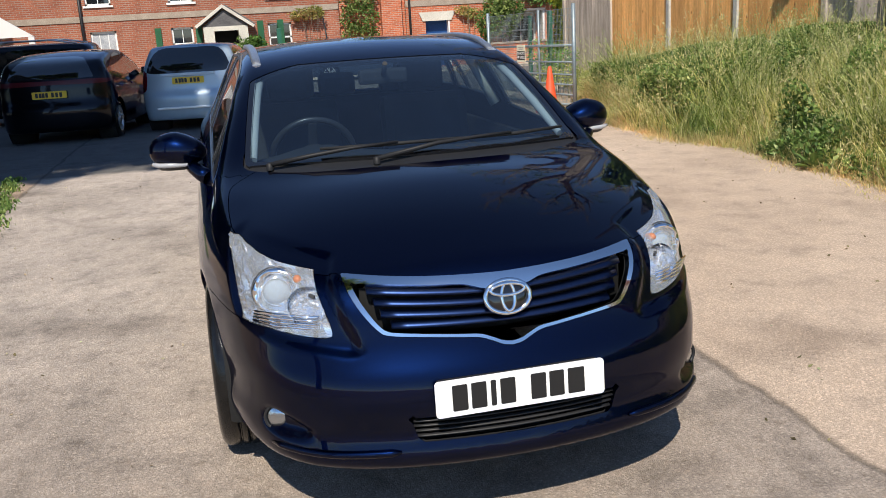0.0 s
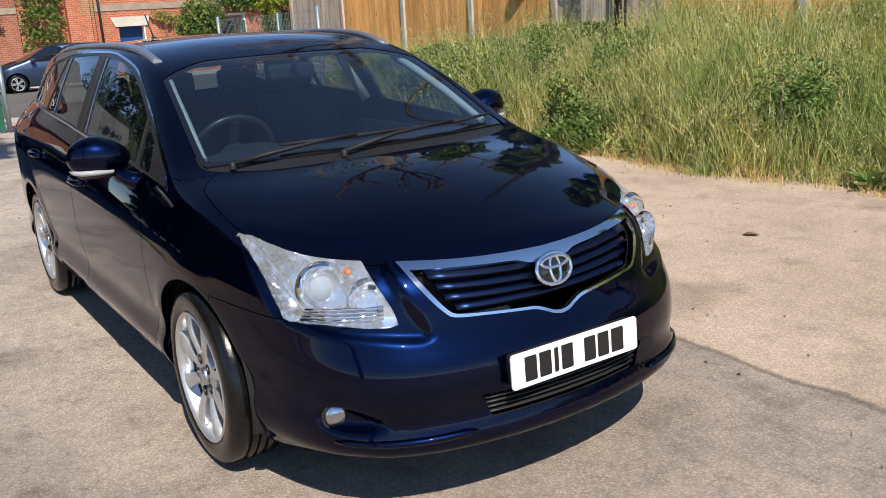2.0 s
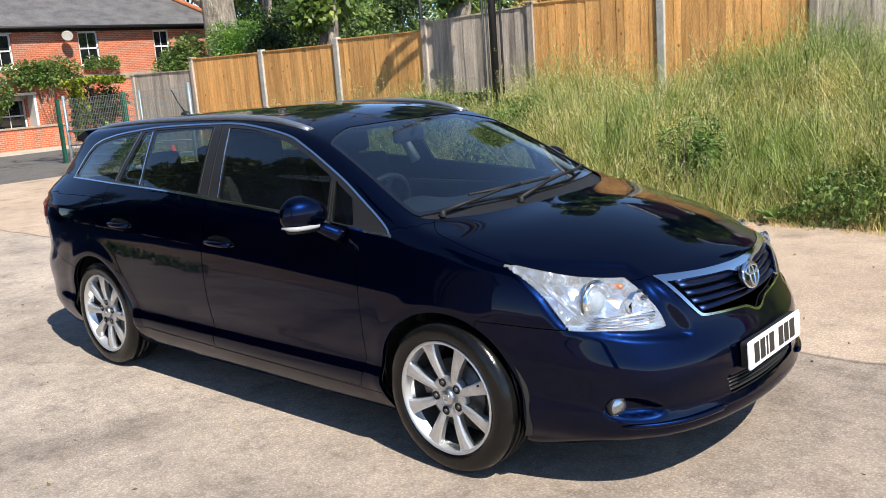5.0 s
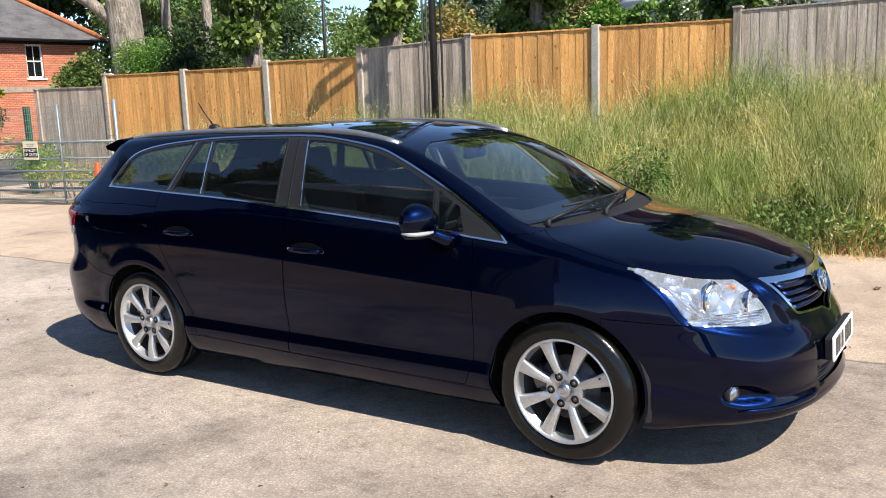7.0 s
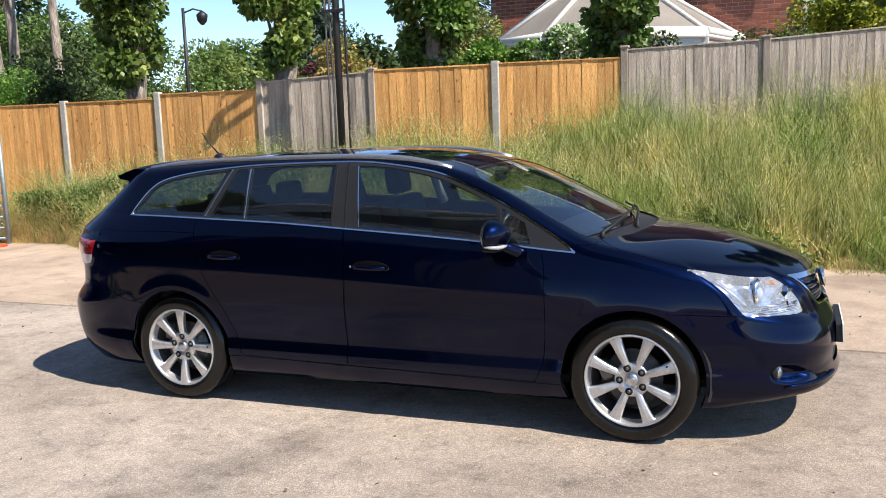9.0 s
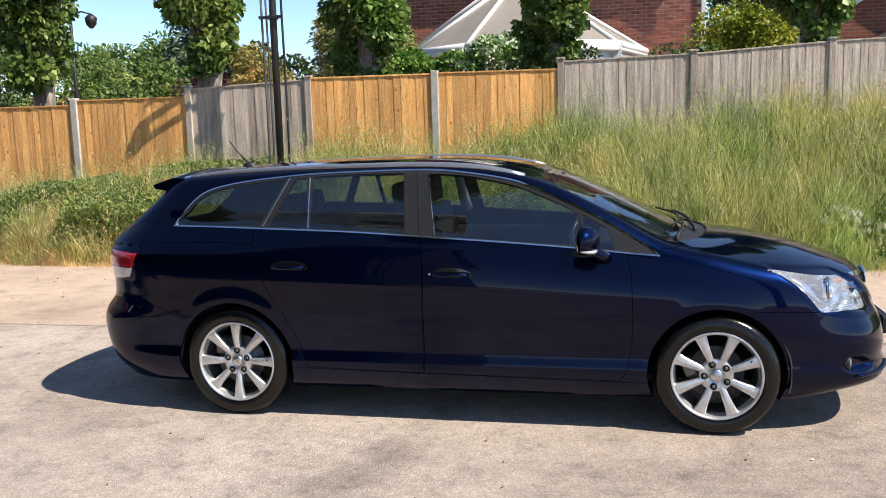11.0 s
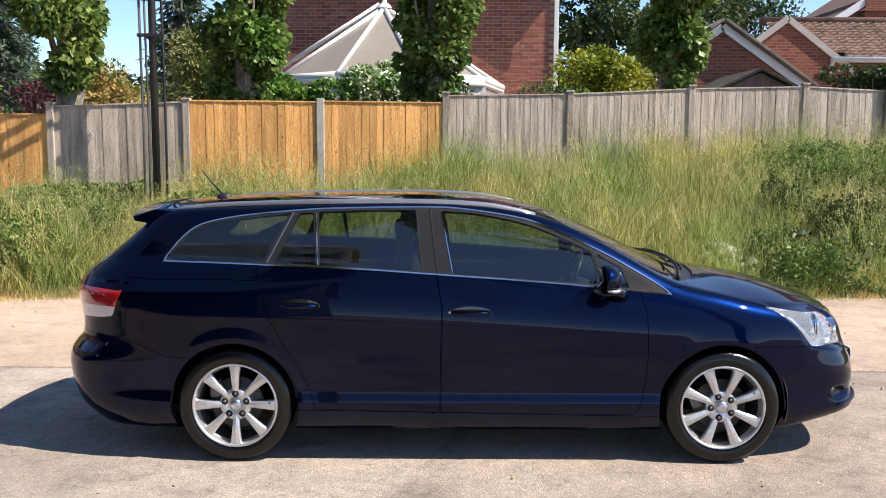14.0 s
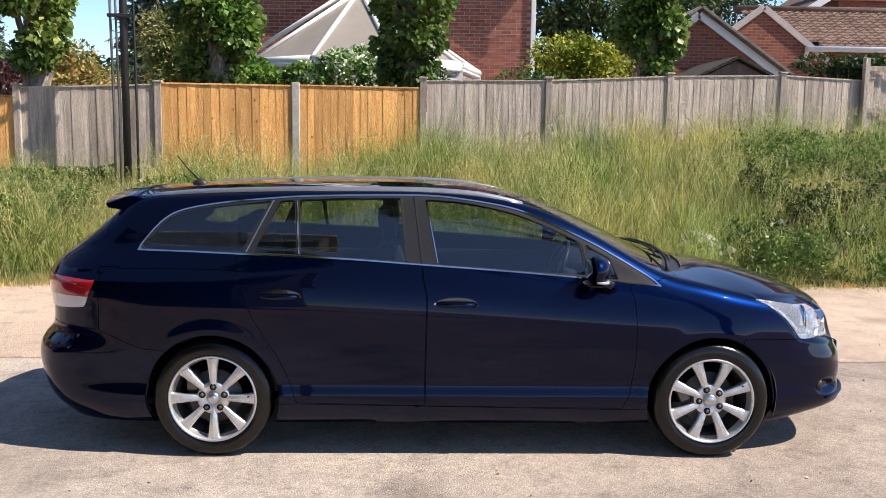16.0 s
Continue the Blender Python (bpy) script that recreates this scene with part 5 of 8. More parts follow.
def leafy(name, stops, rough=0.55, through_light=0.35, spec=0.35):
    """Leaf or blade: colour differs from piece to piece, some light passes through."""
    m, n, l, b = material(name)
    isle = n.new("ShaderNodeNewGeometry").outputs["Random Per Island"]
    col = ramp(n, l, isle, stops)
    big = tex(n, l, 1.6, 5, 0.7, coords=n.new("ShaderNodeNewGeometry").outputs["Position"])
    tone = ramp(n, l, big.outputs["Fac"], [(0.3, (0.50, 0.60, 0.48)), (0.7, (1.36, 1.27, 1.2))])
    col = mix(n, l, 1.0, col, tone, "MULTIPLY")
    wide = tex(n, l, 0.75, 4, 0.6, coords=n.new("ShaderNodeNewGeometry").outputs["Position"])
    col = mix(n, l, 1.0, col, ramp(n, l, wide.outputs["Fac"], [(0.36, (0.70, 0.90, 0.66)), (0.5, (1.0, 1.0, 1.0)), (0.64, (1.26, 1.12, 1.12))]), "MULTIPLY")
    l.new(col, b.inputs["Base Color"])
    b.inputs["Roughness"].default_value, b.inputs["Specular IOR Level"].default_value = rough, spec
    tr = n.new("ShaderNodeBsdfTranslucent")
    l.new(col, tr.inputs["Color"])
    sh = n.new("ShaderNodeMixShader")
    sh.inputs["Fac"].default_value = through_light
    l.new(b.outputs["BSDF"], sh.inputs[1])
    l.new(tr.outputs["BSDF"], sh.inputs[2])
    l.new(sh.outputs["Shader"], n["Material Output"].inputs["Surface"])
    return m


GRASS_GREEN = leafy("green_grass", [(0.0, (0.055, 0.095, 0.018)), (0.32, (0.23, 0.30, 0.065)), (0.68, (0.54, 0.57, 0.19)), (1.0, (0.92, 0.85, 0.50))], 0.6, 0.42)
GRASS_DRY = leafy("dry_grass", [(0.0, (0.52, 0.42, 0.20)), (0.5, (0.68, 0.56, 0.31)), (1.0, (0.42, 0.42, 0.16))], 0.7, 0.4)
GRASS_HEAD = leafy("grass_seed", [(0.0, (0.40, 0.44, 0.19)), (0.5, (0.54, 0.54, 0.28)), (1.0, (0.66, 0.60, 0.38))], 0.8, 0.4)
STRAW = leafy("dead_straw", [(0.0, (0.50, 0.34, 0.15)), (0.5, (0.66, 0.47, 0.24)), (1.0, (0.74, 0.58, 0.34))], 0.8, 0.3)
WEED = leafy("weed_leaf", [(0.0, (0.065, 0.125, 0.034)), (0.6, (0.155, 0.245, 0.066)), (0.9, (0.26, 0.35, 0.11)), (1.0, (0.40, 0.48, 0.20))], 0.5, 0.3)


def strips(name, base, height, width, lean, mat, label, category, parts=3, kind="stuff"):
    """Many tapered, bent blades in one mesh."""
    n = len(base)
    ang = rng.uniform(0, 2 * np.pi, n)
    side = np.stack([np.cos(ang), np.sin(ang), 0 * ang], 1)
    to = rng.uniform(0, 2 * np.pi, n)
    bend = np.stack([np.cos(to), np.sin(to), 0 * to], 1) * lean[:, None]
    levels = np.linspace(0, 1, parts + 1)
    verts = []
    for s in levels[:-1]:
        c = base + bend * s ** 1.8
        c = c.copy()
        c[:, 2] += height * (s - 0.12 * s * s * np.minimum(lean / height, 1.5))
        w = (width * (1 - 0.55 * s))[:, None] * side * 0.5
        verts += [c - w, c + w]
    tip = base + bend
    tip[:, 2] += height * (1 - 0.12 * np.minimum(lean / height, 1.5))
    verts.append(tip)
    v = np.stack(verts, 1).reshape(-1, 3)
    per = 2 * parts + 1
    o = (np.arange(n) * per)[:, None]
    quads = np.concatenate([o + np.array([[2 * i, 2 * i + 1, 2 * i + 3, 2 * i + 2]]) for i in range(parts - 1)], 1).reshape(-1, 4)
    tris = o + np.array([[2 * parts - 2, 2 * parts - 1, 2 * parts]])
    me = bpy.data.meshes.new(name)
    nq, nt = len(quads), len(tris)
    me.vertices.add(len(v))
    me.vertices.foreach_set("co", v.ravel())
    me.loops.add(nq * 4 + nt * 3)
    me.loops.foreach_set("vertex_index", np.concatenate([quads.ravel(), tris.ravel()]).astype(np.int32))
    me.polygons.add(nq + nt)
    me.polygons.foreach_set("loop_start", np.concatenate([np.arange(nq) * 4, nq * 4 + np.arange(nt) * 3]).astype(np.int32))
    me.materials.append(mat)
    me.update(calc_edges=True)
    ob = new(name, me)
    tagged(ob, label, category, kind=kind)
    return tip, bend


def leaf_cloud(name, centres, mat, parent=None, size=0.1, spread=None, label="", fold=0.25, droop=0.3, slim=0.55):
    """Many folded leaves in one mesh, each with a midrib; centres: an array of points, spread: outward directions."""
    n = len(centres)
    out = rng.normal(size=(n, 3)) if spread is None else spread + 0.55 * rng.normal(size=(n, 3))
    out /= np.linalg.norm(out, axis=1)[:, None]
    out[:, 2] -= droop
    out /= np.linalg.norm(out, axis=1)[:, None]
    ref = rng.normal(size=(n, 3))
    side = np.cross(out, ref)
    side /= np.linalg.norm(side, axis=1)[:, None]
    nor = np.cross(side, out)
    s = (size * rng.uniform(0.6, 1.3, n))[:, None]
    base = centres - out * s * 0.5
    verts = [base, base + out * s * 0.45 + side * s * slim / 2 + nor * s * fold * 0.4, base + out * s, base + out * s * 0.45 - side * s * slim / 2 + nor * s * fold * 0.4]
    v = np.stack(verts, 1).reshape(-1, 3)
    o = (np.arange(n) * 4)[:, None]
    tris = np.concatenate([o + np.array([[0, 1, 2]]), o + np.array([[0, 2, 3]])], 1).reshape(-1, 3)
    me = bpy.data.meshes.new(name)
    me.vertices.add(len(v))
    me.vertices.foreach_set("co", v.ravel())
    me.loops.add(len(tris) * 3)
    me.loops.foreach_set("vertex_index", tris.ravel().astype(np.int32))
    me.polygons.add(len(tris))
    me.polygons.foreach_set("loop_start", (np.arange(len(tris)) * 3).astype(np.int32))
    me.materials.append(mat)
    me.update(calc_edges=True)
    ob = new(name, me)
    if parent:
        ob.parent = parent
    if label:
        ob["label"] = label
    return ob


def scatter(n, x0, x1, u0, u1, power=1.0):
    x = rng.uniform(x0, x1, n)
    u = u0 + (u1 - u0) * rng.uniform(0, 1, n) ** power
    e = bank_edge(x)
    y = e + (FENCE(x) - e) * u
    return np.stack([x, y, bank_z(x, y)], 1)


def patchy(p, scale, seed):
    """A smooth random field between 0 and 1 at the points."""
    v = np.zeros(len(p))
    r = np.random.default_rng(seed)
    for k in range(5):
        a = r.uniform(0, 2 * np.pi)
        f = scale * r.uniform(0.6, 1.8)
        v += np.sin((p[:, 0] * np.cos(a) + p[:, 1] * np.sin(a)) * f + r.uniform(0, 6.3))
    return 1 / (1 + np.exp(-1.2 * v))


def grow(n, x0, x1, u0, u1, h0, h1, w0, w1, mat, name, label, lean=0.4, keep=None, power=1.0, heads=0.0):
    # blades stand in tufts
    m = max(1, n // 9)
    root = scatter(m, x0, x1, u0, u1, power)
    own = rng.integers(0, m, n)
    p = root[own] + rng.normal(size=(n, 3)) * np.array([0.045, 0.045, 0.0])
    p[:, 2] = bank_z(p[:, 0], p[:, 1])
    tuft = rng.uniform(0.62, 1.18, m)[own]
    if keep is not None:
        q = rng.uniform(0, 1, len(p)) < keep(p)
        p, tuft = p[q], tuft[q]
    hh = (h0 + (h1 - h0) * rng.uniform(0, 1, len(p))) * (0.55 + 0.40 * patchy(p, 2.2, 3) + 0.42 * patchy(p, 6.5, 8)) * tuft
    e = bank_edge(p[:, 0])
    u = (p[:, 1] - e) / (FENCE(p[:, 0]) - e)
    hh *= np.clip(0.30 + u * 3.2, 0.3, 1.0)
    tip, bend = strips(name, p - np.array([0, 0, 0.01]), hh, rng.uniform(w0, w1, len(p)), hh * lean * rng.uniform(0.15, 1.1, len(p)), mat, label, "grass")
    if heads:
        q = rng.uniform(0, 1, len(tip)) < heads
        b = tip[q].copy()
        d = bend[q] / np.maximum(np.linalg.norm(bend[q], axis=1), 1e-6)[:, None]
        b[:, 2] -= 0.06
        b -= d * 0.02
        strips(name + "_heads", b, rng.uniform(0.05, 0.11, len(b)), rng.uniform(0.004, 0.009, len(b)), rng.uniform(0.02, 0.07, len(b)), GRASS_HEAD, "pale ripe seed heads of tall wild grass", "grass", parts=2)
        # loose spikelets about the tops
        s = np.repeat(tip[q], 6, 0) + rng.normal(size=(6 * q.sum(), 3)) * np.array([0.018, 0.018, 0.055]) - np.array([0, 0, 0.06])
        ob = leaf_cloud("spikelets", s, GRASS_HEAD, None, 0.027, None, slim=0.40)
        tagged(ob, "tiny pale spikelets over the long grass", "grass", kind="stuff")


near_green = lambda p: 0.30 + 0.70 * patchy(p, 1.6, 11)
grow(120000, -9.2, 9.5, 0.03, 1.04, 0.42, 0.98, 0.004, 0.009, GRASS_GREEN, "tall_grass", "tall uncut green meadow grass on a bank", 0.65, near_green, 0.85, heads=0.36)
grow(24000, -9.2, 9.5, 0.03, 1.0, 0.35, 0.80, 0.010, 0.016, GRASS_GREEN, "broad_grass", "broad-bladed green grass among the meadow grass", 0.9, lambda p: patchy(p, 4.0, 17))
grow(36000, -9.2, 9.5, 0.0, 0.9, 0.18, 0.50, 0.004, 0.009, GRASS_GREEN, "short_grass", "low tangled green grass on a bank", 0.9, None, 1.0)
grow(40000, -9.3, 9.5, 0.0, 0.75, 0.15, 0.50, 0.003, 0.007, GRASS_DRY, "dry_grass", "dry straw-coloured grass along the edge of a bank", 1.0, lambda p: np.clip(1.15 * (1 - patchy(p, 1.6, 11)) + 0.3 * (p[:, 0] < -6.0), 0, 1), 1.8)
grow(5000, 9.5, 15.5, 0.05, 1.0, 0.4, 0.9, 0.012, 0.02, GRASS_GREEN, "far_grass", "tall uncut grass further along the bank", 0.5)
grow(15000, -9.2, -6.4, 0.0, 0.30, 0.25, 0.62, 0.004, 0.008, STRAW, "dead_straw", "dead orange-brown straw heaped at the foot of a bank", 1.3)
# dead straw and ragged tufts along the foot of the bank
grow(30000, -7.5, 4.5, -0.02, 0.26, 0.10, 0.32, 0.004, 0.008, STRAW, "dead_straw", "dead tan straw lying along the foot of a bank", 1.5, lambda p: 0.25 + 0.75 * patchy(p, 2.4, 23))
grow(7000, -9.5, 9.5, -0.07, 0.05, 0.05, 0.24, 0.005, 0.010, GRASS_DRY, "edge_tufts", "short dry tufts at the edge of the concrete", 1.2, lambda p: patchy(p, 3.0, 5))


def leafy_ground(n, x0, x1, u0, u1, h, seed, cut_off, name, label):
    """Low leafy weeds in patches along the bank."""
    p = scatter(n, x0, x1, u0, u1)
    v = patchy(p, 1.7, seed) * 0.7 + patchy(p, 5.0, seed + 1) * 0.3
    v = v - 0.6 * np.clip((x0 + 2.0 - p[:, 0]) / 2.0, 0, 1) * (x0 > -8) - 0.6 * np.clip((p[:, 0] - x1 + 1.6) / 1.6, 0, 1) * (x1 < 8)
    q = v > cut_off
    p, v = p[q], v[q]
    p[:, 2] += rng.uniform(0, 1, len(p)) ** 0.6 * h * np.clip((v - cut_off) * 3.5, 0.12, 1.0)
    ob = leaf_cloud(name, p, WEED, None, 0.062, np.tile(np.array([[0, -0.3, 0.6]]), (len(p), 1)), droop=0.2, slim=0.5)
    tagged(ob, label, "weeds", kind="stuff")


def blob_points(n, clumps, shell=0.55):
    """Points in a union of ellipsoid clumps (centre, radii), thicker near their surfaces; also outward directions."""
    vol = np.array([r[0] * r[1] * r[2] for _, r in clumps])
    pick = rng.choice(len(clumps), n, p=vol / vol.sum())
    d = rng.normal(size=(n, 3))
    d /= np.linalg.norm(d, axis=1)[:, None]
    rad = shell + (1 - shell) * rng.uniform(0, 1, n) ** 0.6
    c = np.array([clumps[k][0] for k in pick])
    r = np.array([clumps[k][1] for k in pick])
    return c + d * r * rad[:, None], d


BARK = noisy("bark", (0.10, 0.080, 0.060), (0.26, 0.215, 0.165), 6, 0.95, 45, 0.9, 0.03, stretch=(1, 1, 0.25))
PALE_BARK = noisy("pale_bark", (0.15, 0.125, 0.10), (0.47, 0.41, 0.34), 9, 0.95, 26, 1.0, 0.05, stretch=(1, 1, 0.35))
LIME_LEAF = leafy("lime_leaf", [(0.0, (0.055, 0.105, 0.025)), (0.5, (0.12, 0.205, 0.048)), (0.85, (0.22, 0.32, 0.085)), (1.0, (0.36, 0.45, 0.15))], 0.42, 0.38)
YEW_LEAF = leafy("yew_leaf", [(0.0, (0.13, 0.15, 0.055)), (0.6, (0.32, 0.32, 0.125)), (1.0, (0.50, 0.46, 0.21))], 0.6, 0.25)
DARK_LEAF = leafy("dark_leaf", [(0.0, (0.025, 0.050, 0.016)), (0.6, (0.055, 0.095, 0.030)), (1.0, (0.11, 0.16, 0.05))], 0.55, 0.25)
WOOD_LEAF = leafy("wood_leaf", [(0.0, (0.08, 0.14, 0.04)), (0.5, (0.16, 0.25, 0.07)), (1.0, (0.28, 0.36, 0.12))], 0.6, 0.35)
PINE_LEAF = leafy("conifer_leaf", [(0.0, (0.045, 0.075, 0.055)), (1.0, (0.13, 0.18, 0.13))], 0.6, 0.2)
LAUREL_LEAF = leafy("laurel_leaf", [(0.0, (0.07, 0.16, 0.03)), (0.6, (0.15, 0.30, 0.05)), (1.0, (0.30, 0.46, 0.11))], 0.3, 0.3, 0.6)
GOLD_LEAF = leafy("gold_leaf", [(0.0, (0.07, 0.11, 0.014)), (0.5, (0.23, 0.29, 0.030)), (1.0, (0.52, 0.53, 0.06))], 0.5, 0.35)
BRONZE_LEAF = leafy("bronze_leaf", [(0.0, (0.18, 0.20, 0.05)), (0.5, (0.42, 0.38, 0.13)), (1.0, (0.55, 0.32, 0.17))], 0.5, 0.35)
PURPLE_LEAF = leafy("purple_leaf", [(0.0, (0.035, 0.012, 0.016)), (1.0, (0.10, 0.035, 0.04))], 0.5, 0.3)
PETAL = leafy("white_petal", [(0.0, (0.72, 0.72, 0.66)), (1.0, (0.85, 0.84, 0.80))], 0.6, 0.3)


def trunk_mesh(pts, radii, sides=12, rough=0.06):
    bm = bmesh.new()
    add_tube(bm, pts, radii, sides)
    for v in bm.verts:
        v.co += Vector((noise.noise(v.co * 5), noise.noise(v.co * 5 + Vector((9, 0, 0))), 0)) * rough
    bmesh.ops.recalc_face_normals(bm, faces=bm.faces)
    return bm


def pollard(x, y, z0, top, width, seed, bare):
    """A pollarded lime: short stout trunk with knuckles, a tight column of leafy shoots."""
    t = thing("lime_tree", "pollarded lime tree with a dense column of green leaves", "tree", "row of limes")
    fork = z0 + 1.55
    part("trunk", trunk_mesh([(x, y, z0 - 0.1), (x + 0.02, y, z0 + 0.6), (x - 0.02, y, z0 + 1.2), (x + 0.03, y, fork + 0.3), (x, y, top * 0.62), (x, y, top - 0.5)], [0.21, 0.18, 0.165, 0.20, 0.13, 0.05], 12, 0.05), PALE_BARK, t)
    clumps = []
    r = random.Random(seed)
    hgt = fork + bare
    while hgt < top:
        w = width * (0.72 + 0.28 * math.sin((hgt - fork) / (top - fork) * math.pi) + r.uniform(-0.10, 0.12))
        for _ in range(3):
            a = r.uniform(0, 6.28)
            o = w * r.uniform(0.25, 0.55)
            clumps.append(((x + o * math.cos(a), y + o * math.sin(a), hgt + r.uniform(-0.2, 0.2)), (w * r.uniform(0.38, 0.55), w * r.uniform(0.38, 0.55), r.uniform(0.25, 0.42))))
        hgt += 0.30
    for k in range(7):
        a = r.uniform(0, 6.28)
        part("shoot", tube([(x, y, fork + 0.3 * r.random()), (x + 0.3 * math.cos(a) * width, y + 0.3 * math.sin(a) * width, fork + 0.9), (x + 0.6 * math.cos(a) * width, y + 0.6 * math.sin(a) * width, fork + 1.7 + r.random())], [0.045, 0.025, 0.008], 6), BARK, t)
    p, d = blob_points(12500, clumps, 0.30)
    leaf_cloud("crown", p, LIME_LEAF, t, 0.115, d, droop=0.55, slim=0.85)


for k, (x, y, w, bare) in enumerate(((-8.75, 7.75, 0.90, 0.50), (-5.85, 7.95, 0.80, 0.66), (-3.25, 8.25, 0.86, 0.05), (-0.35, 8.55, 0.80, 0.38), (3.45, 8.95, 0.78, 0.40))):
    pollard(x, y, 0.75 + 0.05 * k, 5.9, w, k, bare)


def shrub(name, x, y, z, r, mat, n, size, label, category="shrub", lumps=9, flat_top=False, slim=0.6, seed=1, flowers=0):
    t = thing(name, label, category)
    rr = random.Random(seed)
    clumps = []
    for _ in range(lumps):
        a, u = rr.uniform(0, 6.28), rr.uniform(0.15, 0.72)
        clumps.append(((x + r[0] * u * math.cos(a), y + r[1] * u * math.sin(a), z + r[2] * rr.uniform(-0.25, 0.55 if not flat_top else 0.3)), tuple(q * rr.uniform(0.34, 0.52) for q in r)))
    p, d = blob_points(n, clumps, 0.5)
    leaf_cloud("foliage", p, mat, t, size, d, slim=slim)
    bm = bmesh.new()
    for _ in range(6):
        a = rr.uniform(0, 6.28)
        add_tube(bm, [(x + 0.1 * math.cos(a), y + 0.1 * math.sin(a), min(0.3, z - r[2] - 0.1) - 0.3), (x + r[0] * 0.4 * math.cos(a), y + r[1] * 0.4 * math.sin(a), z + r[2] * 0.3)], [0.014, 0.005], 6)
    part("stem", bm, BARK, t)
    if flowers:
        p, d = blob_points(flowers, clumps, 0.93)
        leaf_cloud("blossom", p, PETAL, t, 0.075, d, slim=0.9, label="small white flowers")
    return t


shrub("laurel", -2.65, 10.2, 2.40, (1.10, 0.42, 0.65), LAUREL_LEAF, 4200, 0.11, "glossy green laurel shrub behind the fence", seed=2)
shrub("white_blossom_shrub", -1.18, 10.2, 2.60, (0.78, 0.40, 0.70), LAUREL_LEAF, 2600, 0.08, "green shrub covered in white blossom behind the fence", seed=3, flowers=1500)
shrub("dark_shrub", -0.25, 10.2, 2.42, (0.64, 0.40, 0.60), DARK_LEAF, 2200, 0.07, "dark green shrub with a few white flowers", seed=4, flowers=160)
shrub("garden_shrub", 1.75, 10.2, 2.45, (0.75, 0.5, 0.5), WOOD_LEAF, 1500, 0.07, "light green garden shrub beside a conservatory", seed=5)
shrub("golden_shrub", 2.90, 11.6, 2.88, (1.20, 0.9, 0.85), GOLD_LEAF, 6500, 0.085, "rounded golden-green evergreen shrub", seed=6, lumps=16)
shrub("bronze_shrub", -6.2, 11.0, 2.55, (1.0, 0.8, 0.75), BRONZE_LEAF, 2600, 0.09, "bronze and yellow leaved garden shrub", seed=7)
shrub("yew_tree", -4.75, 12.8, 2.75, (1.2, 1.1, 1.6), YEW_LEAF, 16000, 0.13, "dark dense evergreen tree behind the fence", "tree", seed=8, lumps=18, slim=0.3)
shrub("ivy", 7.15, 9.4, 2.9, (1.05, 0.4, 0.35), DARK_LEAF, 2200, 0.08, "ivy trailing over a garden fence", "ivy", seed=9)
shrub("garden_thicket", -14.6, 11.4, 2.3, (2.7, 0.8, 1.25), DARK_LEAF, 9000, 0.10, "dark mass of evergreen shrubs behind the fence", "shrub", seed=15, lumps=26)
shrub("clipped_bush", -12.35, 8.3, 2.28, (0.98, 0.7, 0.80), LAUREL_LEAF, 6500, 0.075, "rounded bright evergreen bush above the fence", "bush", seed=10, lumps=18, slim=0.3)
shrub("garden_bush", -14.75, 8.5, 1.98, (0.85, 0.7, 0.90), WOOD_LEAF, 5200, 0.085, "loose green bush above the grey fence", "bush", seed=14, lumps=18)
shrub("clipped_bush", -11.35, 8.3, 2.22, (0.50, 0.5, 0.42), DARK_LEAF, 2800, 0.075, "low dark clipped bush above the fence", "bush", seed=11, lumps=14)
shrub("weed_clump", -0.55, 5.05, 0.58, (0.40, 0.32, 0.55), WEED, 1500, 0.065, "dark leafy thistle clump in the long grass", "weed", seed=12, slim=0.3)
shrub("weed_clump", -4.6, 5.7, 0.75, (0.35, 0.3, 0.34), WEED, 900, 0.065, "dark leafy thistle clump in the long grass", "weed", seed=13, slim=0.3)
for k, (x, y, z, r) in enumerate(((4.1, 5.75, 0.45, 0.45), (4.9, 5.9, 0.65, 0.62), (5.6, 6.2, 0.8, 0.7), (6.4, 6.3, 0.85, 0.75), (4.6, 6.4, 0.95, 0.5), (5.3, 5.55, 0.35, 0.45))):
    shrub("nettle_clump", x, y, z, (r, r * 0.7, r * 0.85), DARK_LEAF, 1500, 0.075, "dark green nettles and brambles on the bank", "weed", seed=20 + k, slim=0.5, flowers=70 if k in (0, 5) else 0)
shrub("cow_parsley", 3.35, 5.35, 0.32, (0.45, 0.3, 0.28), WEED, 700, 0.055, "low leafy plants with white flower heads", "weed", seed=31, slim=0.5, flowers=420)
shrub("weed_clump", -6.9, 5.9, 0.55, (0.8, 0.5, 0.5), WEED, 1300, 0.06, "green weeds and dock on the bank", "weed", seed=32, slim=0.4)
shrub("weed_clump", -3.2, 6.1, 0.8, (0.8, 0.4, 0.4), WEED, 1200, 0.06, "green weeds and dock on the bank", "weed", seed=33, slim=0.4, flowers=30)

leafy_ground(105000, -9.0, -2.6, 0.10, 1.0, 0.72, 41, 0.20, "leafy_weeds", "thick green nettles and weeds along the fence")
leafy_ground(40000, -4.6, 3.6, 0.0, 0.9, 0.34, 51, 0.42, "leafy_weeds", "scattered green weeds among the long grass")
leafy_ground(70000, 3.5, 8.6, 0.02, 0.78, 0.72, 61, 0.22, "leafy_weeds", "dense green nettles on the bank")

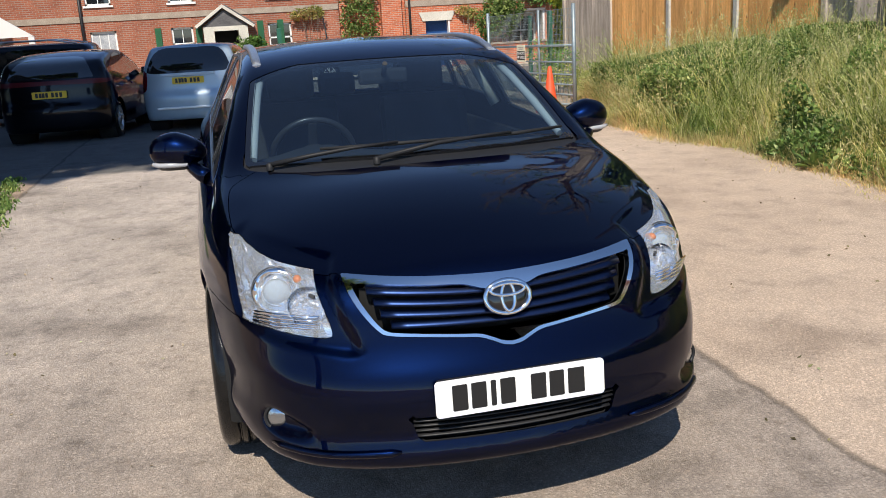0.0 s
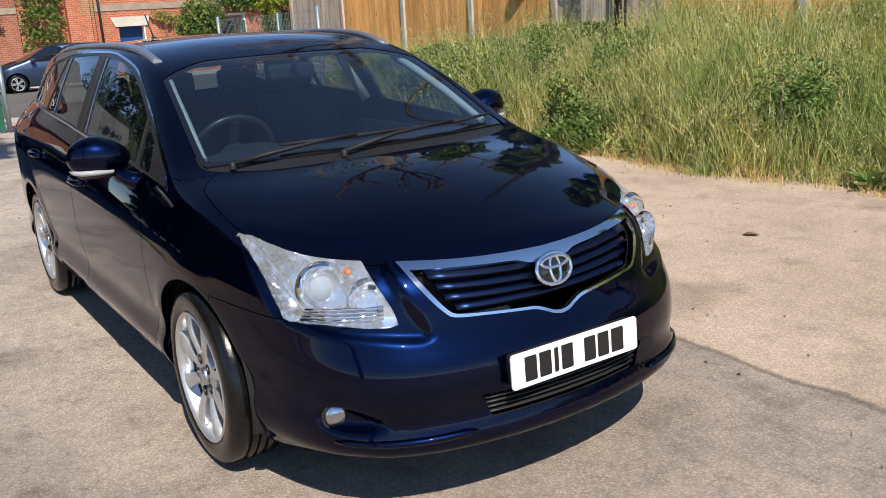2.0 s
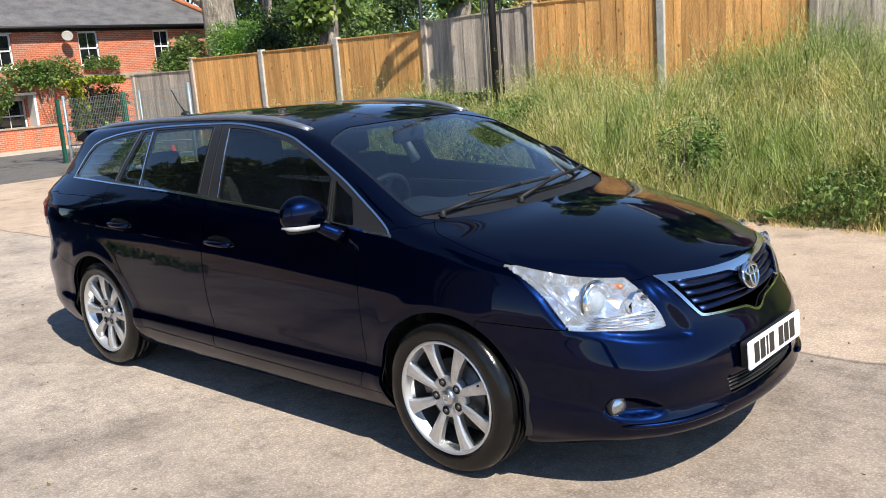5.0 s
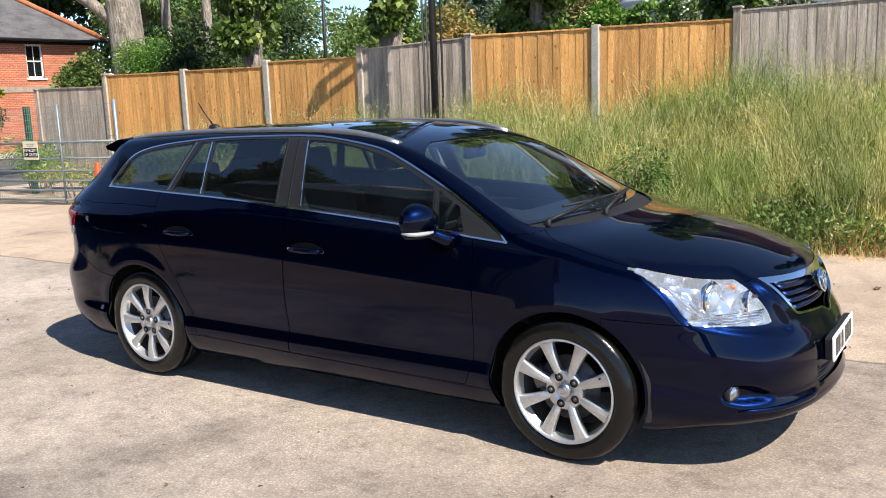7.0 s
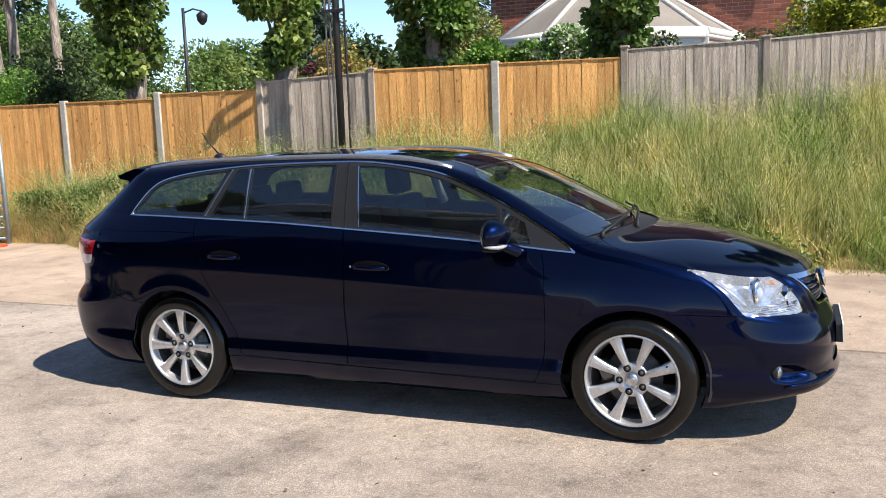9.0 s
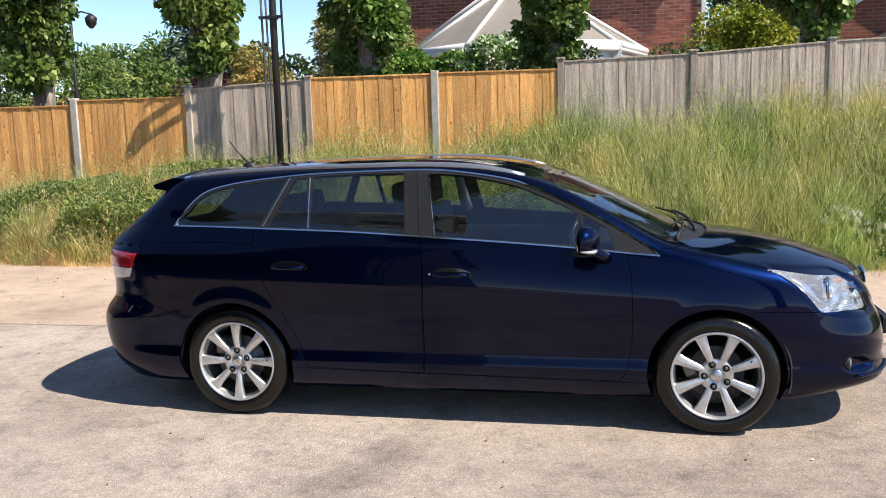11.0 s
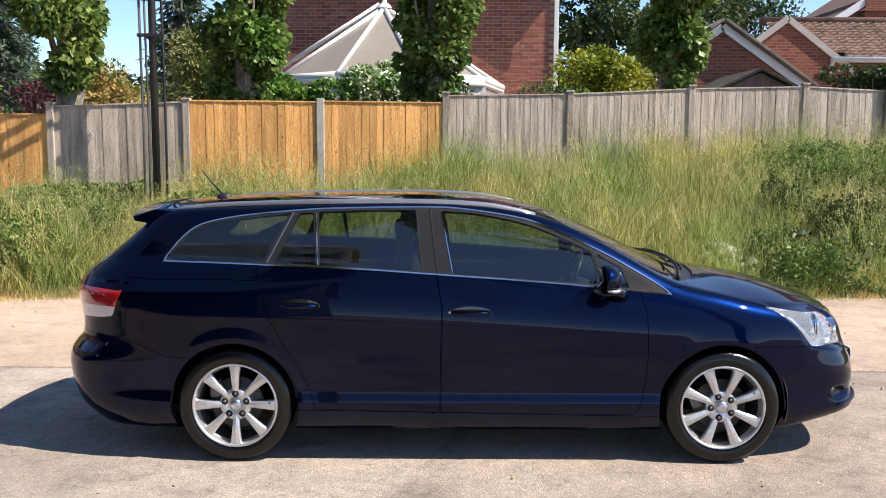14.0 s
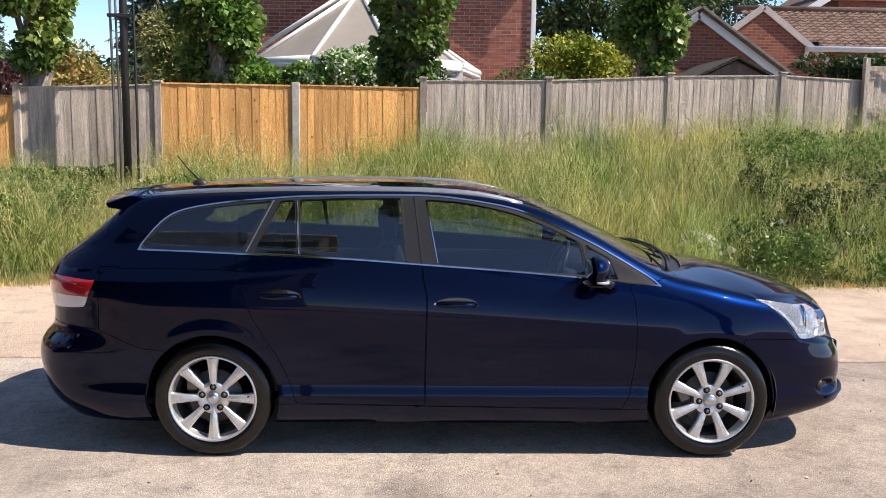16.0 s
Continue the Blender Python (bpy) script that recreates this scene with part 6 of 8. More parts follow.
# dock plants: broad leaves flat at the foot of the bank
for x, y in ((0.55, 4.62), (-2.4, 4.45), (2.3, 4.85), (-5.4, 4.75)):
    dk = thing("dock_plant", "low dock plant with broad green leaves by the bank", "weed", "dock plants")
    bm = bmesh.new()
    for k in range(11):
        a = k * 0.57 + x
        L = random.uniform(0.14, 0.26)
        q = pose(x, y, 0.02, 0, -random.uniform(12, 50), math.degrees(a))
        pts = [(0, 0, 0), (L * 0.35, -0.035, 0.012), (L * 0.75, -0.03, 0.008), (L, 0, -0.02), (L * 0.75, 0.03, 0.008), (L * 0.35, 0.035, 0.012)]
        v = [bm.verts.new(q @ Vector(p)) for p in pts]
        bm.faces.new((v[0], v[1], v[2], v[3])), bm.faces.new((v[0], v[3], v[4], v[5]))
    part("leaves", bm, WEED, dk)
# weeds in the joint beside the yard
for k in range(16):
    x = -3.2 - k * 0.21 + random.uniform(-0.1, 0.1)
    y = -2.72 - 0.07 * k * 0.4 + random.uniform(-0.05, 0.05)
    p = np.array([[x, y, 0.03]]) + rng.normal(size=(70, 3)) * np.array([0.07, 0.05, 0.025])
    ob = leaf_cloud("joint_weed", p, WEED, None, 0.045, np.tile(np.array([[0, 0, 1.0]]), (70, 1)), droop=0.0)
    tagged(ob, "small green weeds growing in a concrete joint", "weed", "joint weeds")

# loose grit, twigs and dead leaves on the concrete
bits = np.stack([rng.uniform(-6, 6, 900), rng.uniform(-5.2, 4.6, 900), np.full(900, 0.006)], 1)
bits = bits[(np.abs(bits[:, 1]) > 1.05) | (np.abs(bits[:, 0]) > 2.4)]
ob = leaf_cloud("yard_litter", bits, leafy("litter", [(0.0, (0.10, 0.07, 0.04)), (0.5, (0.30, 0.24, 0.16)), (1.0, (0.55, 0.48, 0.40))], 0.9, 0.0), None, 0.022, np.tile(np.array([[0.6, 0.6, 0.0]]), (len(bits), 1)), droop=0.0, slim=0.6)
tagged(ob, "scattered grit and dead leaves on pale concrete", "litter", kind="stuff")
for x, y in ((2.1, 3.15), (0.7, 2.9), (3.2, -2.2)):
    p = thing("dead_leaf", "curled brown dead leaf lying on the concrete", "leaf", "dead leaves")
    bm = bmesh.new()
    q = pose(x, y, 0.004, 0, 0, 40 * x)
    v = [bm.verts.new(q @ Vector(w)) for w in ((0, 0, 0), (0.03, -0.024, 0.012), (0.08, -0.02, 0.014), (0.11, 0, 0.002), (0.08, 0.022, 0.012), (0.03, 0.024, 0.016), (0.055, 0, 0.002))]
    for a, b in ((0, 1), (1, 2), (2, 3), (3, 4), (4, 5), (5, 0)):
        bm.faces.new((v[a], v[b], v[6]))
    part("blade", bm, flat("dead_leaf_brown", (0.12, 0.07, 0.035), 0.8), p)

# ---- the fence: posts and feather-edged panels ----
NEW_WOOD = noisy("new_fence_wood", (0.60, 0.285, 0.080), (0.90, 0.490, 0.175), 3.0, 0.8, 40, 1.0, 0.010, stretch=(7, 7, 0.55), vary=0.22, coords="world", knots=(0.30, 0.20, 0.13))
OLD_WOOD = noisy("grey_fence_wood", (0.29, 0.240, 0.200), (0.62, 0.530, 0.445), 3.2, 0.9, 45, 1.0, 0.010, stretch=(6, 6, 0.45), vary=0.20, coords="world")
CONCRETE_POST = noisy("concrete_post", (0.42, 0.40, 0.36), (0.56, 0.54, 0.49), 8, 0.9, 90, 0.5, 0.004)
POSTS = [(-13.2, 6.38, 1.90, "w"), (-11.33, 6.55, 2.13, "w"), (-9.46, 6.75, 2.14, "c"), (-7.59, 6.86, 2.21, "c"), (-5.72, 6.98, 2.34, "w"), (-3.86, 7.15, 2.42, "w"), (-1.98, 7.36, 2.43, "c"), (-0.17, 7.66, 2.555, "w"), (1.70, 7.90, 2.60, "w"), (3.61, 8.22, 2.71, "w"), (5.48, 8.52, 2.77, "w"), (7.0, 8.78, 2.72, "w")]
STYLES = ["old", "new", "new", "new", "old", "new", "new", "old", "old", "old", "old"]
board_w, gap_w = 0.118, 0.106


def board_mesh(h, flip):
    """A feather-edged board: thick on one side, thin on the other."""
    bm = bmesh.new()
    w = board_w
    pr = ((0, 0.004), (0, -0.0095), (w, -0.0060), (w, 0.004)) if not flip else ((0, 0.004), (0, -0.0060), (w, -0.0095), (w, 0.004))
    lo = [bm.verts.new((x, y, 0)) for x, y in pr]
    hi = [bm.verts.new((x, y, h)) for x, y in pr]
    bm.faces.new(lo), bm.faces.new(hi[::-1])
    for k in range(4):
        bm.faces.new((lo[k], lo[(k + 1) % 4], hi[(k + 1) % 4], hi[k]))
    bmesh.ops.recalc_face_normals(bm, faces=bm.faces)
    me = bpy.data.meshes.new("board")
    bm.to_mesh(me)
    bm.free()
    return me


boards = {}
for style, mat in (("new", NEW_WOOD), ("old", OLD_WOOD)):
    me = board_mesh(1.80, False)
    me.materials.append(mat)
    boards[style] = me
timber_fence = thing("timber_fence", "timber garden fence of new orange and old grey panels", "fence")
for k, (a, b) in enumerate(zip(POSTS, POSTS[1:])):
    style = STYLES[k]
    mat = NEW_WOOD if style == "new" else OLD_WOOD
    A, B = Vector((a[0], a[1], a[2] - 0.07)), Vector((b[0], b[1], b[2] - 0.07))
    if k == 0:
        A.z, B.z = A.z + 0.06, B.z - 0.18
    if style == "new":
        A.z = B.z = min(A.z, B.z) + 0.02
    d = B - A
    L = math.hypot(d.x, d.y)
    yaw = math.degrees(math.atan2(d.y, d.x))
    slope = d.z / L
    label = "new orange-brown feather-edge timber fence panel" if style == "new" else "old weathered grey feather-edge timber fence panel"
    pn = new("fence_panel")
    pn.parent, pn["label"] = timber_fence, label
    pn.matrix_basis = pose(A.x, A.y, A.z, 0, 0, yaw)
    n = int((L - 0.10) / gap_w)
    step_w = (L - 0.10) / n
    for i in range(n):
        ob = new("board", boards[style])
        ob.parent = pn
        x = 0.05 + i * step_w
        ob.matrix_basis = pose(x, -0.012 + 0.001 * math.sin(i * 2.1 + k), slope * x - 1.80 + random.uniform(-0.004, 0.004), random.uniform(-0.08, 0.08), random.uniform(-0.2, 0.2), random.uniform(-0.15, 0.5))
    for z in (-0.25, -0.95, -1.6):
        part("rail", box((0.04, 0.006, z - 0.035), (L - 0.04, 0.045, z + 0.035)), mat, pn)
    cap = bmesh.new()
    add_box(cap, (0.04, -0.035, 0.0), (L - 0.04, 0.05, 0.022), 0.003)
    for v in cap.verts:
        v.co.z += slope * v.co.x
    part("capping", cap, mat, pn)
for x, y, z, sort in POSTS:
    if sort == "c":
        part("fence_post", box((x - 0.055, y - 0.055, z - 2.1), (x + 0.055, y + 0.05, z - 0.0), 0.012), CONCRETE_POST, timber_fence, "pale concrete fence post")
    else:
        p = part("fence_post", box((x - 0.048, y - 0.055, z - 2.1), (x + 0.048, y + 0.05, z - 0.03), 0.006), OLD_WOOD, timber_fence, "weathered grey timber post with a cap")
        part("cap", box((x - 0.062, y - 0.068, z - 0.03), (x + 0.062, y + 0.062, z), 0.010), OLD_WOOD, p)
# taller post and boarded gate at the end of the run
p = thing("timber_gate_post", "tall weathered timber gate post", "post")
part("shaft", box((6.84, 8.63, 0.6), (6.92, 8.73, 3.02), 0.008), OLD_WOOD, p)
p = thing("side_gate", "weathered boarded garden gate with rails", "gate")
for i in range(9):
    ob = new("board", boards["old"])
    ob.parent = p
    ob.matrix_basis = pose(6.94 + i * 0.128, 8.75 + i * 0.02, 1.05)
for z in (1.4, 2.2, 2.86):
    part("rail", box((6.92, 8.70, z - 0.04), (8.17, 8.735, z + 0.04), 0.004, None), OLD_WOOD, p)

# ---- the utility pole with its conduits ----
POLE_DARK = noisy("tarred_pole", (0.010, 0.010, 0.012), (0.030, 0.030, 0.034), 6, 0.6, 60, 0.4, 0.004, stretch=(1, 1, 0.2))
CONDUIT = noisy("grey_conduit", (0.050, 0.050, 0.056), (0.17, 0.17, 0.175), 5, 0.5, 60, 0.3, 0.002, stretch=(1, 1, 0.2))
pole = thing("utility_pole", "dark utility pole with grey cable conduits in front of the fence", "pole")
px, py = -4.14, 6.62
part("mast", tube([(px, py, 0.45), (px, py, 4.0), (px, py, 8.5)], [0.053, 0.050, 0.047], 14), POLE_DARK, pole)
for dx, dy, r, m in ((-0.165, -0.02, 0.017, CONDUIT), (-0.090, -0.03, 0.015, CONDUIT), (0.135, -0.01, 0.017, POLE_DARK)):
    part("conduit", tube([(px + dx, py + dy, 0.45), (px + dx + 0.012, py + dy, 2.0), (px + dx - 0.008, py + dy, 4.2), (px + dx, py + dy, 7.4)], r, 10), m, pole)
for z in (3.22, 4.9):
    part("bracket", box((px - 0.19, py - 0.075, z - 0.022), (px + 0.17, py - 0.04, z + 0.022), 0.004), POLE_DARK, pole)
    part("clamp", lathe([(0.07, -0.03), (0.075, 0.0), (0.07, 0.03)], 20, pose(px, py, z)), POLE_DARK, pole)
# cross arms and a fuse box above, whose shade falls on the fence
for z, ln in ((3.70, 0.70), (3.96, 0.74), (4.22, 0.62)):
    part("cross_arm", box((-ln, -0.022, -0.022), (0.12, 0.022, 0.022), 0.005, pose(px, py, z, 0, 0, 20)), POLE_DARK, pole)
part("fuse_box", box((-0.80, -0.05, 3.66), (-0.66, 0.05, 3.86), 0.02, pose(px, py, 0, 0, 0, 20)), POLE_DARK, pole)

# ---- field gate, mesh, sign, cone ----
GALV = noisy("galvanised", (0.20, 0.25, 0.28), (0.32, 0.38, 0.41), 6, 0.5, 90, 0.3, 0.002, metal=0.5)
gate = thing("field_gate", "galvanised steel field gate with wire mesh, closed", "gate")
gx0, gy0, gx1, gy1 = -8.82, 4.75, -12.4, 4.45
dv = Vector((gx1 - gx0, gy1 - gy0, 0))


def gp(s, z):
    q = Vector((gx0, gy0, 0)) + dv * s
    return (q.x, q.y, z + ground_z(q.x))


part("gate_post", tube([gp(0, -0.1), gp(0, 1.66)], 0.032, 12), GALV, gate)
part("gate_post", tube([gp(0.36, 0.02), gp(0.36, 1.62)], 0.022, 12), GALV, gate)
part("gate_post", tube([gp(1.0, -0.1), gp(1.0, 1.66)], 0.032, 12), GALV, gate)
for z in (0.08, 0.24, 0.40, 0.56, 0.76, 1.02):
    part("gate_bar", tube([gp(0.0, z), gp(1.0, z)], 0.021 if z in (0.08, 1.02) else 0.015, 8), GALV, gate)
WIRE = flat("mesh_wire", (0.28, 0.33, 0.34), 0.5, 0.6)
bm = bmesh.new()
for i in range(72):
    add_tube(bm, [gp(i / 71, 0.10), gp(i / 71, 1.60)], 0.0028, 4, False)
for j in range(16):
    add_tube(bm, [gp(0, 0.12 + j * 0.098), gp(1, 0.12 + j * 0.098)], 0.0028, 4, False)
part("wire_mesh", bm, WIRE, gate)
TEAL = noisy("teal_paint", (0.010, 0.085, 0.050), (0.02, 0.13, 0.08), 5, 0.5, 80, 0.2, 0.001)
for x, y, h in ((-12.0, 0.42, 1.6), (-12.93, 5.92, 1.65), (-20.2, 8.07, 1.72)):
    p = thing("teal_post", "dark green steel fence post", "post", "green posts")
    part("shaft", box((x - 0.06, y - 0.04, ground_z(x)), (x + 0.06, y + 0.04, ground_z(x) + h), 0.008), TEAL, p)
leaf_gate = thing("open_gate", "galvanised steel gate leaf standing open beside a green post", "gate")


def lg(s, z):
    return (-11.94 - 1.7 * s, 0.52 - 0.62 * s, z + ground_z(-12))


for s in (0.0, 1.0):
    part("gate_post", tube([lg(s, 0.02), lg(s, 1.24)], 0.04, 12), GALV, leaf_gate)
for z in (0.15, 0.45, 0.8, 1.2):
    part("gate_bar", tube([lg(0, z), lg(1, z)], 0.022, 8), GALV, leaf_gate)
bm = bmesh.new()
for i in range(24):
    add_tube(bm, [lg(i / 23, 0.12), lg(i / 23, 1.0)], 0.0028, 4, False)
part("wire_mesh", bm, WIRE, leaf_gate)


def text_mesh(body, size, mat, m, name, parent, align="CENTER"):
    cu = bpy.data.curves.new(name, "FONT")
    cu.body, cu.size, cu.align_x, cu.align_y, cu.extrude = body, size, align, "CENTER", 0.001
    ob = bpy.data.objects.new(name, cu)
    scene.collection.objects.link(ob)
    me = bpy.data.meshes.new_from_object(ob.evaluated_get(bpy.context.evaluated_depsgraph_get()))
    bpy.data.objects.remove(ob)
    me.transform(m)
    me.materials.clear()
    me.materials.append(mat)
    o = new(name, me)
    o.parent = parent
    return o


sgn = thing("gate_sign", "cream plastic sign with white words on a black panel", "sign")
sx, sy, sz = gp(0.553, 0.90)
sm = pose(sx, sy - 0.03, sz, 90, 0, math.degrees(math.atan2(dv.y, dv.x)) + 180)
part("board", prism(rounded(0.36, 0.30, 0.012), 0.006, sm), flat("sign_cream", (0.80, 0.77, 0.60), 0.5), sgn)
part("black_panel", prism(rounded(0.33, 0.155, 0.004), 0.0015, sm @ pose(0, -0.035, 0.006)), PLATE_BLACK, sgn)
for z, w in ((0.105, 0.20), (0.075, 0.16)):
    part("word_bar", box((-w / 2, z - 0.009, 0.006), (w / 2, z + 0.009, 0.0075), 0, sm), flat("sign_grey", (0.45, 0.43, 0.36), 0.6), sgn)
text_mesh("IN FRONT", 0.070, PLATE_WHITE, sm @ pose(0, 0.0, 0.009), "words", sgn)
text_mesh("OF GATES", 0.070, PLATE_WHITE, sm @ pose(0, -0.070, 0.009), "words", sgn)
cone = thing("traffic_cone", "orange-red plastic traffic cone standing by the gate", "cone")
ORANGE = noisy("cone_orange", (0.72, 0.075, 0.025), (0.85, 0.11, 0.035), 6, 0.5, 60, 0.2, 0.001)
part("body", lathe([(0.135, 0.03), (0.125, 0.05), (0.03, 0.70), (0.022, 0.72), (0.018, 0.71)], 28, pose(-8.78, 4.32, 0.0)), ORANGE, cone)
part("base", box((-8.97, 4.13, 0.0), (-8.59, 4.51, 0.035), 0.012), ORANGE, cone)
# ---- houses ----
def brick_material(name, a, b, mortar, row=0.075, wide=0.225, joint=0.010, axis="y", vary=0.5):
    """Brickwork in courses; axis: the horizontal axis that runs along the wall."""
    m, n, l, s = material(name)
    geo = n.new("ShaderNodeNewGeometry").outputs["Position"]
    sep = n.new("ShaderNodeSeparateXYZ")
    l.new(geo, sep.inputs["Vector"])
    com = n.new("ShaderNodeCombineXYZ")
    l.new(sep.outputs["Y" if axis == "y" else "X"], com.inputs[0])
    l.new(sep.outputs["Z"], com.inputs[1])
    bt = n.new("ShaderNodeTexBrick")
    bt.inputs["Scale"].default_value = 1.0
    bt.inputs["Brick Width"].default_value, bt.inputs["Row Height"].default_value, bt.inputs["Mortar Size"].default_value = wide, row, joint
    bt.inputs["Mortar Smooth"].default_value = 0.2
    bt.inputs["Bias"].default_value = -0.1
    bt.inputs["Color1"].default_value, bt.inputs["Color2"].default_value, bt.inputs["Mortar"].default_value = (*a, 1), (*b, 1), (*mortar, 1)
    l.new(com.outputs[0], bt.inputs["Vector"])
    big = tex(n, l, 0.9, 5, 0.6, coords=geo)
    fine = tex(n, l, 60, 3, 0.6, coords=geo)
    col = mix(n, l, vary, bt.outputs["Color"], ramp(n, l, big.outputs["Fac"], [(0.3, (0.70, 0.68, 0.68)), (0.7, (1.25, 1.2, 1.15))]), "MULTIPLY")
    col = mix(n, l, 0.5, col, ramp(n, l, fine.outputs["Fac"], [(0.3, (0.7, 0.7, 0.7)), (0.7, (1.3, 1.3, 1.3))]), "MULTIPLY")
    l.new(col, s.inputs["Base Color"])
    s.inputs["Roughness"].default_value, s.inputs["Specular IOR Level"].default_value = 0.9, 0.2
    inv = n.new("ShaderNodeMath")
    inv.operation = "SUBTRACT"
    inv.inputs[0].default_value = 1.0
    l.new(bt.outputs["Fac"], inv.inputs[1])
    bump(n, l, s, inv.outputs[0], 0.6, 0.008)
    return m


BRICK_Y = brick_material("orange_brick", (0.58, 0.165, 0.078), (0.42, 0.108, 0.054), (0.48, 0.35, 0.27))
BRICK_A = brick_material("faded_brick", (0.37, 0.122, 0.070), (0.27, 0.082, 0.050), (0.33, 0.26, 0.21))
BRICK_X = brick_material("red_brick", (0.275, 0.088, 0.052), (0.165, 0.050, 0.034), (0.215, 0.145, 0.115), axis="x", joint=0.012)
BRICK_XY = brick_material("side_brick", (0.275, 0.088, 0.052), (0.165, 0.050, 0.034), (0.215, 0.145, 0.115), axis="y", joint=0.012)
SLATE = noisy("slate_roof", (0.075, 0.072, 0.075), (0.15, 0.145, 0.145), 1.5, 0.7, 14, 0.4, 0.02, stretch=(1, 1, 3))
TILE_RED = noisy("ridge_tile", (0.40, 0.13, 0.06), (0.55, 0.20, 0.09), 4, 0.85, 40, 0.4, 0.01)
UPVC = flat("white_paint", (0.78, 0.78, 0.76), 0.45)
CREAM = noisy("cream_render", (0.55, 0.52, 0.45), (0.68, 0.65, 0.57), 2, 0.9, 60, 0.3, 0.004)
BAND = noisy("band_stone", (0.30, 0.24, 0.19), (0.42, 0.35, 0.28), 3, 0.9, 30, 0.4, 0.006)
PANE = flat("house_pane", (0.012, 0.014, 0.016), 0.05, coat=1.0)
NET_PANE = noisy("net_curtain_pane", (0.34, 0.36, 0.39), (0.55, 0.56, 0.58), 3.0, 0.25, 40, 0.05, 0.001)
STONE = noisy("paving", (0.40, 0.35, 0.28), (0.52, 0.46, 0.37), 2, 0.9, 50, 0.4, 0.005)


def wall_with_holes(bm, x, y0, y1, z0, z1, holes, thick=0.3):
    """A wall in the plane x, running along y, with real openings; thick towards -x."""
    ysl = sorted({y0, y1, *[h[0] for h in holes], *[h[1] for h in holes]})
    zsl = sorted({z0, z1, *[h[2] for h in holes], *[h[3] for h in holes]})
    for a, b in zip(ysl, ysl[1:]):
        for c, d in zip(zsl, zsl[1:]):
            my, mz = (a + b) / 2, (c + d) / 2
            if any(h[0] < my < h[1] and h[2] < mz < h[3] for h in holes):
                continue
            add_box(bm, (x - thick, a, c), (x, b, d))
    bmesh.ops.remove_doubles(bm, verts=bm.verts, dist=1e-4)


def sash(parent, x, y0, y1, z0, z1, bars=(1, 1), mat=None, head=True, net=False):
    """A sash window set back in its opening: frame, meeting rail, bars, sill, panes."""
    mat = mat or UPVC
    w = new("window")
    w.parent = parent
    f = 0.07
    for lo, hi in (((y0, z0), (y0 + f, z1)), ((y1 - f, z0), (y1, z1)), ((y0, z0), (y1, z0 + f)), ((y0, z1 - f), (y1, z1)), ((y0, (z0 + z1) / 2 - 0.03), (y1, (z0 + z1) / 2 + 0.03))):
        part("frame", box((x - 0.13, lo[0], lo[1]), (x - 0.07, hi[0], hi[1])), mat, w)
    for k in range(bars[0]):
        y = y0 + (y1 - y0) * (k + 1) / (bars[0] + 1)
        part("glazing_bar", box((x - 0.12, y - 0.014, z0 + f), (x - 0.085, y + 0.014, z1 - f)), mat, w)
    part("pane", box((x - 0.115, y0 + f, z0 + f), (x - 0.108, y1 - f, z1 - f)), NET_PANE if net else PANE, w)
    part("sill", box((x - 0.10, y0 - 0.08, z0 - 0.08), (x + 0.06, y1 + 0.08, z0), 0.008), UPVC, w)
    if head:
        part("lintel", box((x - 0.05, y0 - 0.06, z1), (x + 0.012, y1 + 0.06, z1 + 0.16)), CREAM, w)


HX, GZ = -33.0, ground_z(-33)


def terrace(name, label, y0, y1, holes, extra, eave=4.45, brick=None):
    h = thing(name, label, "house")
    bm = bmesh.new()
    wall_with_holes(bm, HX, y0, y1, GZ - 0.1, eave, holes)
    part("wall", bm, brick or BRICK_Y, h)
    bm = bmesh.new()
    add_box(bm, (HX - 7.0, y0, GZ - 0.1), (HX - 6.7, y1, eave))
    add_box(bm, (HX - 6.7, y0, GZ - 0.1), (HX - 0.3, y0 + 0.3, eave))
    add_box(bm, (HX - 6.7, y1 - 0.3, GZ - 0.1), (HX - 0.3, y1, eave))
    part("back_wall", bm, BRICK_XY, h)
    part("room_dark", box((HX - 0.9, y0 + 0.3, GZ), (HX - 0.8, y1 - 0.3, eave - 0.1)), DARK, h)
    return h


holes_b = [(8.02, 9.02, GZ, 1.50), (8.62, 9.52, 2.78, 4.02), (11.82, 12.74, 2.78, 4.10), (15.52, 16.42, 2.75, 4.14), (19.05, 19.85, 2.72, 4.14), (11.6, 12.9, 0.25, 1.55)]
hb = terrace("terrace_house", "orange brick terrace house with white sash windows and a blue door", 7.2, 22.4, holes_b, None)
for a, b, c, d in holes_b[1:]:
    sash(hb, HX, a, b, c, d)
# roof with a hip at the end
bm = bmesh.new()
ev, rz = 4.45, 7.2
v = [bm.verts.new(q) for q in ((HX + 0.35, 6.9, ev - 0.12), (HX + 0.35, 22.9, ev - 0.12), (HX - 3.5, 18.9, rz), (HX - 3.5, 6.9, rz), (HX - 7.4, 22.9, ev - 0.12), (HX - 7.4, 6.9, ev - 0.12))]
bm.faces.new((v[0], v[1], v[2], v[3])), bm.faces.new((v[1], v[4], v[2])), bm.faces.new((v[3], v[2], v[4], v[5])), bm.faces.new((v[0], v[3], v[5])), bm.faces.new((v[0], v[5], v[4], v[1]))
part("roof", bm, SLATE, hb, "dark slate roof")
part("ridge", tube([(HX + 0.35, 22.9, ev - 0.05), (HX - 3.5, 18.9, rz + 0.05), (HX - 3.5, 6.9, rz + 0.05)], 0.13, 8), TILE_RED, hb, "red clay ridge tiles")
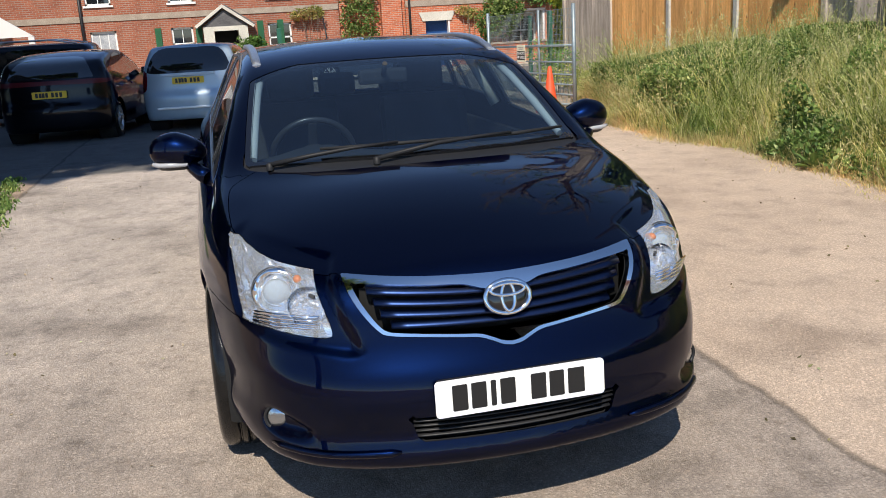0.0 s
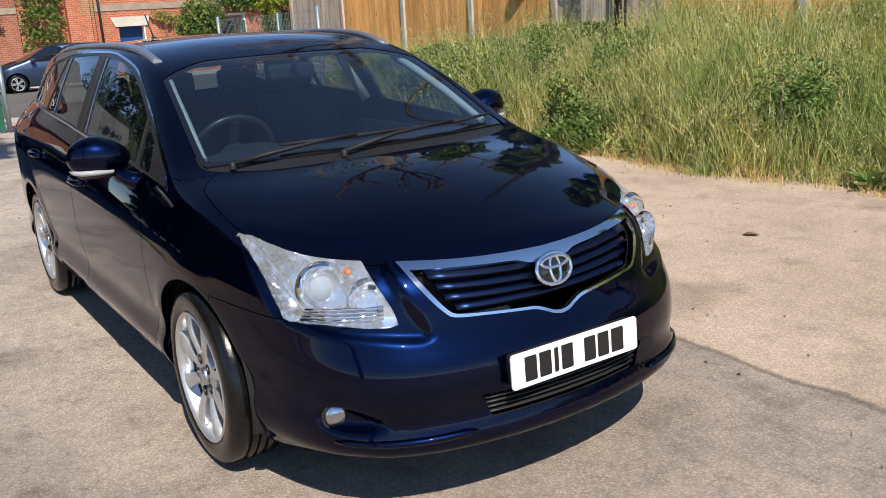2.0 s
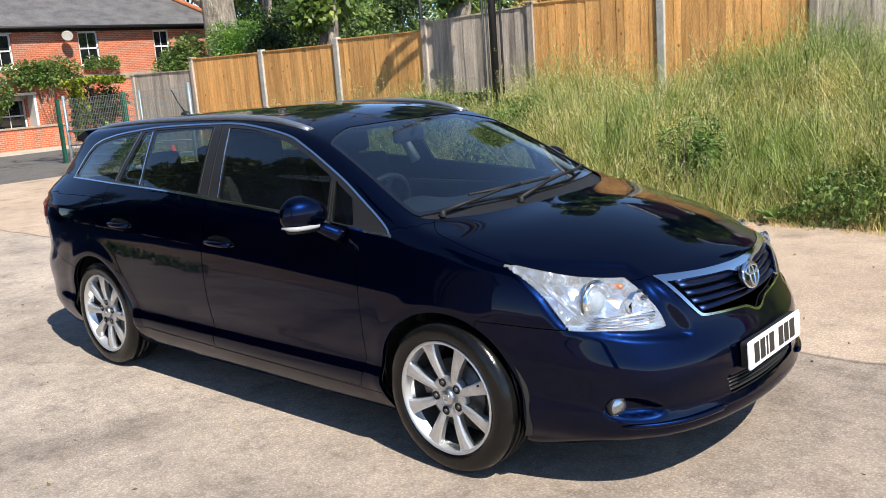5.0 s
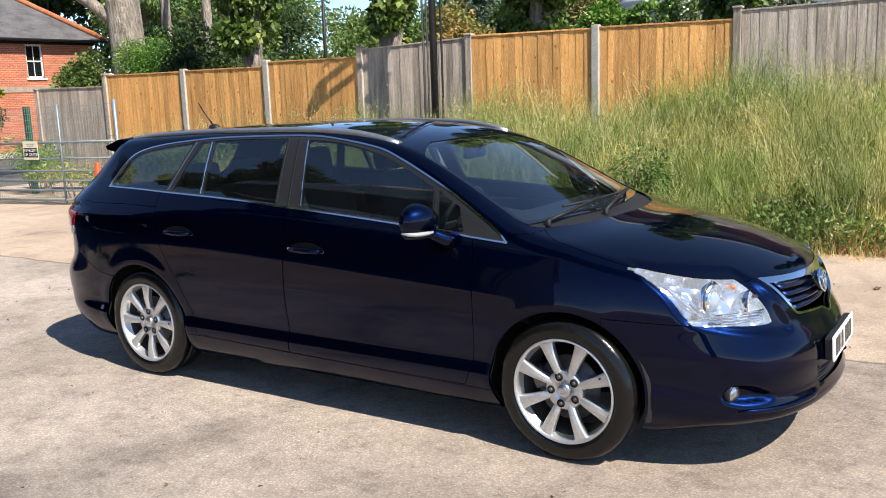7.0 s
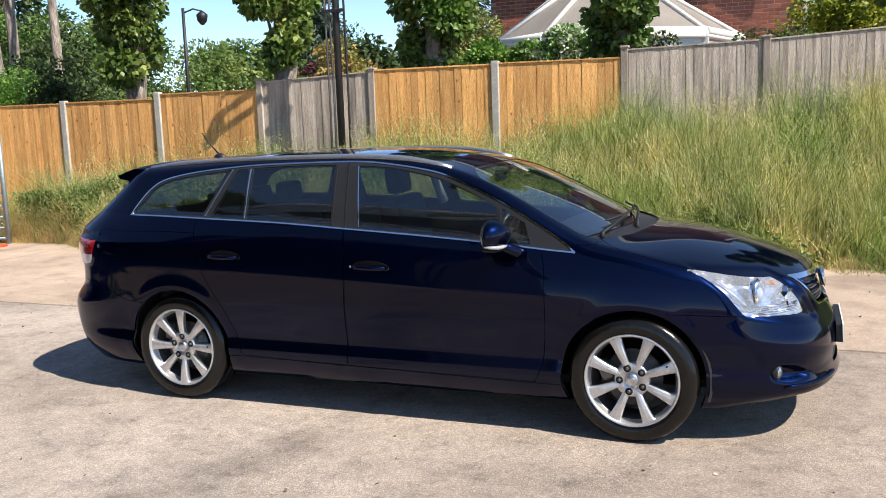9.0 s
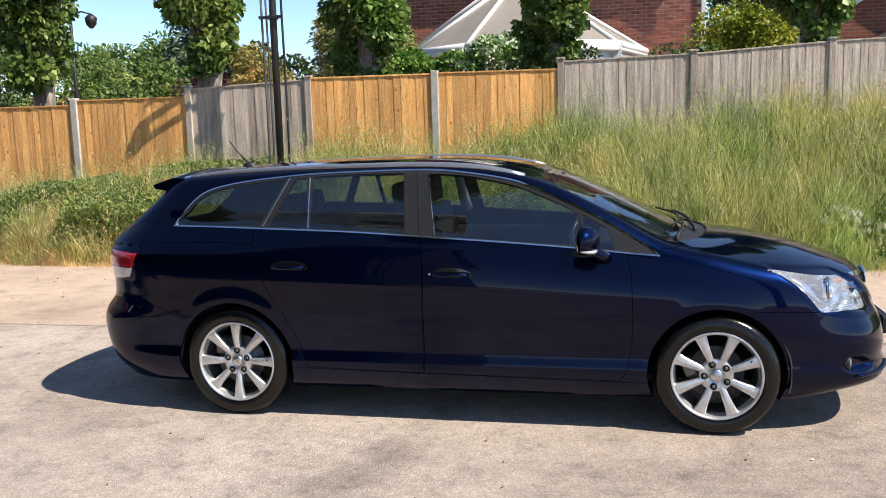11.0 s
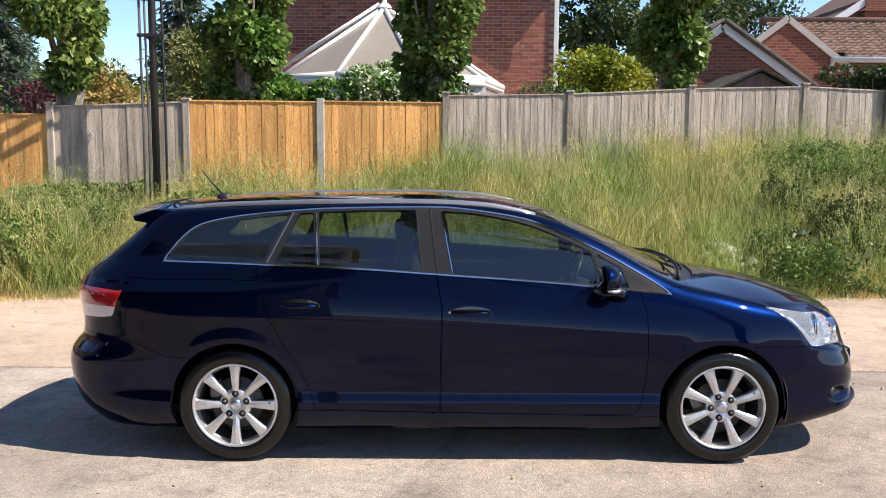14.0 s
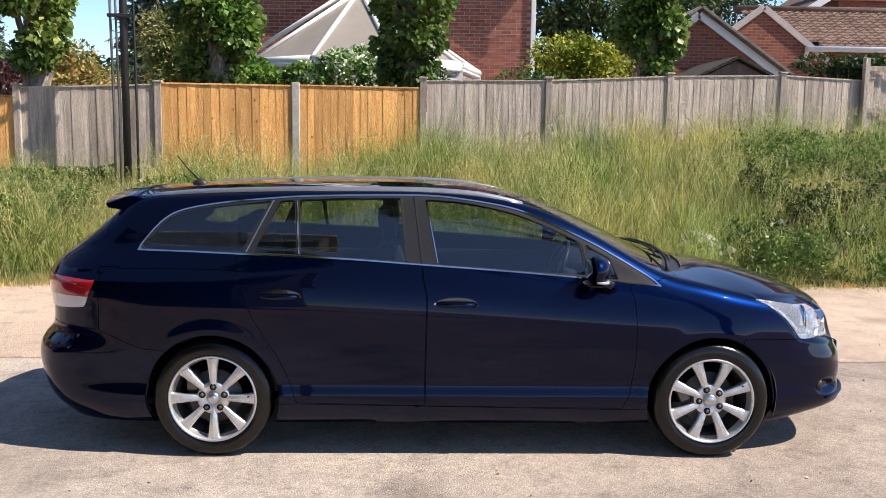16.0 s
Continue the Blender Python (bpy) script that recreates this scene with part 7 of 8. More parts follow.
part("gutter", tube([(HX + 0.40, 6.9, ev - 0.14), (HX + 0.40, 22.9, ev - 0.14)], 0.06, 8), BLACK, hb)
part("soffit", box((HX, 7.2, ev - 0.30), (HX + 0.10, 22.4, ev - 0.12)), DARK, hb)
part("string_course", box((HX, 7.2, 2.12), (HX + 0.03, 22.4, 2.36)), BAND, hb)
part("door_lintel", prism([(-0.62, 0), (0.62, 0), (0.78, 0.36), (-0.78, 0.36)], 0.05, pose(HX, 8.52, 1.50, 90, 0, 90)), CREAM, hb)
BLUE_DOOR = noisy("blue_door_paint", (0.012, 0.060, 0.20), (0.018, 0.080, 0.26), 3, 0.35, 80, 0.1, 0.001)
dr = part("front_door", box((HX - 0.36, 8.02, GZ), (HX - 0.30, 9.02, 1.50), 0.004), BLUE_DOOR, hb, "blue painted front door")
for y, z, t in ((8.30, 0.18, 0.55), (8.74, 0.18, 0.55), (8.30, 1.05, 0.6), (8.74, 1.05, 0.6)):
    part("door_panel", box((HX - 0.30, y - 0.16, z - t / 2), (HX - 0.292, y + 0.16, z + t / 2), 0.003), BLUE_DOOR, dr)
part("door_frame", box((HX - 0.30, 9.0, GZ), (HX + 0.01, 9.06, 1.50)), UPVC, hb)
part("door_step", box((HX, 7.8, GZ - 0.02), (HX + 0.4, 9.25, GZ + 0.12), 0.01), TILE_RED, hb)
part("drain_pipe", tube([(HX + 0.07, 7.35, GZ), (HX + 0.07, 7.35, ev - 0.2)], 0.05, 8), BLACK, hb)
part("satellite_dish", lathe([(0.0, -0.06), (0.16, -0.045), (0.22, -0.02), (0.225, -0.01), (0.16, -0.03), (0.0, -0.045)], 24, pose(HX + 0.45, 14.87, 3.95, 70, 0, 70)), noisy("dish", (0.26, 0.24, 0.22), (0.36, 0.34, 0.31), 4), hb)
part("dish_arm", tube([(HX, 14.87, 3.8), (HX + 0.4, 14.87, 3.92)], 0.02, 6), BLACK, hb)
part("bay_window_roof", box((HX, 11.35, 1.68), (HX + 0.7, 13.1, 1.78), 0.01), SLATE, hb)
for y in (11.4, 13.05):
    part("bay_side", box((HX, y - 0.05, GZ), (HX + 0.6, y + 0.05, 1.68)), UPVC, hb)
# ivy-clad pier and link wall between the houses
lk = thing("link_wall", "tall brick wall between two houses, half covered in ivy", "wall", kind="structure")
part("wall", box((HX - 0.6, 4.4, GZ), (HX - 0.2, 7.2, 4.3)), BRICK_Y, lk)
part("pier", box((HX - 0.3, 6.15, GZ), (HX + 0.15, 7.0, 3.3), 0.01), BRICK_Y, lk)
p, d = blob_points(3200, [((HX, 5.25, z), (0.35, 0.85, 0.7)) for z in (0.2, 1.0, 1.8, 2.6, 3.2)], 0.4)
iv = leaf_cloud("wall_ivy", p, WOOD_LEAF, None, 0.13, d)
tagged(iv, "dense green ivy on a brick wall", "ivy")

holes_a = [(-5.26, -4.30, 0.05, 1.80), (-2.25, -1.42, 0.55, 1.80), (1.50, 2.43, 0.65, 1.77), (-5.30, -4.36, 2.78, 4.05), (-2.23, -1.28, 2.75, 4.05), (1.55, 2.45, 2.75, 4.05)]
ha = terrace("terrace_house", "red brick terrace house with a gabled porch and white windows", -12.0, 4.4, holes_a, None, brick=BRICK_A)
for k, (a, b, c, d) in enumerate(holes_a):
    sash(ha, HX, a, b, c, d, (2 if k == 0 else 1, 1), head=False, net=k == 0)
bm = bmesh.new()
v = [bm.verts.new(q) for q in ((HX + 0.35, -12.2, ev - 0.12), (HX + 0.35, 4.7, ev - 0.12), (HX - 3.5, 4.7, rz), (HX - 3.5, -12.2, rz), (HX - 7.4, 4.7, ev - 0.12), (HX - 7.4, -12.2, ev - 0.12))]
bm.faces.new((v[0], v[1], v[2], v[3])), bm.faces.new((v[3], v[2], v[4], v[5])), bm.faces.new((v[1], v[4], v[2])), bm.faces.new((v[0], v[3], v[5]))
part("roof", bm, SLATE, ha)
part("string_course", box((HX, -12.0, 2.18), (HX + 0.03, 4.4, 2.40)), BAND, ha)
part("drain_pipe", tube([(HX + 0.07, -5.5, GZ), (HX + 0.07, -5.5, 4.3)], 0.06, 8), BLACK, ha)
GREEN_PAINT = noisy("green_shutter", (0.012, 0.08, 0.03), (0.02, 0.12, 0.05), 4, 0.5)
for y in (-2.75, -1.2, 1.2, 2.0):
    part("shutter", box((HX + 0.01, y - 0.12, 0.5), (HX + 0.06, y + 0.12, 1.82 if y < 0 else 1.9), 0.005), GREEN_PAINT, ha)
pc = new("porch")
pc.parent, pc["label"] = ha, "cream rendered porch with a slate gable"
bm = bmesh.new()
for a, b, c in ((-1.02, -0.62, 1.75), (0.30, 0.66, 1.75)):
    add_box(bm, (HX, a, GZ), (HX + 1.2, b, c))
add_box(bm, (HX + 0.9, -0.62, 1.58), (HX + 1.2, 0.30, 1.75))
part("porch_wall", bm, CREAM, pc)
part("porch_gable", prism([(-0.86, 0), (0.86, 0), (0, 0.62)], 0.3, pose(HX + 0.9, -0.18, 1.75, 90, 0, 90)), SLATE, pc, "grey slate-hung gable")
for s in (-1, 1):
    part("porch_roof", box((0, -0.06, 0), (1.28, 0.0, 1.35), 0.01, Matrix.Translation((HX, -0.18, 2.52)) @ Euler((radians(s * 125), 0, 0)).to_matrix().to_4x4()), SLATE, pc)
part("porch_shade", box((HX + 0.1, -0.6, GZ), (HX + 0.2, 0.28, 1.74)), DARK, pc)
for s in (-1, 1):
    part("porch_bargeboard", box((0, -0.02, 0), (0.05, 0.09, 1.34), 0.004, Matrix.Translation((HX + 1.285, -0.18, 2.50)) @ Euler((radians(s * 125), 0, 0)).to_matrix().to_4x4()), CREAM, pc, "weathered white bargeboard")
wp = thing("white_porch", "white boarded gable porch of a neighbouring house", "porch")
part("gable", prism([(-1.6, 0), (1.0, 0), (-0.6, 1.1)], 0.2, pose(HX + 2.0, -7.9, 1.75, 90, 0, 90)), UPVC, wp)
for y in (-9.3, -7.0):
    part("post", box((HX + 2.0, y - 0.1, ground_z(HX)), (HX + 2.2, y + 0.1, 1.76)), UPVC, wp)

# pavement, kerb and low garden wall by the houses
tagged(link_mesh("pavement", box((HX, -30, GZ - 0.1), (-29.2, 22, GZ + 0.09), 0.01), STONE), "pale pavement with a kerb", "pavement", kind="structure")
lw = thing("garden_wall", "low worn brick garden wall", "wall")
part("wall", box((-31.7, 9.6, GZ), (-31.4, 15.0, 0.42), 0.01), BRICK_Y, lw)
part("coping", box((-31.75, 9.55, 0.42), (-31.35, 15.05, 0.49), 0.01), BAND, lw)
shrub("front_garden_tree", -31.8, 10.9, 1.40, (0.6, 1.15, 1.35), WOOD_LEAF, 3000, 0.14, "small leafy tree in a front garden", "tree", seed=41, lumps=14)
shrub("climbing_plant", -32.75, 16.4, 2.75, (0.18, 1.0, 0.45), WOOD_LEAF, 1000, 0.12, "green climbing plant under a window", "climber", seed=53, lumps=12)
shrub("climbing_plant", -32.7, 13.9, 2.35, (0.25, 2.2, 0.95), WOOD_LEAF, 3300, 0.13, "green climbing plant on a brick house front", "climber", seed=42, lumps=16)
shrub("climbing_plant", -32.8, 9.9, 1.75, (0.12, 0.9, 0.4), BRONZE_LEAF, 500, 0.11, "reddish climbing plant over a blue door", "climber", seed=43)
shrub("climbing_plant", -32.7, 3.2, 2.05, (0.3, 0.9, 0.4), BRONZE_LEAF, 700, 0.12, "flowering creeper on a brick wall", "climber", seed=44)
shrub("clipped_hedge", -24.2, 11.4, 0.9, (0.7, 1.0, 1.1), DARK_LEAF, 4200, 0.10, "square clipped hedge with bare patches", "hedge", seed=45, lumps=26)
shrub("hedge_edge", -23.5, 10.35, 0.9, (0.35, 0.30, 1.15), GOLD_LEAF, 3500, 0.10, "bright yellow-green edge of a clipped hedge", "hedge", seed=46, lumps=16)
shrub("hedge_edge", -23.9, 11.3, 1.95, (0.5, 1.15, 0.20), GOLD_LEAF, 2200, 0.10, "bright yellow-green top of a clipped hedge", "hedge", seed=52, lumps=16)
shrub("garden_bush", -31.5, 0.9, 0.6, (0.8, 0.9, 0.8), WOOD_LEAF, 1500, 0.14, "light green bush in front of a porch", "bush", seed=47)
shrub("garden_bush", -27.5, 20.5, 2.5, (1.6, 1.6, 1.7), WOOD_LEAF, 2600, 0.18, "large green bush beside a house", "bush", seed=48, lumps=14)
shrub("verge_weeds", -11.0, 5.6, 0.25, (1.5, 0.5, 0.4), GRASS_GREEN, 1600, 0.10, "green weeds and dead stems behind the gate", "weed", seed=49, slim=0.2)
shrub("verge_weeds", -12.8, 6.0, 0.45, (1.4, 0.5, 0.6), LAUREL_LEAF, 1500, 0.09, "bright green weeds behind the gate", "weed", seed=50, slim=0.3)

# house and conservatory behind the fence
bh = thing("brick_house", "red brick house with a white corner downpipe", "house")
part("wall", box((-4.2, 14.0, 0), (2.25, 14.3, 5.4)), BRICK_X, bh)
bm = bmesh.new()
add_box(bm, (1.95, 14.3, 0), (2.25, 20, 5.4))
add_box(bm, (-4.2, 14.3, 0), (-3.9, 20, 5.4))
add_box(bm, (-4.2, 20, 0), (2.25, 20.3, 5.4))
part("side_wall", bm, BRICK_XY, bh)
part("roof", prism([(-0.6, 0), (6.9, 0), (6.9, 0.2), (3.1, 2.6), (-0.6, 0.2)], 7.0, pose(-4.4, 20.6, 5.4, 90, 0, 0)), SLATE, bh)
for sd_ in (-1, 1):
    part("bargeboard", prism([(0, 0), (sd_ * 3.75, -2.42), (sd_ * 3.75, -2.66), (0, -0.26)], 0.05, pose(-1.0, 13.55, 8.05, 90, 0, 0)), UPVC, bh, "white bargeboard")
part("gable_wall", prism([(-3.2, 0), (3.25, 0), (0, 2.2)], 0.2, pose(-1.0, 13.98, 5.4, 90, 0, 0)), BRICK_X, bh)
part("downpipe", box((2.17, 13.93, 0.5), (2.27, 14.0, 5.4), 0.01), UPVC, bh)
cv = thing("conservatory", "white framed conservatory with grey polycarbonate roof panels", "conservatory")
SHEET = noisy("grey_sheet", (0.24, 0.215, 0.185), (0.31, 0.28, 0.245), 1.2, 0.45, 60, 0.1, 0.002)
ez, apex = 3.02, Vector((-1.42, 13.0, 4.55))
foot = [Vector(q) for q in ((-3.95, 13.9, ez), (-3.35, 11.7, ez), (-2.15, 10.75, ez), (-0.65, 10.75, ez), (0.55, 11.7, ez), (1.05, 13.9, ez))]
for a, b in zip(foot, foot[1:]):
    raw_mesh("roof_panel", [a, b, apex, (a + b) / 2 + Vector((0, 0.02, -0.03))], [(0, 1, 2)], SHEET, cv)
for q in foot:
    part("roof_bar", tube([q + Vector((0, 0, 0.03)), apex + Vector((0, 0, 0.03))], 0.045, 6), UPVC, cv)
part("roof_bar", tube([foot[0] + Vector((-0.1, -0.3, 0.12)), apex + Vector((-0.1, 0, 0.08))], 0.05, 6), UPVC, cv)
for a, b in zip(foot, foot[1:]):
    part("eaves_beam", tube([a, b], 0.085, 8), UPVC, cv)
    part("gutter", tube([a + Vector((0, -0.08, -0.08)), b + Vector((0, -0.08, -0.08))], 0.05, 8), UPVC, cv)
    part("pane", box((0, -0.01, -2.4), ((b - a).length, 0.01, -0.1), 0, Matrix.Translation(a) @ Euler((0, 0, math.atan2((b - a).y, (b - a).x))).to_matrix().to_4x4()), PALE_LENS, cv)
for q in foot:
    part("corner_post", box((q.x - 0.06, q.y - 0.06, 0.3), (q.x + 0.06, q.y + 0.06, ez)), UPVC, cv)
part("finial", lathe([(0.16, 0.0), (0.12, 0.07), (0.05, 0.12), (0.035, 0.3), (0.012, 0.48), (0.0, 0.5)], 16, Matrix.Translation(apex)), UPVC, cv)

# garage with a white-boarded gable, shed, bungalow
gr = thing("garage", "small brick garage with a white bargeboard gable", "garage")
gy = 15.0
part("gable_wall", prism([(-2.75, -3.2), (1.9, -3.2), (1.9, 0.11), (0, 1.42), (-2.75, -0.47)], 0.25, pose(6.03, gy, 2.98, 90, 0, 0)), BRICK_X, gr)
for s in (-1, 1):
    ang = 34.5
    part("bargeboard", box((0, -0.06, -0.08), (2.42 if s > 0 else 3.4, 0.0, 0.09), 0.004, pose(6.03, gy - 0.26, 4.44, 0, 0, 0) @ pose(0, 0, 0, 0, ang if s > 0 else 180 - ang, 0)), UPVC, gr, "white bargeboard")
    part("roof", box((-0.05, -0.45, 0.09 if s > 0 else -0.15), (2.5 if s > 0 else 3.5, 5.0, 0.15 if s > 0 else -0.09), 0.01, pose(6.03, gy - 0.05, 4.46, 0, ang if s > 0 else 180 - ang, 0)), noisy("old_tile", (0.13, 0.115, 0.095), (0.25, 0.22, 0.18), 3, 0.9, 22, 0.5, 0.02), gr)
sd = thing("shed", "weathered wooden shed with a mossy tiled roof", "shed")
part("gable", prism([(-0.95, -2.0), (0.95, -2.0), (0.95, 0.0), (0, 0.46), (-0.95, 0.0)], 0.08, pose(6.05, 12.3, 2.78, 90, 0, 0)), noisy("shed_wood", (0.15, 0.095, 0.075), (0.24, 0.16, 0.13), 3, 0.9, 40, 0.4, 0.004, stretch=(6, 1, 0.5)), sd)
MOSS_TILE = noisy("mossy_tile", (0.016, 0.015, 0.012), (0.060, 0.055, 0.042), 4, 0.95, 18, 0.6, 0.03)
for s in (-1, 1):
    part("roof", box((-0.02, -0.2, 0.0), (1.15 if s > 0 else 1.8, 2.5, 0.06), 0.01, pose(6.05, 12.3, 3.27, 0, 26 if s > 0 else 154, 0) @ (Matrix() if s > 0 else pose(0, 0, -0.06))), MOSS_TILE, sd)
part("side_wall", box((5.15, 12.3, 0.8), (6.95, 14.6, 2.78)), MOSS_TILE, sd)
bg = thing("bungalow", "brick bungalow with a brown tiled roof and white gutter", "house")
TILE = noisy("brown_tile", (0.13, 0.080, 0.055), (0.25, 0.155, 0.110), 3, 0.85, 20, 0.4, 0.02, vary=0.12)
part("gable_wall", prism([(-2.0, -3.6), (1.5, -3.6), (1.5, 0.0), (0.0, 1.15), (-1.9, -0.3)], 0.3, pose(8.25, 17.0, 3.68, 90, 0, 0)), BRICK_X, bg)
part("wall", box((8.3, 17.4, 0), (18, 17.7, 3.85)), BRICK_X, bg)
for s in (-1, 1):
    part("verge_board", box((0, -0.05, -0.09), (2.1, 0.0, 0.06), 0.004, pose(8.25, 16.69, 4.91, 0, 37 if s > 0 else 180 - 37, 0)), noisy("verge", (0.42, 0.36, 0.32), (0.5, 0.44, 0.4), 4), bg)
rows_n = 13
for k in range(rows_n):
    a, b = k / rows_n, (k + 1) / rows_n
    z0, z1, yy0, yy1 = 3.95 + 1.15 * a, 3.95 + 1.15 * b, 16.6 + 2.2 * a, 16.6 + 2.2 * b
    bm = bmesh.new()
    nt = 50
    for i in range(nt):
        x0 = 9.75 - 1.45 * a + i * 0.205 + (0.1 if k % 2 else 0)
        if x0 > 18.5:
            break
        g = 0.012 * math.sin(i * 3.7 + k * 1.9)
        vv = [bm.verts.new(q) for q in ((x0, yy0, z0 + 0.045 + g), (x0 + 0.10, yy0, z0 + 0.075 + g), (x0 + 0.20, yy0, z0 + 0.045 + g), (x0 + 0.20, yy1 + 0.04, z1 + 0.02), (x0 + 0.10, yy1 + 0.04, z1 + 0.05), (x0, yy1 + 0.04, z1 + 0.02), (x0, yy0, z0 + 0.0), (x0 + 0.2, yy0, z0 + 0.0))]
        bm.faces.new((vv[0], vv[1], vv[4], vv[5])), bm.faces.new((vv[1], vv[2], vv[3], vv[4])), bm.faces.new((vv[6], vv[7], vv[2], vv[1], vv[0]))
    part("tile_course", bm, TILE, bg)
part("roof_under", prism([(0, 0), (2.4, 1.2), (4.8, 0), (4.8, -0.1), (0, -0.1)], 8.6, pose(9.7, 16.75, 3.93, 90, 0, 90)), TILE, bg)
part("ridge", tube([(8.3, 18.85, 5.15), (19, 18.85, 5.15)], 0.12, 8), TILE, bg)
part("gutter", tube([(9.3, 16.55, 3.92), (18.5, 16.55, 3.92)], 0.075, 8), UPVC, bg, "white gutter")
part("downpipe", tube([(9.35, 16.6, 3.88), (9.35, 16.75, 3.6), (9.55, 16.95, 3.35)], 0.05, 8), UPVC, bg)
hh = thing("far_house", "taller brick house with a tiled roof behind", "house")
part("wall", box((13.5, 24, 0), (22, 30, 6.6)), BRICK_X, hh)
part("gable_wall", prism([(-1.5, 0), (6.5, 0), (2.5, 2.4)], 0.3, pose(14.8, 24.2, 6.2, 90, 0, 0)), BRICK_X, hh)
part("roof", prism([(-2.0, -0.2), (7.0, -0.2), (2.5, 2.7)], 6.5, pose(14.8, 30.8, 6.25, 90, 0, 0)), TILE, hh)
part("verge_board", box((0, -0.1, -0.16), (5.6, 0.0, 0.06), 0, pose(17.3, 24.15, 8.86, 0, 147.5, 0)), UPVC, hh)
fh = thing("distant_house", "distant house with a red tiled roof among trees", "house")
part("wall", box((-38, 40, -1), (-32, 46, 2.2)), BRICK_X, fh)
part("roof", prism([(-0.5, 0), (6.5, 0), (3, 1.7)], 7, pose(-38, 46.5, 2.2, 90, 0, 0)), TILE_RED, fh)

# ---- woodland and single trees further off ----
def tree(x, y, h, r, mat, n, size, seed, name="tree", label="leafy green tree in the distance", base=0.0, low=0.25, group="far trees"):
    t = thing(name, label, "tree", group)
    rr = random.Random(seed)
    z0 = ground_z(x) + base
    part("trunk", trunk_mesh([(x, y, z0 - 0.2), (x + 0.1, y, z0 + h * 0.3), (x - 0.1, y, z0 + h * 0.6), (x, y, z0 + h * 0.9)], [0.05 * r + 0.10, 0.04 * r + 0.08, 0.03 * r + 0.05, 0.02], 8, 0.06), BARK, t)
    clumps = []
    for k in range(22):
        a, u, w = rr.uniform(0, 6.28), rr.uniform(0.1, 0.75), rr.uniform(low, 0.95)
        prof = math.sin(min(1, (w - low) / (1 - low) * 0.85 + 0.18) * math.pi) ** 0.6
        clumps.append(((x + r * u * prof * math.cos(a), y + r * u * prof * math.sin(a), z0 + h * w), tuple(r * rr.uniform(0.22, 0.42) * q for q in (1, 1, 0.75))))
    bm = bmesh.new()
    for c, _ in clumps[:8]:
        add_tube(bm, [(x, y, z0 + h * 0.3), ((x + c[0]) / 2, (y + c[1]) / 2, (z0 + h * 0.4 + c[2]) / 2), c], [0.07, 0.05, 0.015], 5)
    part("limb", bm, BARK, t)
    p, d = blob_points(n, clumps, 0.35)
    leaf_cloud("crown", p, mat, t, size, d)


def conifer(x, y, h, r, seed):
    t = thing("conifer", "tall dark conifer in the distance", "tree", "conifers")
    part("trunk", tube([(x, y, -0.3), (x, y, h)], [0.25, 0.03], 8), BARK, t)
    rr = random.Random(seed)
    pts, out = [], []
    for k in range(26):
        z = h * (0.15 + 0.83 * k / 25)
        w = r * (1 - k / 27) ** 0.8
        for j in range(7):
            a = rr.uniform(0, 6.28)
            m = 46
            s = rng.uniform(0.1, 1, m)
            pts.append(np.stack([x + w * s * math.cos(a) + rng.normal(0, 0.14, m), y + w * s * math.sin(a) + rng.normal(0, 0.14, m), z - 0.25 * w * s + rng.normal(0, 0.10, m)], 1))
            out.append(np.tile([math.cos(a), math.sin(a), -0.1], (m, 1)))
    leaf_cloud("crown", np.concatenate(pts), PINE_LEAF, t, 0.30, np.concatenate(out), slim=0.3)


woods = [(-20, 17, 4.8, 2.8), (-24, 22, 6.2, 3.4), (-28.8, 22, 9.5, 3.2), (-33, 27, 10.5, 3.8), (-18.5, 26, 5.0, 3.2), (-16.5, 21, 4.2, 2.6), (-13, 27, 4.6, 3.0), (-9.5, 32, 5.2, 3.2), (-20, 34, 6.2, 4), (-28, 30, 6.4, 4), (-34, 36, 8, 5), (-14, 42, 6.4, 4), (-26, 46, 8, 5), (-46, 24, 11, 6), (-48, 10, 12, 6), (-46, 0, 12, 6), (-44, 40, 11, 6), (-46, -12, 12, 6)]
for k, (x, y, h, r) in enumerate(woods):
    tree(x, y, h, r, WOOD_LEAF if k % 3 else DARK_LEAF, 9000, 0.24 if math.hypot(x, y) > 28 else 0.16, 60 + k)
for k, (x, y, h, r) in enumerate(((4.5, 22, 7.2, 2.6), (7.2, 24, 7.0, 2.8), (9.5, 30, 8.8, 3.0), (2.8, 26, 8.0, 3.0), (13, 34, 10, 4.0))):
    tree(x, y, h, r, WOOD_LEAF if k % 2 else DARK_LEAF, 9000, 0.20, 90 + k, label="green garden tree between the houses", group="garden trees")
for k, (x, y, h, r) in enumerate(((-41, 25.5, 17, 5.5), (-38, 30.5, 16, 5.0))):
    tree(x, y, h, r, DARK_LEAF, 9000, 0.42, 150 + k, label="tall dark tree behind the terrace")
tree(-11.5, 19.5, 3.6, 1.7, PURPLE_LEAF, 1800, 0.16, 99, label="dark purple-leaved tree behind the gardens", group="")
conifer(-17.6, 30, 9.0, 2.4, 2), conifer(-8.6, 24, 7.6, 2.2, 3)


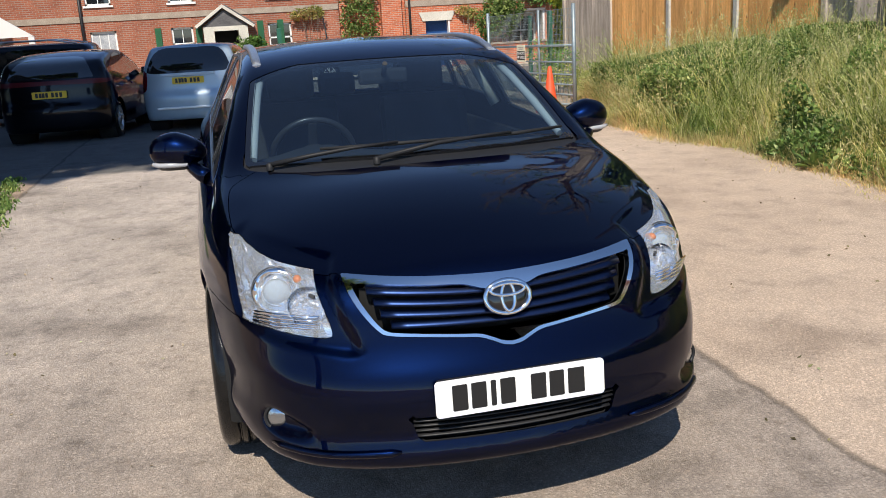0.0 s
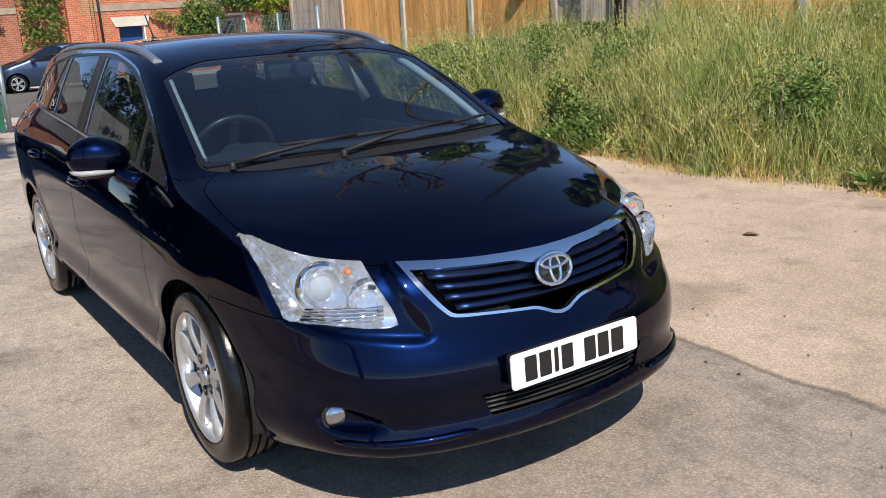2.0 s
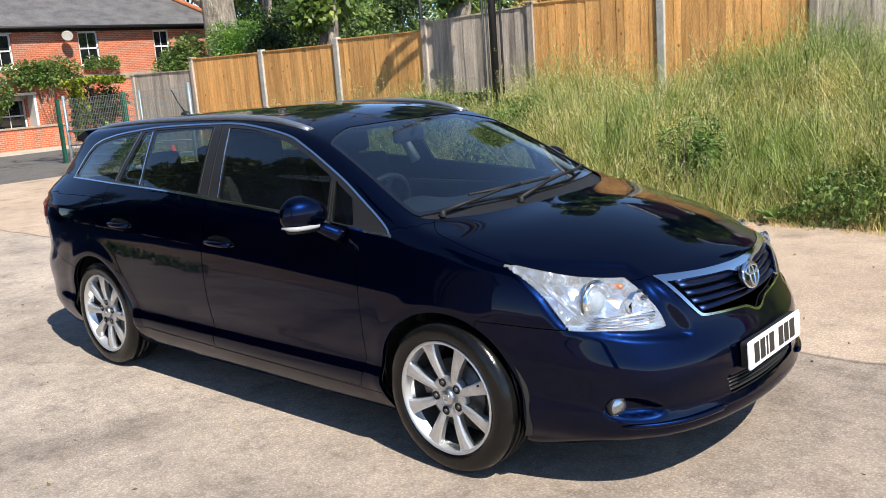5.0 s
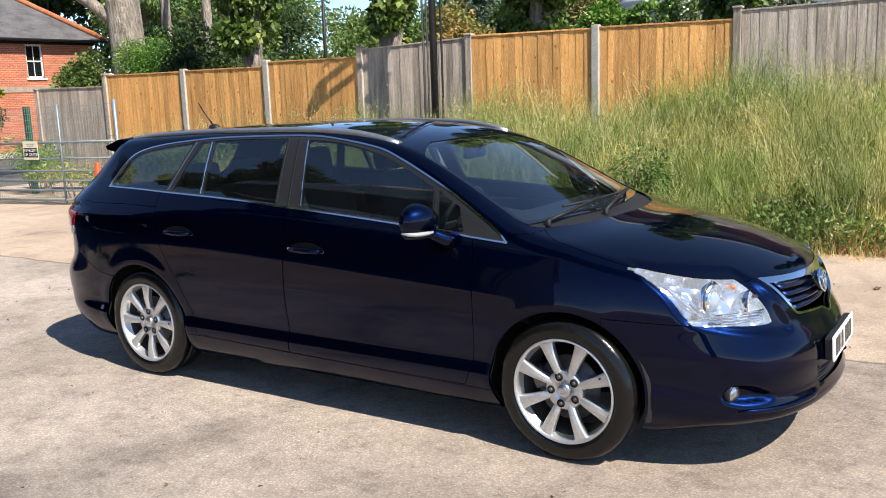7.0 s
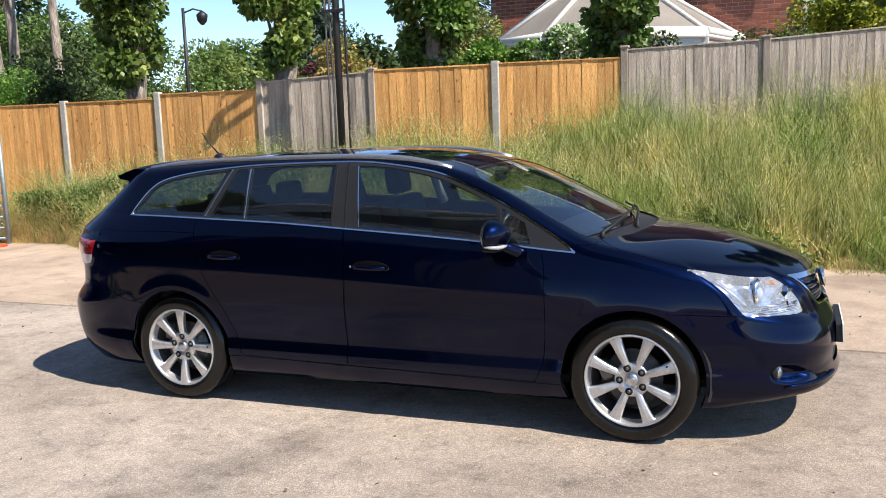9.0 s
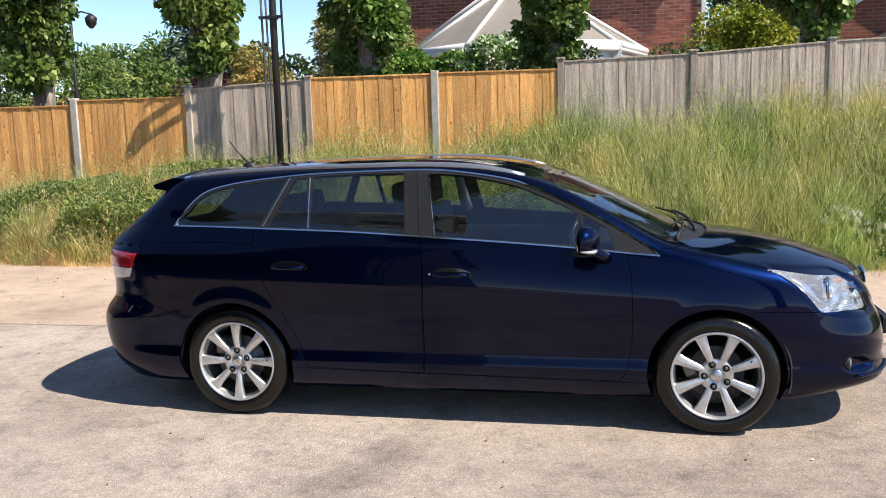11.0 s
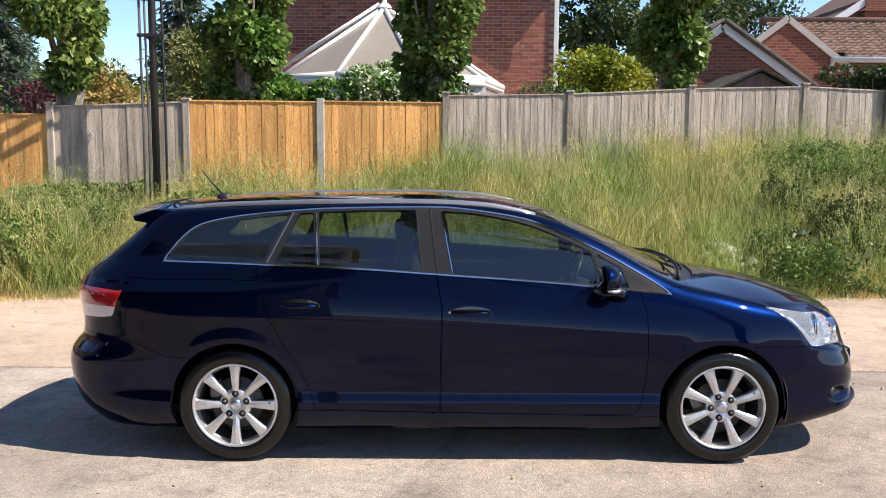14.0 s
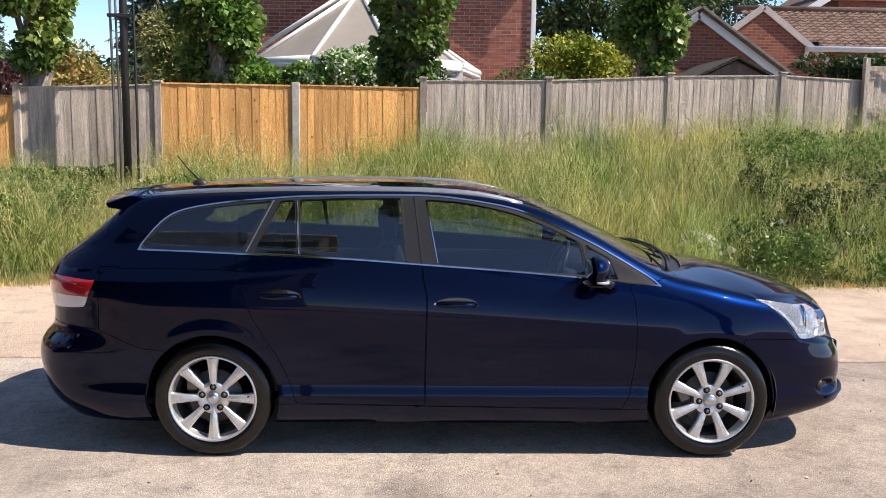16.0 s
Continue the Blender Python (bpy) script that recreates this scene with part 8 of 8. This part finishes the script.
def old_tree(x, y):
    """A great old tree: thick pale trunk, heavy bare limbs, thin young leaves."""
    t = thing("old_tree", "massive old tree with pale bark and bare limbs", "tree")
    part("trunk", trunk_mesh([(x, y, -0.4), (x, y, 1.5), (x - 0.15, y, 4.0), (x - 0.1, y, 6.5), (x + 0.2, y, 9.5)], [0.40, 0.35, 0.34, 0.29, 0.2], 18, 0.07), PALE_BARK, t)
    part("limb", tube([(x - 0.12, y - 0.05, 3.15), (x - 0.75, y - 0.40, 3.75), (x - 1.45, y - 0.80, 4.25), (x - 2.5, y - 1.3, 5.3)], [0.15, 0.125, 0.10, 0.06], 12), PALE_BARK, t)
    rr = random.Random(5)

    def limb(p, d, length, r, depth, bm):
        pts, q, dd = [p], Vector(p), Vector(d).normalized()
        for k in range(4):
            dd = (dd + Vector((rr.uniform(-0.25, 0.25), rr.uniform(-0.25, 0.25), rr.uniform(-0.05, 0.22)))).normalized()
            q = q + dd * length / 4
            pts.append(tuple(q))
        add_tube(bm, pts, [r, r * 0.85, r * 0.7, r * 0.55, r * 0.4], 6 if depth else 8)
        if depth < 3:
            for k in range(3 if depth else 4):
                s = rr.choice(pts[1:])
                limb(s, dd + Vector((rr.uniform(-1, 1), rr.uniform(-1, 1), rr.uniform(-0.1, 0.7))), length * rr.uniform(0.5, 0.72), r * 0.5, depth + 1, bm)
    for k in range(7):
        a = k * 0.95 + 0.4
        bm = bmesh.new()
        limb((x - 0.1, y, 4.2 + 0.8 * k), (math.cos(a), math.sin(a), 0.45), 3.6, 0.20, 0, bm)
        part("limb", bm, PALE_BARK, t)
    p, d = blob_points(1400, [((x + rr.uniform(-3.5, 3.5), y + rr.uniform(-3.5, 3.5), rr.uniform(7, 12)), (0.9, 0.9, 0.6)) for _ in range(18)], 0.3)
    leaf_cloud("leaves", p, WOOD_LEAF, t, 0.16, d)


old_tree(-13.3, 8.75)
for k, (x, y) in enumerate(((-16.9, 12.8), (-17.2, 14.6))):
    t = thing("bare_trunk", "tall slim bare tree trunk", "tree", "slim trunks")
    part("trunk", trunk_mesh([(x, y, -0.3), (x + 0.1, y, 4), (x, y, 9)], [0.16, 0.13, 0.07], 10, 0.03), PALE_BARK, t)
lp = thing("street_lamp", "black street lamp with a lantern on a bracket", "lamp")
lx, ly = -13.1, 15.0
part("column", tube([(lx, ly, -0.3), (lx, ly, 2.5), (lx, ly, 4.75)], [0.07, 0.05, 0.04], 10), BLACK, lp)
part("bracket", tube([(lx, ly, 4.62), (lx + 0.25, ly + 0.10, 4.72), (lx + 0.45, ly + 0.2, 4.66)], 0.022, 8), BLACK, lp)
part("lantern", lathe([(0.02, 0.12), (0.10, 0.06), (0.19, -0.02), (0.16, -0.22), (0.06, -0.34), (0.0, -0.36)], 16, pose(lx + 0.45, ly + 0.2, 4.58) @ Matrix.Diagonal((0.8, 0.8, 0.8, 1))), BLACK, lp)

# ---- behind the camera: trees and hedge added for shade and reflections, and a reflected building ----
# unseen crown, added and placed so its shadow covers the parked cars
t = thing("yard_tree", "unseen leafy tree added to shade the parked cars", "tree")
part("trunk", trunk_mesh([(10.0, -12.6, -0.1), (9.6, -12.2, 5.0), (8.0, -11.2, 10.0), (5.0, -9.6, 14.0)], [0.55, 0.46, 0.36, 0.2], 14, 0.08), BARK, t)
rr = random.Random(77)
clumps = [((0.6 + rr.uniform(-5.0, 5.0), -8.0 + rr.uniform(-3.2, 3.2), 16.0 + rr.uniform(-0.8, 1.2)), (1.35, 1.25, 0.9)) for _ in range(90)]
p, d = blob_points(24000, clumps, 0.1)
leaf_cloud("crown", p, WOOD_LEAF, t, 0.42, d, slim=0.9)
bm = bmesh.new()
for c, _ in clumps[:12]:
    add_tube(bm, [(8.0, -11.2, 10.0), ((c[0] + 8.0) / 2, (c[1] - 11.2) / 2, 13.6), c], [0.16, 0.09, 0.03], 6)
part("limb", bm, BARK, t)
# unseen trees added so the side windows reflect dark foliage instead of sky
for k, (x, y, h) in enumerate(((-13.2, -11.6, 13.5), (-16.8, -12.4, 14.0), (-20.5, -12.4, 14.0), (-24.5, -12.8, 13.0), (-28.5, -13.2, 13.0), (-41.0, -13.5, 20.0), (-42.0, -20.0, 20.0))):
    tree(x, y, h, 3.6 if h < 15 else 6.0, DARK_LEAF, 10000, 0.40, 130 + k, label="unseen dark tree added to darken the window reflections", group="yard trees")
# unseen hedge, added to close the bright gaps below the crowns in reflections
shrub("boundary_hedge", -21.0, -14.0, 1.5, (13.0, 0.8, 2.6), DARK_LEAF, 12000, 0.45, "unseen dark hedge added to block sky in the door reflections", "hedge", seed=54, lumps=60)
bb = thing("yard_building", "tall dark boarded building with a steep pale roof", "building")
DARK_BOARD = noisy("tarred_board", (0.020, 0.019, 0.018), (0.050, 0.046, 0.042), 3.0, 0.85, 30, 0.5, 0.01, stretch=(1, 1, 6))
LICHEN_TILE = noisy("lichen_tile", (0.10, 0.095, 0.085), (0.72, 0.69, 0.63), 1.1, 0.9, 7, 0.5, 0.03)
YW, EAVE, RIDGE = -7.7, 7.7, 13.0
part("front_wall", box((-9.6, YW - 0.3, -0.2), (-2.6, YW, EAVE)), DARK_BOARD, bb)
part("end_wall", prism([(0, -0.2), (8.6, -0.2), (8.6, EAVE), (4.3, RIDGE - 0.2), (0, EAVE)], 0.3, pose(-2.9, YW - 8.9, 0, 90, 0, 90)), DARK_BOARD, bb)
for y0, y1 in ((YW + 0.35, YW - 4.45), (YW - 9.25, YW - 4.45)):
    bm = bmesh.new()
    z0 = EAVE - 0.42
    q = [bm.verts.new(v) for v in ((-9.9, y0, z0), (-2.3, y0, z0), (-2.3, y1, RIDGE), (-9.9, y1, RIDGE), (-9.9, y0, z0 + 0.14), (-2.3, y0, z0 + 0.14), (-2.3, y1, RIDGE + 0.14), (-9.9, y1, RIDGE + 0.14))]
    for f in ((0, 1, 2, 3), (4, 5, 6, 7), (0, 1, 5, 4), (1, 2, 6, 5), (2, 3, 7, 6), (3, 0, 4, 7)):
        bm.faces.new([q[k] for k in f])
    bmesh.ops.recalc_face_normals(bm, faces=bm.faces)
    part("roof", bm, LICHEN_TILE, bb, "steep pale lichened roof slope")
# ---- parked cars in the distance ----
def parked_car(name, label, paint, at, L, Wd, H, top, belt, win, rear_win, lamps, bumper_z=0.52, plate=True, rails=False, lamp_mat=None):
    """A simpler car, front towards +x of its own frame: body with real openings for the glass, lamps, wheels, plate."""
    hw, fx, rx = Wd / 2, L / 2, -L / 2
    topc = curve(*top)
    beltc = curve((rx - 0.5, belt[0]), (0, belt[1]), (fx + 0.5, belt[2]))
    side = curve((0.0, 0.88), (0.2, 0.955), (0.35, 0.985), (0.55, 1.0), (0.75, 0.995), (0.9, 0.96), (1.0, 0.93), (1.3, 0.80), (1.6, 0.66), (2.0, 0.5))
    nose = curve((0.0, -0.10), (0.25, 0.0), (0.5, 0.0), (0.75, -0.06), (1.0, -0.25), (2.0, -1.2))
    tail = curve((0.0, 0.12), (0.25, 0.02), (bumper_z, 0.0), (bumper_z + 0.08, 0.05), (0.95, 0.07), (1.1, 0.14), (H, 0.42), (2.2, 0.7))
    hub = L * 0.325
    WR = 0.30

    def field(x, y, z):
        zz = z - (beltc(x) - 0.95) * np.clip((z - 0.5) / 0.4, 0, 1)
        w = hw * side(zz) * (1 - 0.10 * np.clip((np.abs(x) - L * 0.36) / (L * 0.14), 0, 1) ** 2)
        f = smax(y - w, (z - topc(x + 0.15 * y * y) + 0.08 * y * y) * 0.8, 0.06)
        f = smax(f, (x - (fx + nose(z) - 0.30 * y * y - 0.6 * y ** 6)) * 0.85, 0.12)
        f = smax(f, ((rx + tail(z) + 0.14 * y * y + 0.5 * y ** 6) - x) * 0.9, 0.09)
        return smax(f, 0.18 - z, 0.03)
    nm, nf, nr, na = 46, 22, 34, 64
    a, b = np.array([rx * 0.55, 0, 0.75]), np.array([fx * 0.5, 0, 0.66])
    th = np.linspace(-np.pi / 2, np.pi / 2, na)
    rows = [(a, -np.pi / 2 * (1 - (i + 0.02) / nr)) for i in range(nr)] + [(a + (b - a) * i / nm, 0.0) for i in range(nm)] + [(b, np.pi / 2 * min(i / nf, 0.999)) for i in range(nf + 1)]
    o = np.concatenate([np.repeat(r[0][None], na, 0) for r in rows])
    d = np.concatenate([np.stack([0 * th + np.sin(r[1]), np.cos(r[1]) * np.cos(th), np.cos(r[1]) * np.sin(th)], 1) for r in rows])
    lo, hi = np.zeros(len(o)), np.full(len(o), 3.0)
    for _ in range(30):
        m = (lo + hi) / 2
        q = o + d * m[:, None]
        out = field(q[:, 0], q[:, 1], q[:, 2]) > 0
        hi, lo = np.where(out, m, hi), np.where(out, lo, m)
    p = o + d * hi[:, None]
    bm = bmesh.new()
    vs = [bm.verts.new(q) for q in p]
    for i in range(len(rows) - 1):
        for j in range(na - 1):
            k = i * na + j
            bm.faces.new((vs[k], vs[k + na], vs[k + na + 1], vs[k + 1]))
    wins = [smooth_loop(w, n=3) for w in win]
    rw = smooth_loop(rear_win, n=4)
    lampl = smooth_loop(lamps, n=3)
    fs = [lambda q, w=w: np.maximum(np.maximum(loop_distance(q[:, 0], q[:, 2], w), 0.35 - q[:, 1]), 0.7 - q[:, 2]) for w in wins]
    f_rw = lambda q: np.maximum(loop_distance(q[:, 1], q[:, 2], rw), q[:, 0] - rx * 0.55)
    f_fw = lambda q: np.maximum(np.maximum(np.abs(q[:, 1]) - hw * 0.74 + 0.1 * (q[:, 2] - 0.9), beltc(q[:, 0]) + 0.06 - q[:, 2]), np.maximum(fx * 0.12 - q[:, 0], q[:, 2] - H + 0.10))
    f_la = lambda q: np.maximum(loop_distance(q[:, 1], q[:, 2], lampl), q[:, 0] - rx * 0.72)
    f_ar = [lambda q, h=h: np.maximum(np.hypot(q[:, 0] - h, q[:, 2] - WR) - WR - 0.05, 0.4 - q[:, 1]) for h in (hub, -hub)]
    held = set()
    for f in (*fs, f_rw, f_fw, f_la, *f_ar):
        cut(bm, f, held)
    faces = list(bm.faces)
    c = np.array([f.calc_center_median() for f in faces])
    reg = np.zeros(len(faces), int)
    for f in fs:
        reg[f(c) < 0] = 1
    reg[f_rw(c) < 0] = 1
    reg[f_fw(c) < 0] = 1
    reg[f_la(c) < 0] = 2
    for f in f_ar:
        reg[f(c) < 0] = 3
    bm.verts.index_update()
    co = np.array([v.co for v in bm.verts])
    polys = [[v.index for v in f.verts] for f in faces]
    bm.free()
    t = thing(name, label, "car", at=at)

    def shell(nm_, want, mat, lab="", sides=(1, -1)):
        ids = [i for i in range(len(polys)) if reg[i] == want]
        verts, fcs = [], []
        for s in sides:
            mp = {}
            for i in ids:
                lp_ = []
                for k in polys[i]:
                    if k not in mp:
                        mp[k] = len(verts)
                        verts.append((co[k][0], co[k][1] * s, co[k][2]))
                    lp_.append(mp[k])
                fcs.append(lp_ if s == 1 else lp_[::-1])
        return raw_mesh(nm_, verts, fcs, mat, t, lab, smooth=True)
    shell("body", 0, paint)
    shell("glass", 1, flat("car_glass", (0.008, 0.009, 0.010), 0.04, coat=1.0))
    for lamp_sides in (((1,), (-1,)) if min(p[0] for p in lamps) > 0 else ((1, -1),)):
        shell("tail_lamp", 2, lamp_mat or RED_LENS, "red tail lamp", lamp_sides)
    for h in (hub, -hub):
        for s in (1, -1):
            m = pose(h, s * (hw - 0.03), WR, -90 * s, 0, 0)
            w = part("wheel", lathe([(0.20, -0.01), (0.215, 0.006), (0.26, 0.008), (0.285, -0.01), (0.30, -0.04), (0.30, -0.16), (0.26, -0.19)], 32, m), RUBBER, t, "black tyre")
            bm = bmesh.new()
            add_lathe(bm, [(0.205, -0.03), (0.21, 0.004), (0.195, 0.0), (0.19, -0.04)], 32, m)
            for k in range(5):
                for q in (-9, 9):
                    add_box(bm, (0.03, -0.016, -0.03), (0.20, 0.016, -0.004), 0, m @ pose(0, 0, 0, 0, 0, 72 * k + q))
            add_lathe(bm, [(0.05, -0.03), (0.05, 0.0), (0.0, 0.004)], 16, m)
            part("rim", bm, ALLOY, w, "silver alloy rim")
            part("hub_dark", lathe([(0.19, -0.07), (0.0, -0.07)], 24, m), DARK, w)
            part("wheel_well", lathe([(WR + 0.055, -0.02), (WR + 0.06, -0.05), (WR + 0.06, -0.3), (0.0, -0.3)], 28, m), DARK, t)
    if plate:
        pz, pxx = plate
        pm = pose(pxx, 0, pz, 90, 0, -90)
        pl = part("number_plate", prism(rounded(0.52, 0.11, 0.01, 3), 0.008, pm), flat("plate_yellow", (0.80, 0.52, 0.03), 0.4), t, "yellow number plate")
        for k, x in enumerate((-0.19, -0.135, -0.09, -0.04, 0.05, 0.11, 0.17)):
            part("character_bar", box((x - 0.02, -0.035, 0.008), (x + 0.02, 0.035, 0.010), 0, pm), PLATE_BLACK, pl)
    for s in (1, -1):
        part("wing_mirror", box((-0.07, -0.09, -0.06), (0.07, 0.09, 0.06), 0.03, pose(fx * 0.38, s * (hw + 0.06), beltc(np.array([fx * 0.3]))[0] + 0.07)), paint, t)
        part("door_handle", box((-0.09, -0.012, -0.015), (0.09, 0.02, 0.015), 0.006, pose(-0.25, s * hw * 0.985, beltc(np.array([-0.2]))[0] - 0.13)), paint, t)
        if rails:
            part("roof_rail", tube([(fx * 0.2, s * hw * 0.62, H - 0.02), (0, s * hw * 0.64, H + 0.06), (rx * 0.5, s * hw * 0.64, H + 0.06), (rx * 0.72, s * hw * 0.62, H - 0.03)], 0.02, 8), SATIN, t)
    part("dark_cabin", box((rx * 0.75, -hw * 0.7, 0.3), (fx * 0.4, hw * 0.7, 0.8), 0.05), DARK, t)
    return t


PALE_BLUE = car_paint("pale_blue_paint", (0.36, 0.45, 0.52), (0.48, 0.58, 0.65), metal=0.35)
SOOT = car_paint("black_paint", (0.004, 0.005, 0.008), (0.010, 0.012, 0.018))
GREY_BLUE = car_paint("slate_blue_paint", (0.07, 0.10, 0.16), (0.13, 0.18, 0.27))
jazz = parked_car("hatchback_car", "small pale blue hatchback parked with its tail to the yard", PALE_BLUE, pose(-12.93, -0.94, ground_z(-12.9), 0, 1.1, 171.5), 3.83, 1.68, 1.43,
                  [(-2.3, 1.31), (-1.6, 1.40), (-0.8, 1.43), (0.0, 1.42), (0.4, 1.36), (1.0, 1.08), (1.3, 1.02), (1.7, 0.92), (2.1, 0.75), (3, 0.4)], (1.0, 0.97, 0.92),
                  [[(0.75, 1.0), (0.3, 1.29), (-0.2, 1.33), (-0.25, 1.0)], [(-0.32, 1.0), (-0.3, 1.33), (-1.1, 1.33), (-1.35, 1.18), (-1.2, 1.03)]],
                  [(0, 1.36), (0.50, 1.34), (0.68, 1.05), (0.62, 0.96), (0, 0.95), (-0.3, 0.95), (-0.3, 1.36)], [(0.70, 0.97), (0.83, 0.99), (0.84, 0.68), (0.73, 0.70)], 0.58, (0.83, -1.885), lamp_mat=flat("deep_red_lens", (0.16, 0.006, 0.010), 0.2))
part("bumper_insert", box((-1.95, -0.55, 0.36), (-1.90, 0.55, 0.40), 0.01), SATIN, jazz)
part("boot_trim", box((-1.90, -0.45, 0.905), (-1.86, 0.45, 0.955), 0.008), PALE_BLUE, jazz)
part("rear_wiper", tube([(-1.78, 0.05, 1.05), (-1.80, -0.25, 1.08)], 0.012, 6), BLACK, jazz)
civic = parked_car("hatchback_car", "black sporty hatchback parked with its tail to the yard", SOOT, pose(-12.53, -3.04, ground_z(-12.5), 0, 1.1, 173), 4.25, 1.77, 1.44,
                   [(-2.5, 1.05), (-2.1, 1.12), (-1.6, 1.30), (-0.8, 1.42), (0.0, 1.44), (0.5, 1.36), (1.2, 1.05), (1.6, 0.92), (2.1, 0.75), (3, 0.4)], (1.0, 0.96, 0.90),
                   [[(0.9, 0.98), (0.4, 1.30), (-0.15, 1.34), (-0.2, 1.0)], [(-0.27, 1.0), (-0.25, 1.34), (-0.8, 1.32), (-1.3, 1.16), (-1.2, 1.05)]],
                   [(0, 1.33), (0.45, 1.30), (0.62, 1.08), (0.58, 1.0), (0, 1.0), (-0.3, 1.0), (-0.3, 1.33)], [(0.0, 0.97), (0.8, 0.97), (0.80, 0.90), (0.0, 0.91), (-0.3, 0.91), (-0.3, 0.97)], 0.55, (0.76, -2.105), lamp_mat=flat("smoked_red_lens", (0.075, 0.006, 0.010), 0.3, spec=0.3))
suv = parked_car("off_road_car", "black estate with silver roof rails parked across the yard", SOOT, pose(-16.6, -5.1, ground_z(-16.6), 0, 0, -94), 4.55, 1.84, 1.66,
                 [(-2.6, 1.5), (-2.0, 1.62), (-1.0, 1.66), (0.0, 1.65), (0.5, 1.56), (1.2, 1.16), (1.5, 1.08), (2.1, 0.96), (2.4, 0.8), (3, 0.5)], (1.14, 1.08, 1.02),
                 [[(0.95, 1.10), (0.45, 1.46), (-0.15, 1.52), (-0.2, 1.13)], [(-0.27, 1.13), (-0.25, 1.52), (-1.0, 1.51), (-1.0, 1.15)], [(-1.08, 1.16), (-1.08, 1.50), (-1.5, 1.46), (-1.8, 1.25)]],
                 [(0, 1.54), (0.5, 1.52), (0.62, 1.14), (0, 1.12), (-0.3, 1.12), (-0.3, 1.54)], [(0.66, 1.1), (0.86, 1.1), (0.86, 0.8), (0.7, 0.8)], 0.6, None, True)
fiesta = parked_car("hatchback_car", "slate blue hatchback parked along the road", GREY_BLUE, pose(-28.2, 4.45, ground_z(-28.2), 0, 0, -90), 3.97, 1.72, 1.48,
                    [(-2.4, 1.25), (-1.9, 1.38), (-1.2, 1.46), (-0.3, 1.48), (0.3, 1.40), (1.0, 1.06), (1.4, 0.95), (1.9, 0.80), (3, 0.4)], (1.0, 0.95, 0.90),
                    [[(0.8, 0.98), (0.3, 1.33), (-0.2, 1.37), (-0.25, 1.0)], [(-0.32, 1.0), (-0.3, 1.37), (-1.0, 1.34), (-1.35, 1.14), (-1.2, 1.05)]],
                    [(0, 1.36), (0.45, 1.34), (0.58, 1.06), (0, 1.02), (-0.3, 1.02), (-0.3, 1.36)], [(0.62, 1.0), (0.82, 1.02), (0.82, 0.8), (0.66, 0.8)], 0.55, None)

# ---- single bricks of the house behind the fence, proud of their mortar ----
MORTAR = noisy("mortar", (0.34, 0.27, 0.22), (0.46, 0.37, 0.31), 4, 0.95, 60, 0.4, 0.003)


def brick_stuff(name, random_from):
    m, n, l, b = material(name)
    if random_from == "object":
        r = n.new("ShaderNodeObjectInfo").outputs["Random"]
    else:
        r = n.new("ShaderNodeNewGeometry").outputs["Random Per Island"]
    col = ramp(n, l, r, [(0.0, (0.215, 0.066, 0.044)), (0.5, (0.315, 0.100, 0.060)), (0.85, (0.40, 0.140, 0.082)), (1.0, (0.25, 0.11, 0.085))])
    grain = tex(n, l, 60, 4, 0.7, coords=n.new("ShaderNodeNewGeometry").outputs["Position"])
    col = mix(n, l, 1.0, col, ramp(n, l, grain.outputs["Fac"], [(0.3, (0.75,) * 3), (0.7, (1.2,) * 3)]), "MULTIPLY")
    l.new(col, b.inputs["Base Color"])
    b.inputs["Roughness"].default_value = 0.9
    bump(n, l, b, grain.outputs["Fac"], 0.6, 0.006)
    return m


house_wall = [c for c in bh.children if c.name.startswith("wall")][0]
house_wall.data.materials.clear()
house_wall.data.materials.append(MORTAR)
brick_shape = [(0, 0, 0), (0.213, 0, 0), (0.213, 0, 0.063), (0, 0, 0.063), (0.003, -0.004, 0.003), (0.210, -0.004, 0.003), (0.210, -0.004, 0.060), (0.003, -0.004, 0.060)]
brick_faces = [(4, 5, 6, 7), (0, 1, 5, 4), (1, 2, 6, 5), (2, 3, 7, 6), (3, 0, 4, 7)]
brick_piece = bpy.data.meshes.new("brick")
brick_piece.from_pydata(brick_shape, [], brick_faces)
brick_piece.materials.append(brick_stuff("brick_face", "object"))
joined_v, joined_f = [], []
for row in range(35):
    z = 2.75 + row * 0.075
    off = 0.1125 * (row % 2)
    for col in range(-1, 30):
        x = -4.2 + off + col * 0.225
        if x < -4.2 or x + 0.215 > 2.25:
            continue
        if x > 0.30 and z < 5.3:
            ob = new("brick", brick_piece)
            ob.parent = house_wall
            ob.location = (x + random.uniform(-0.002, 0.002), 14.0 + random.uniform(-0.002, 0.002), z)
        else:
            k = len(joined_v)
            joined_v += [(x + a, 14.0 + b, z + c) for a, b, c in brick_shape]
            joined_f += [tuple(k + i for i in f) for f in brick_faces]
rest = raw_mesh("brickwork", joined_v, joined_f, brick_stuff("brick_rest", "island"), bh)
rest["kind"] = "stuff"
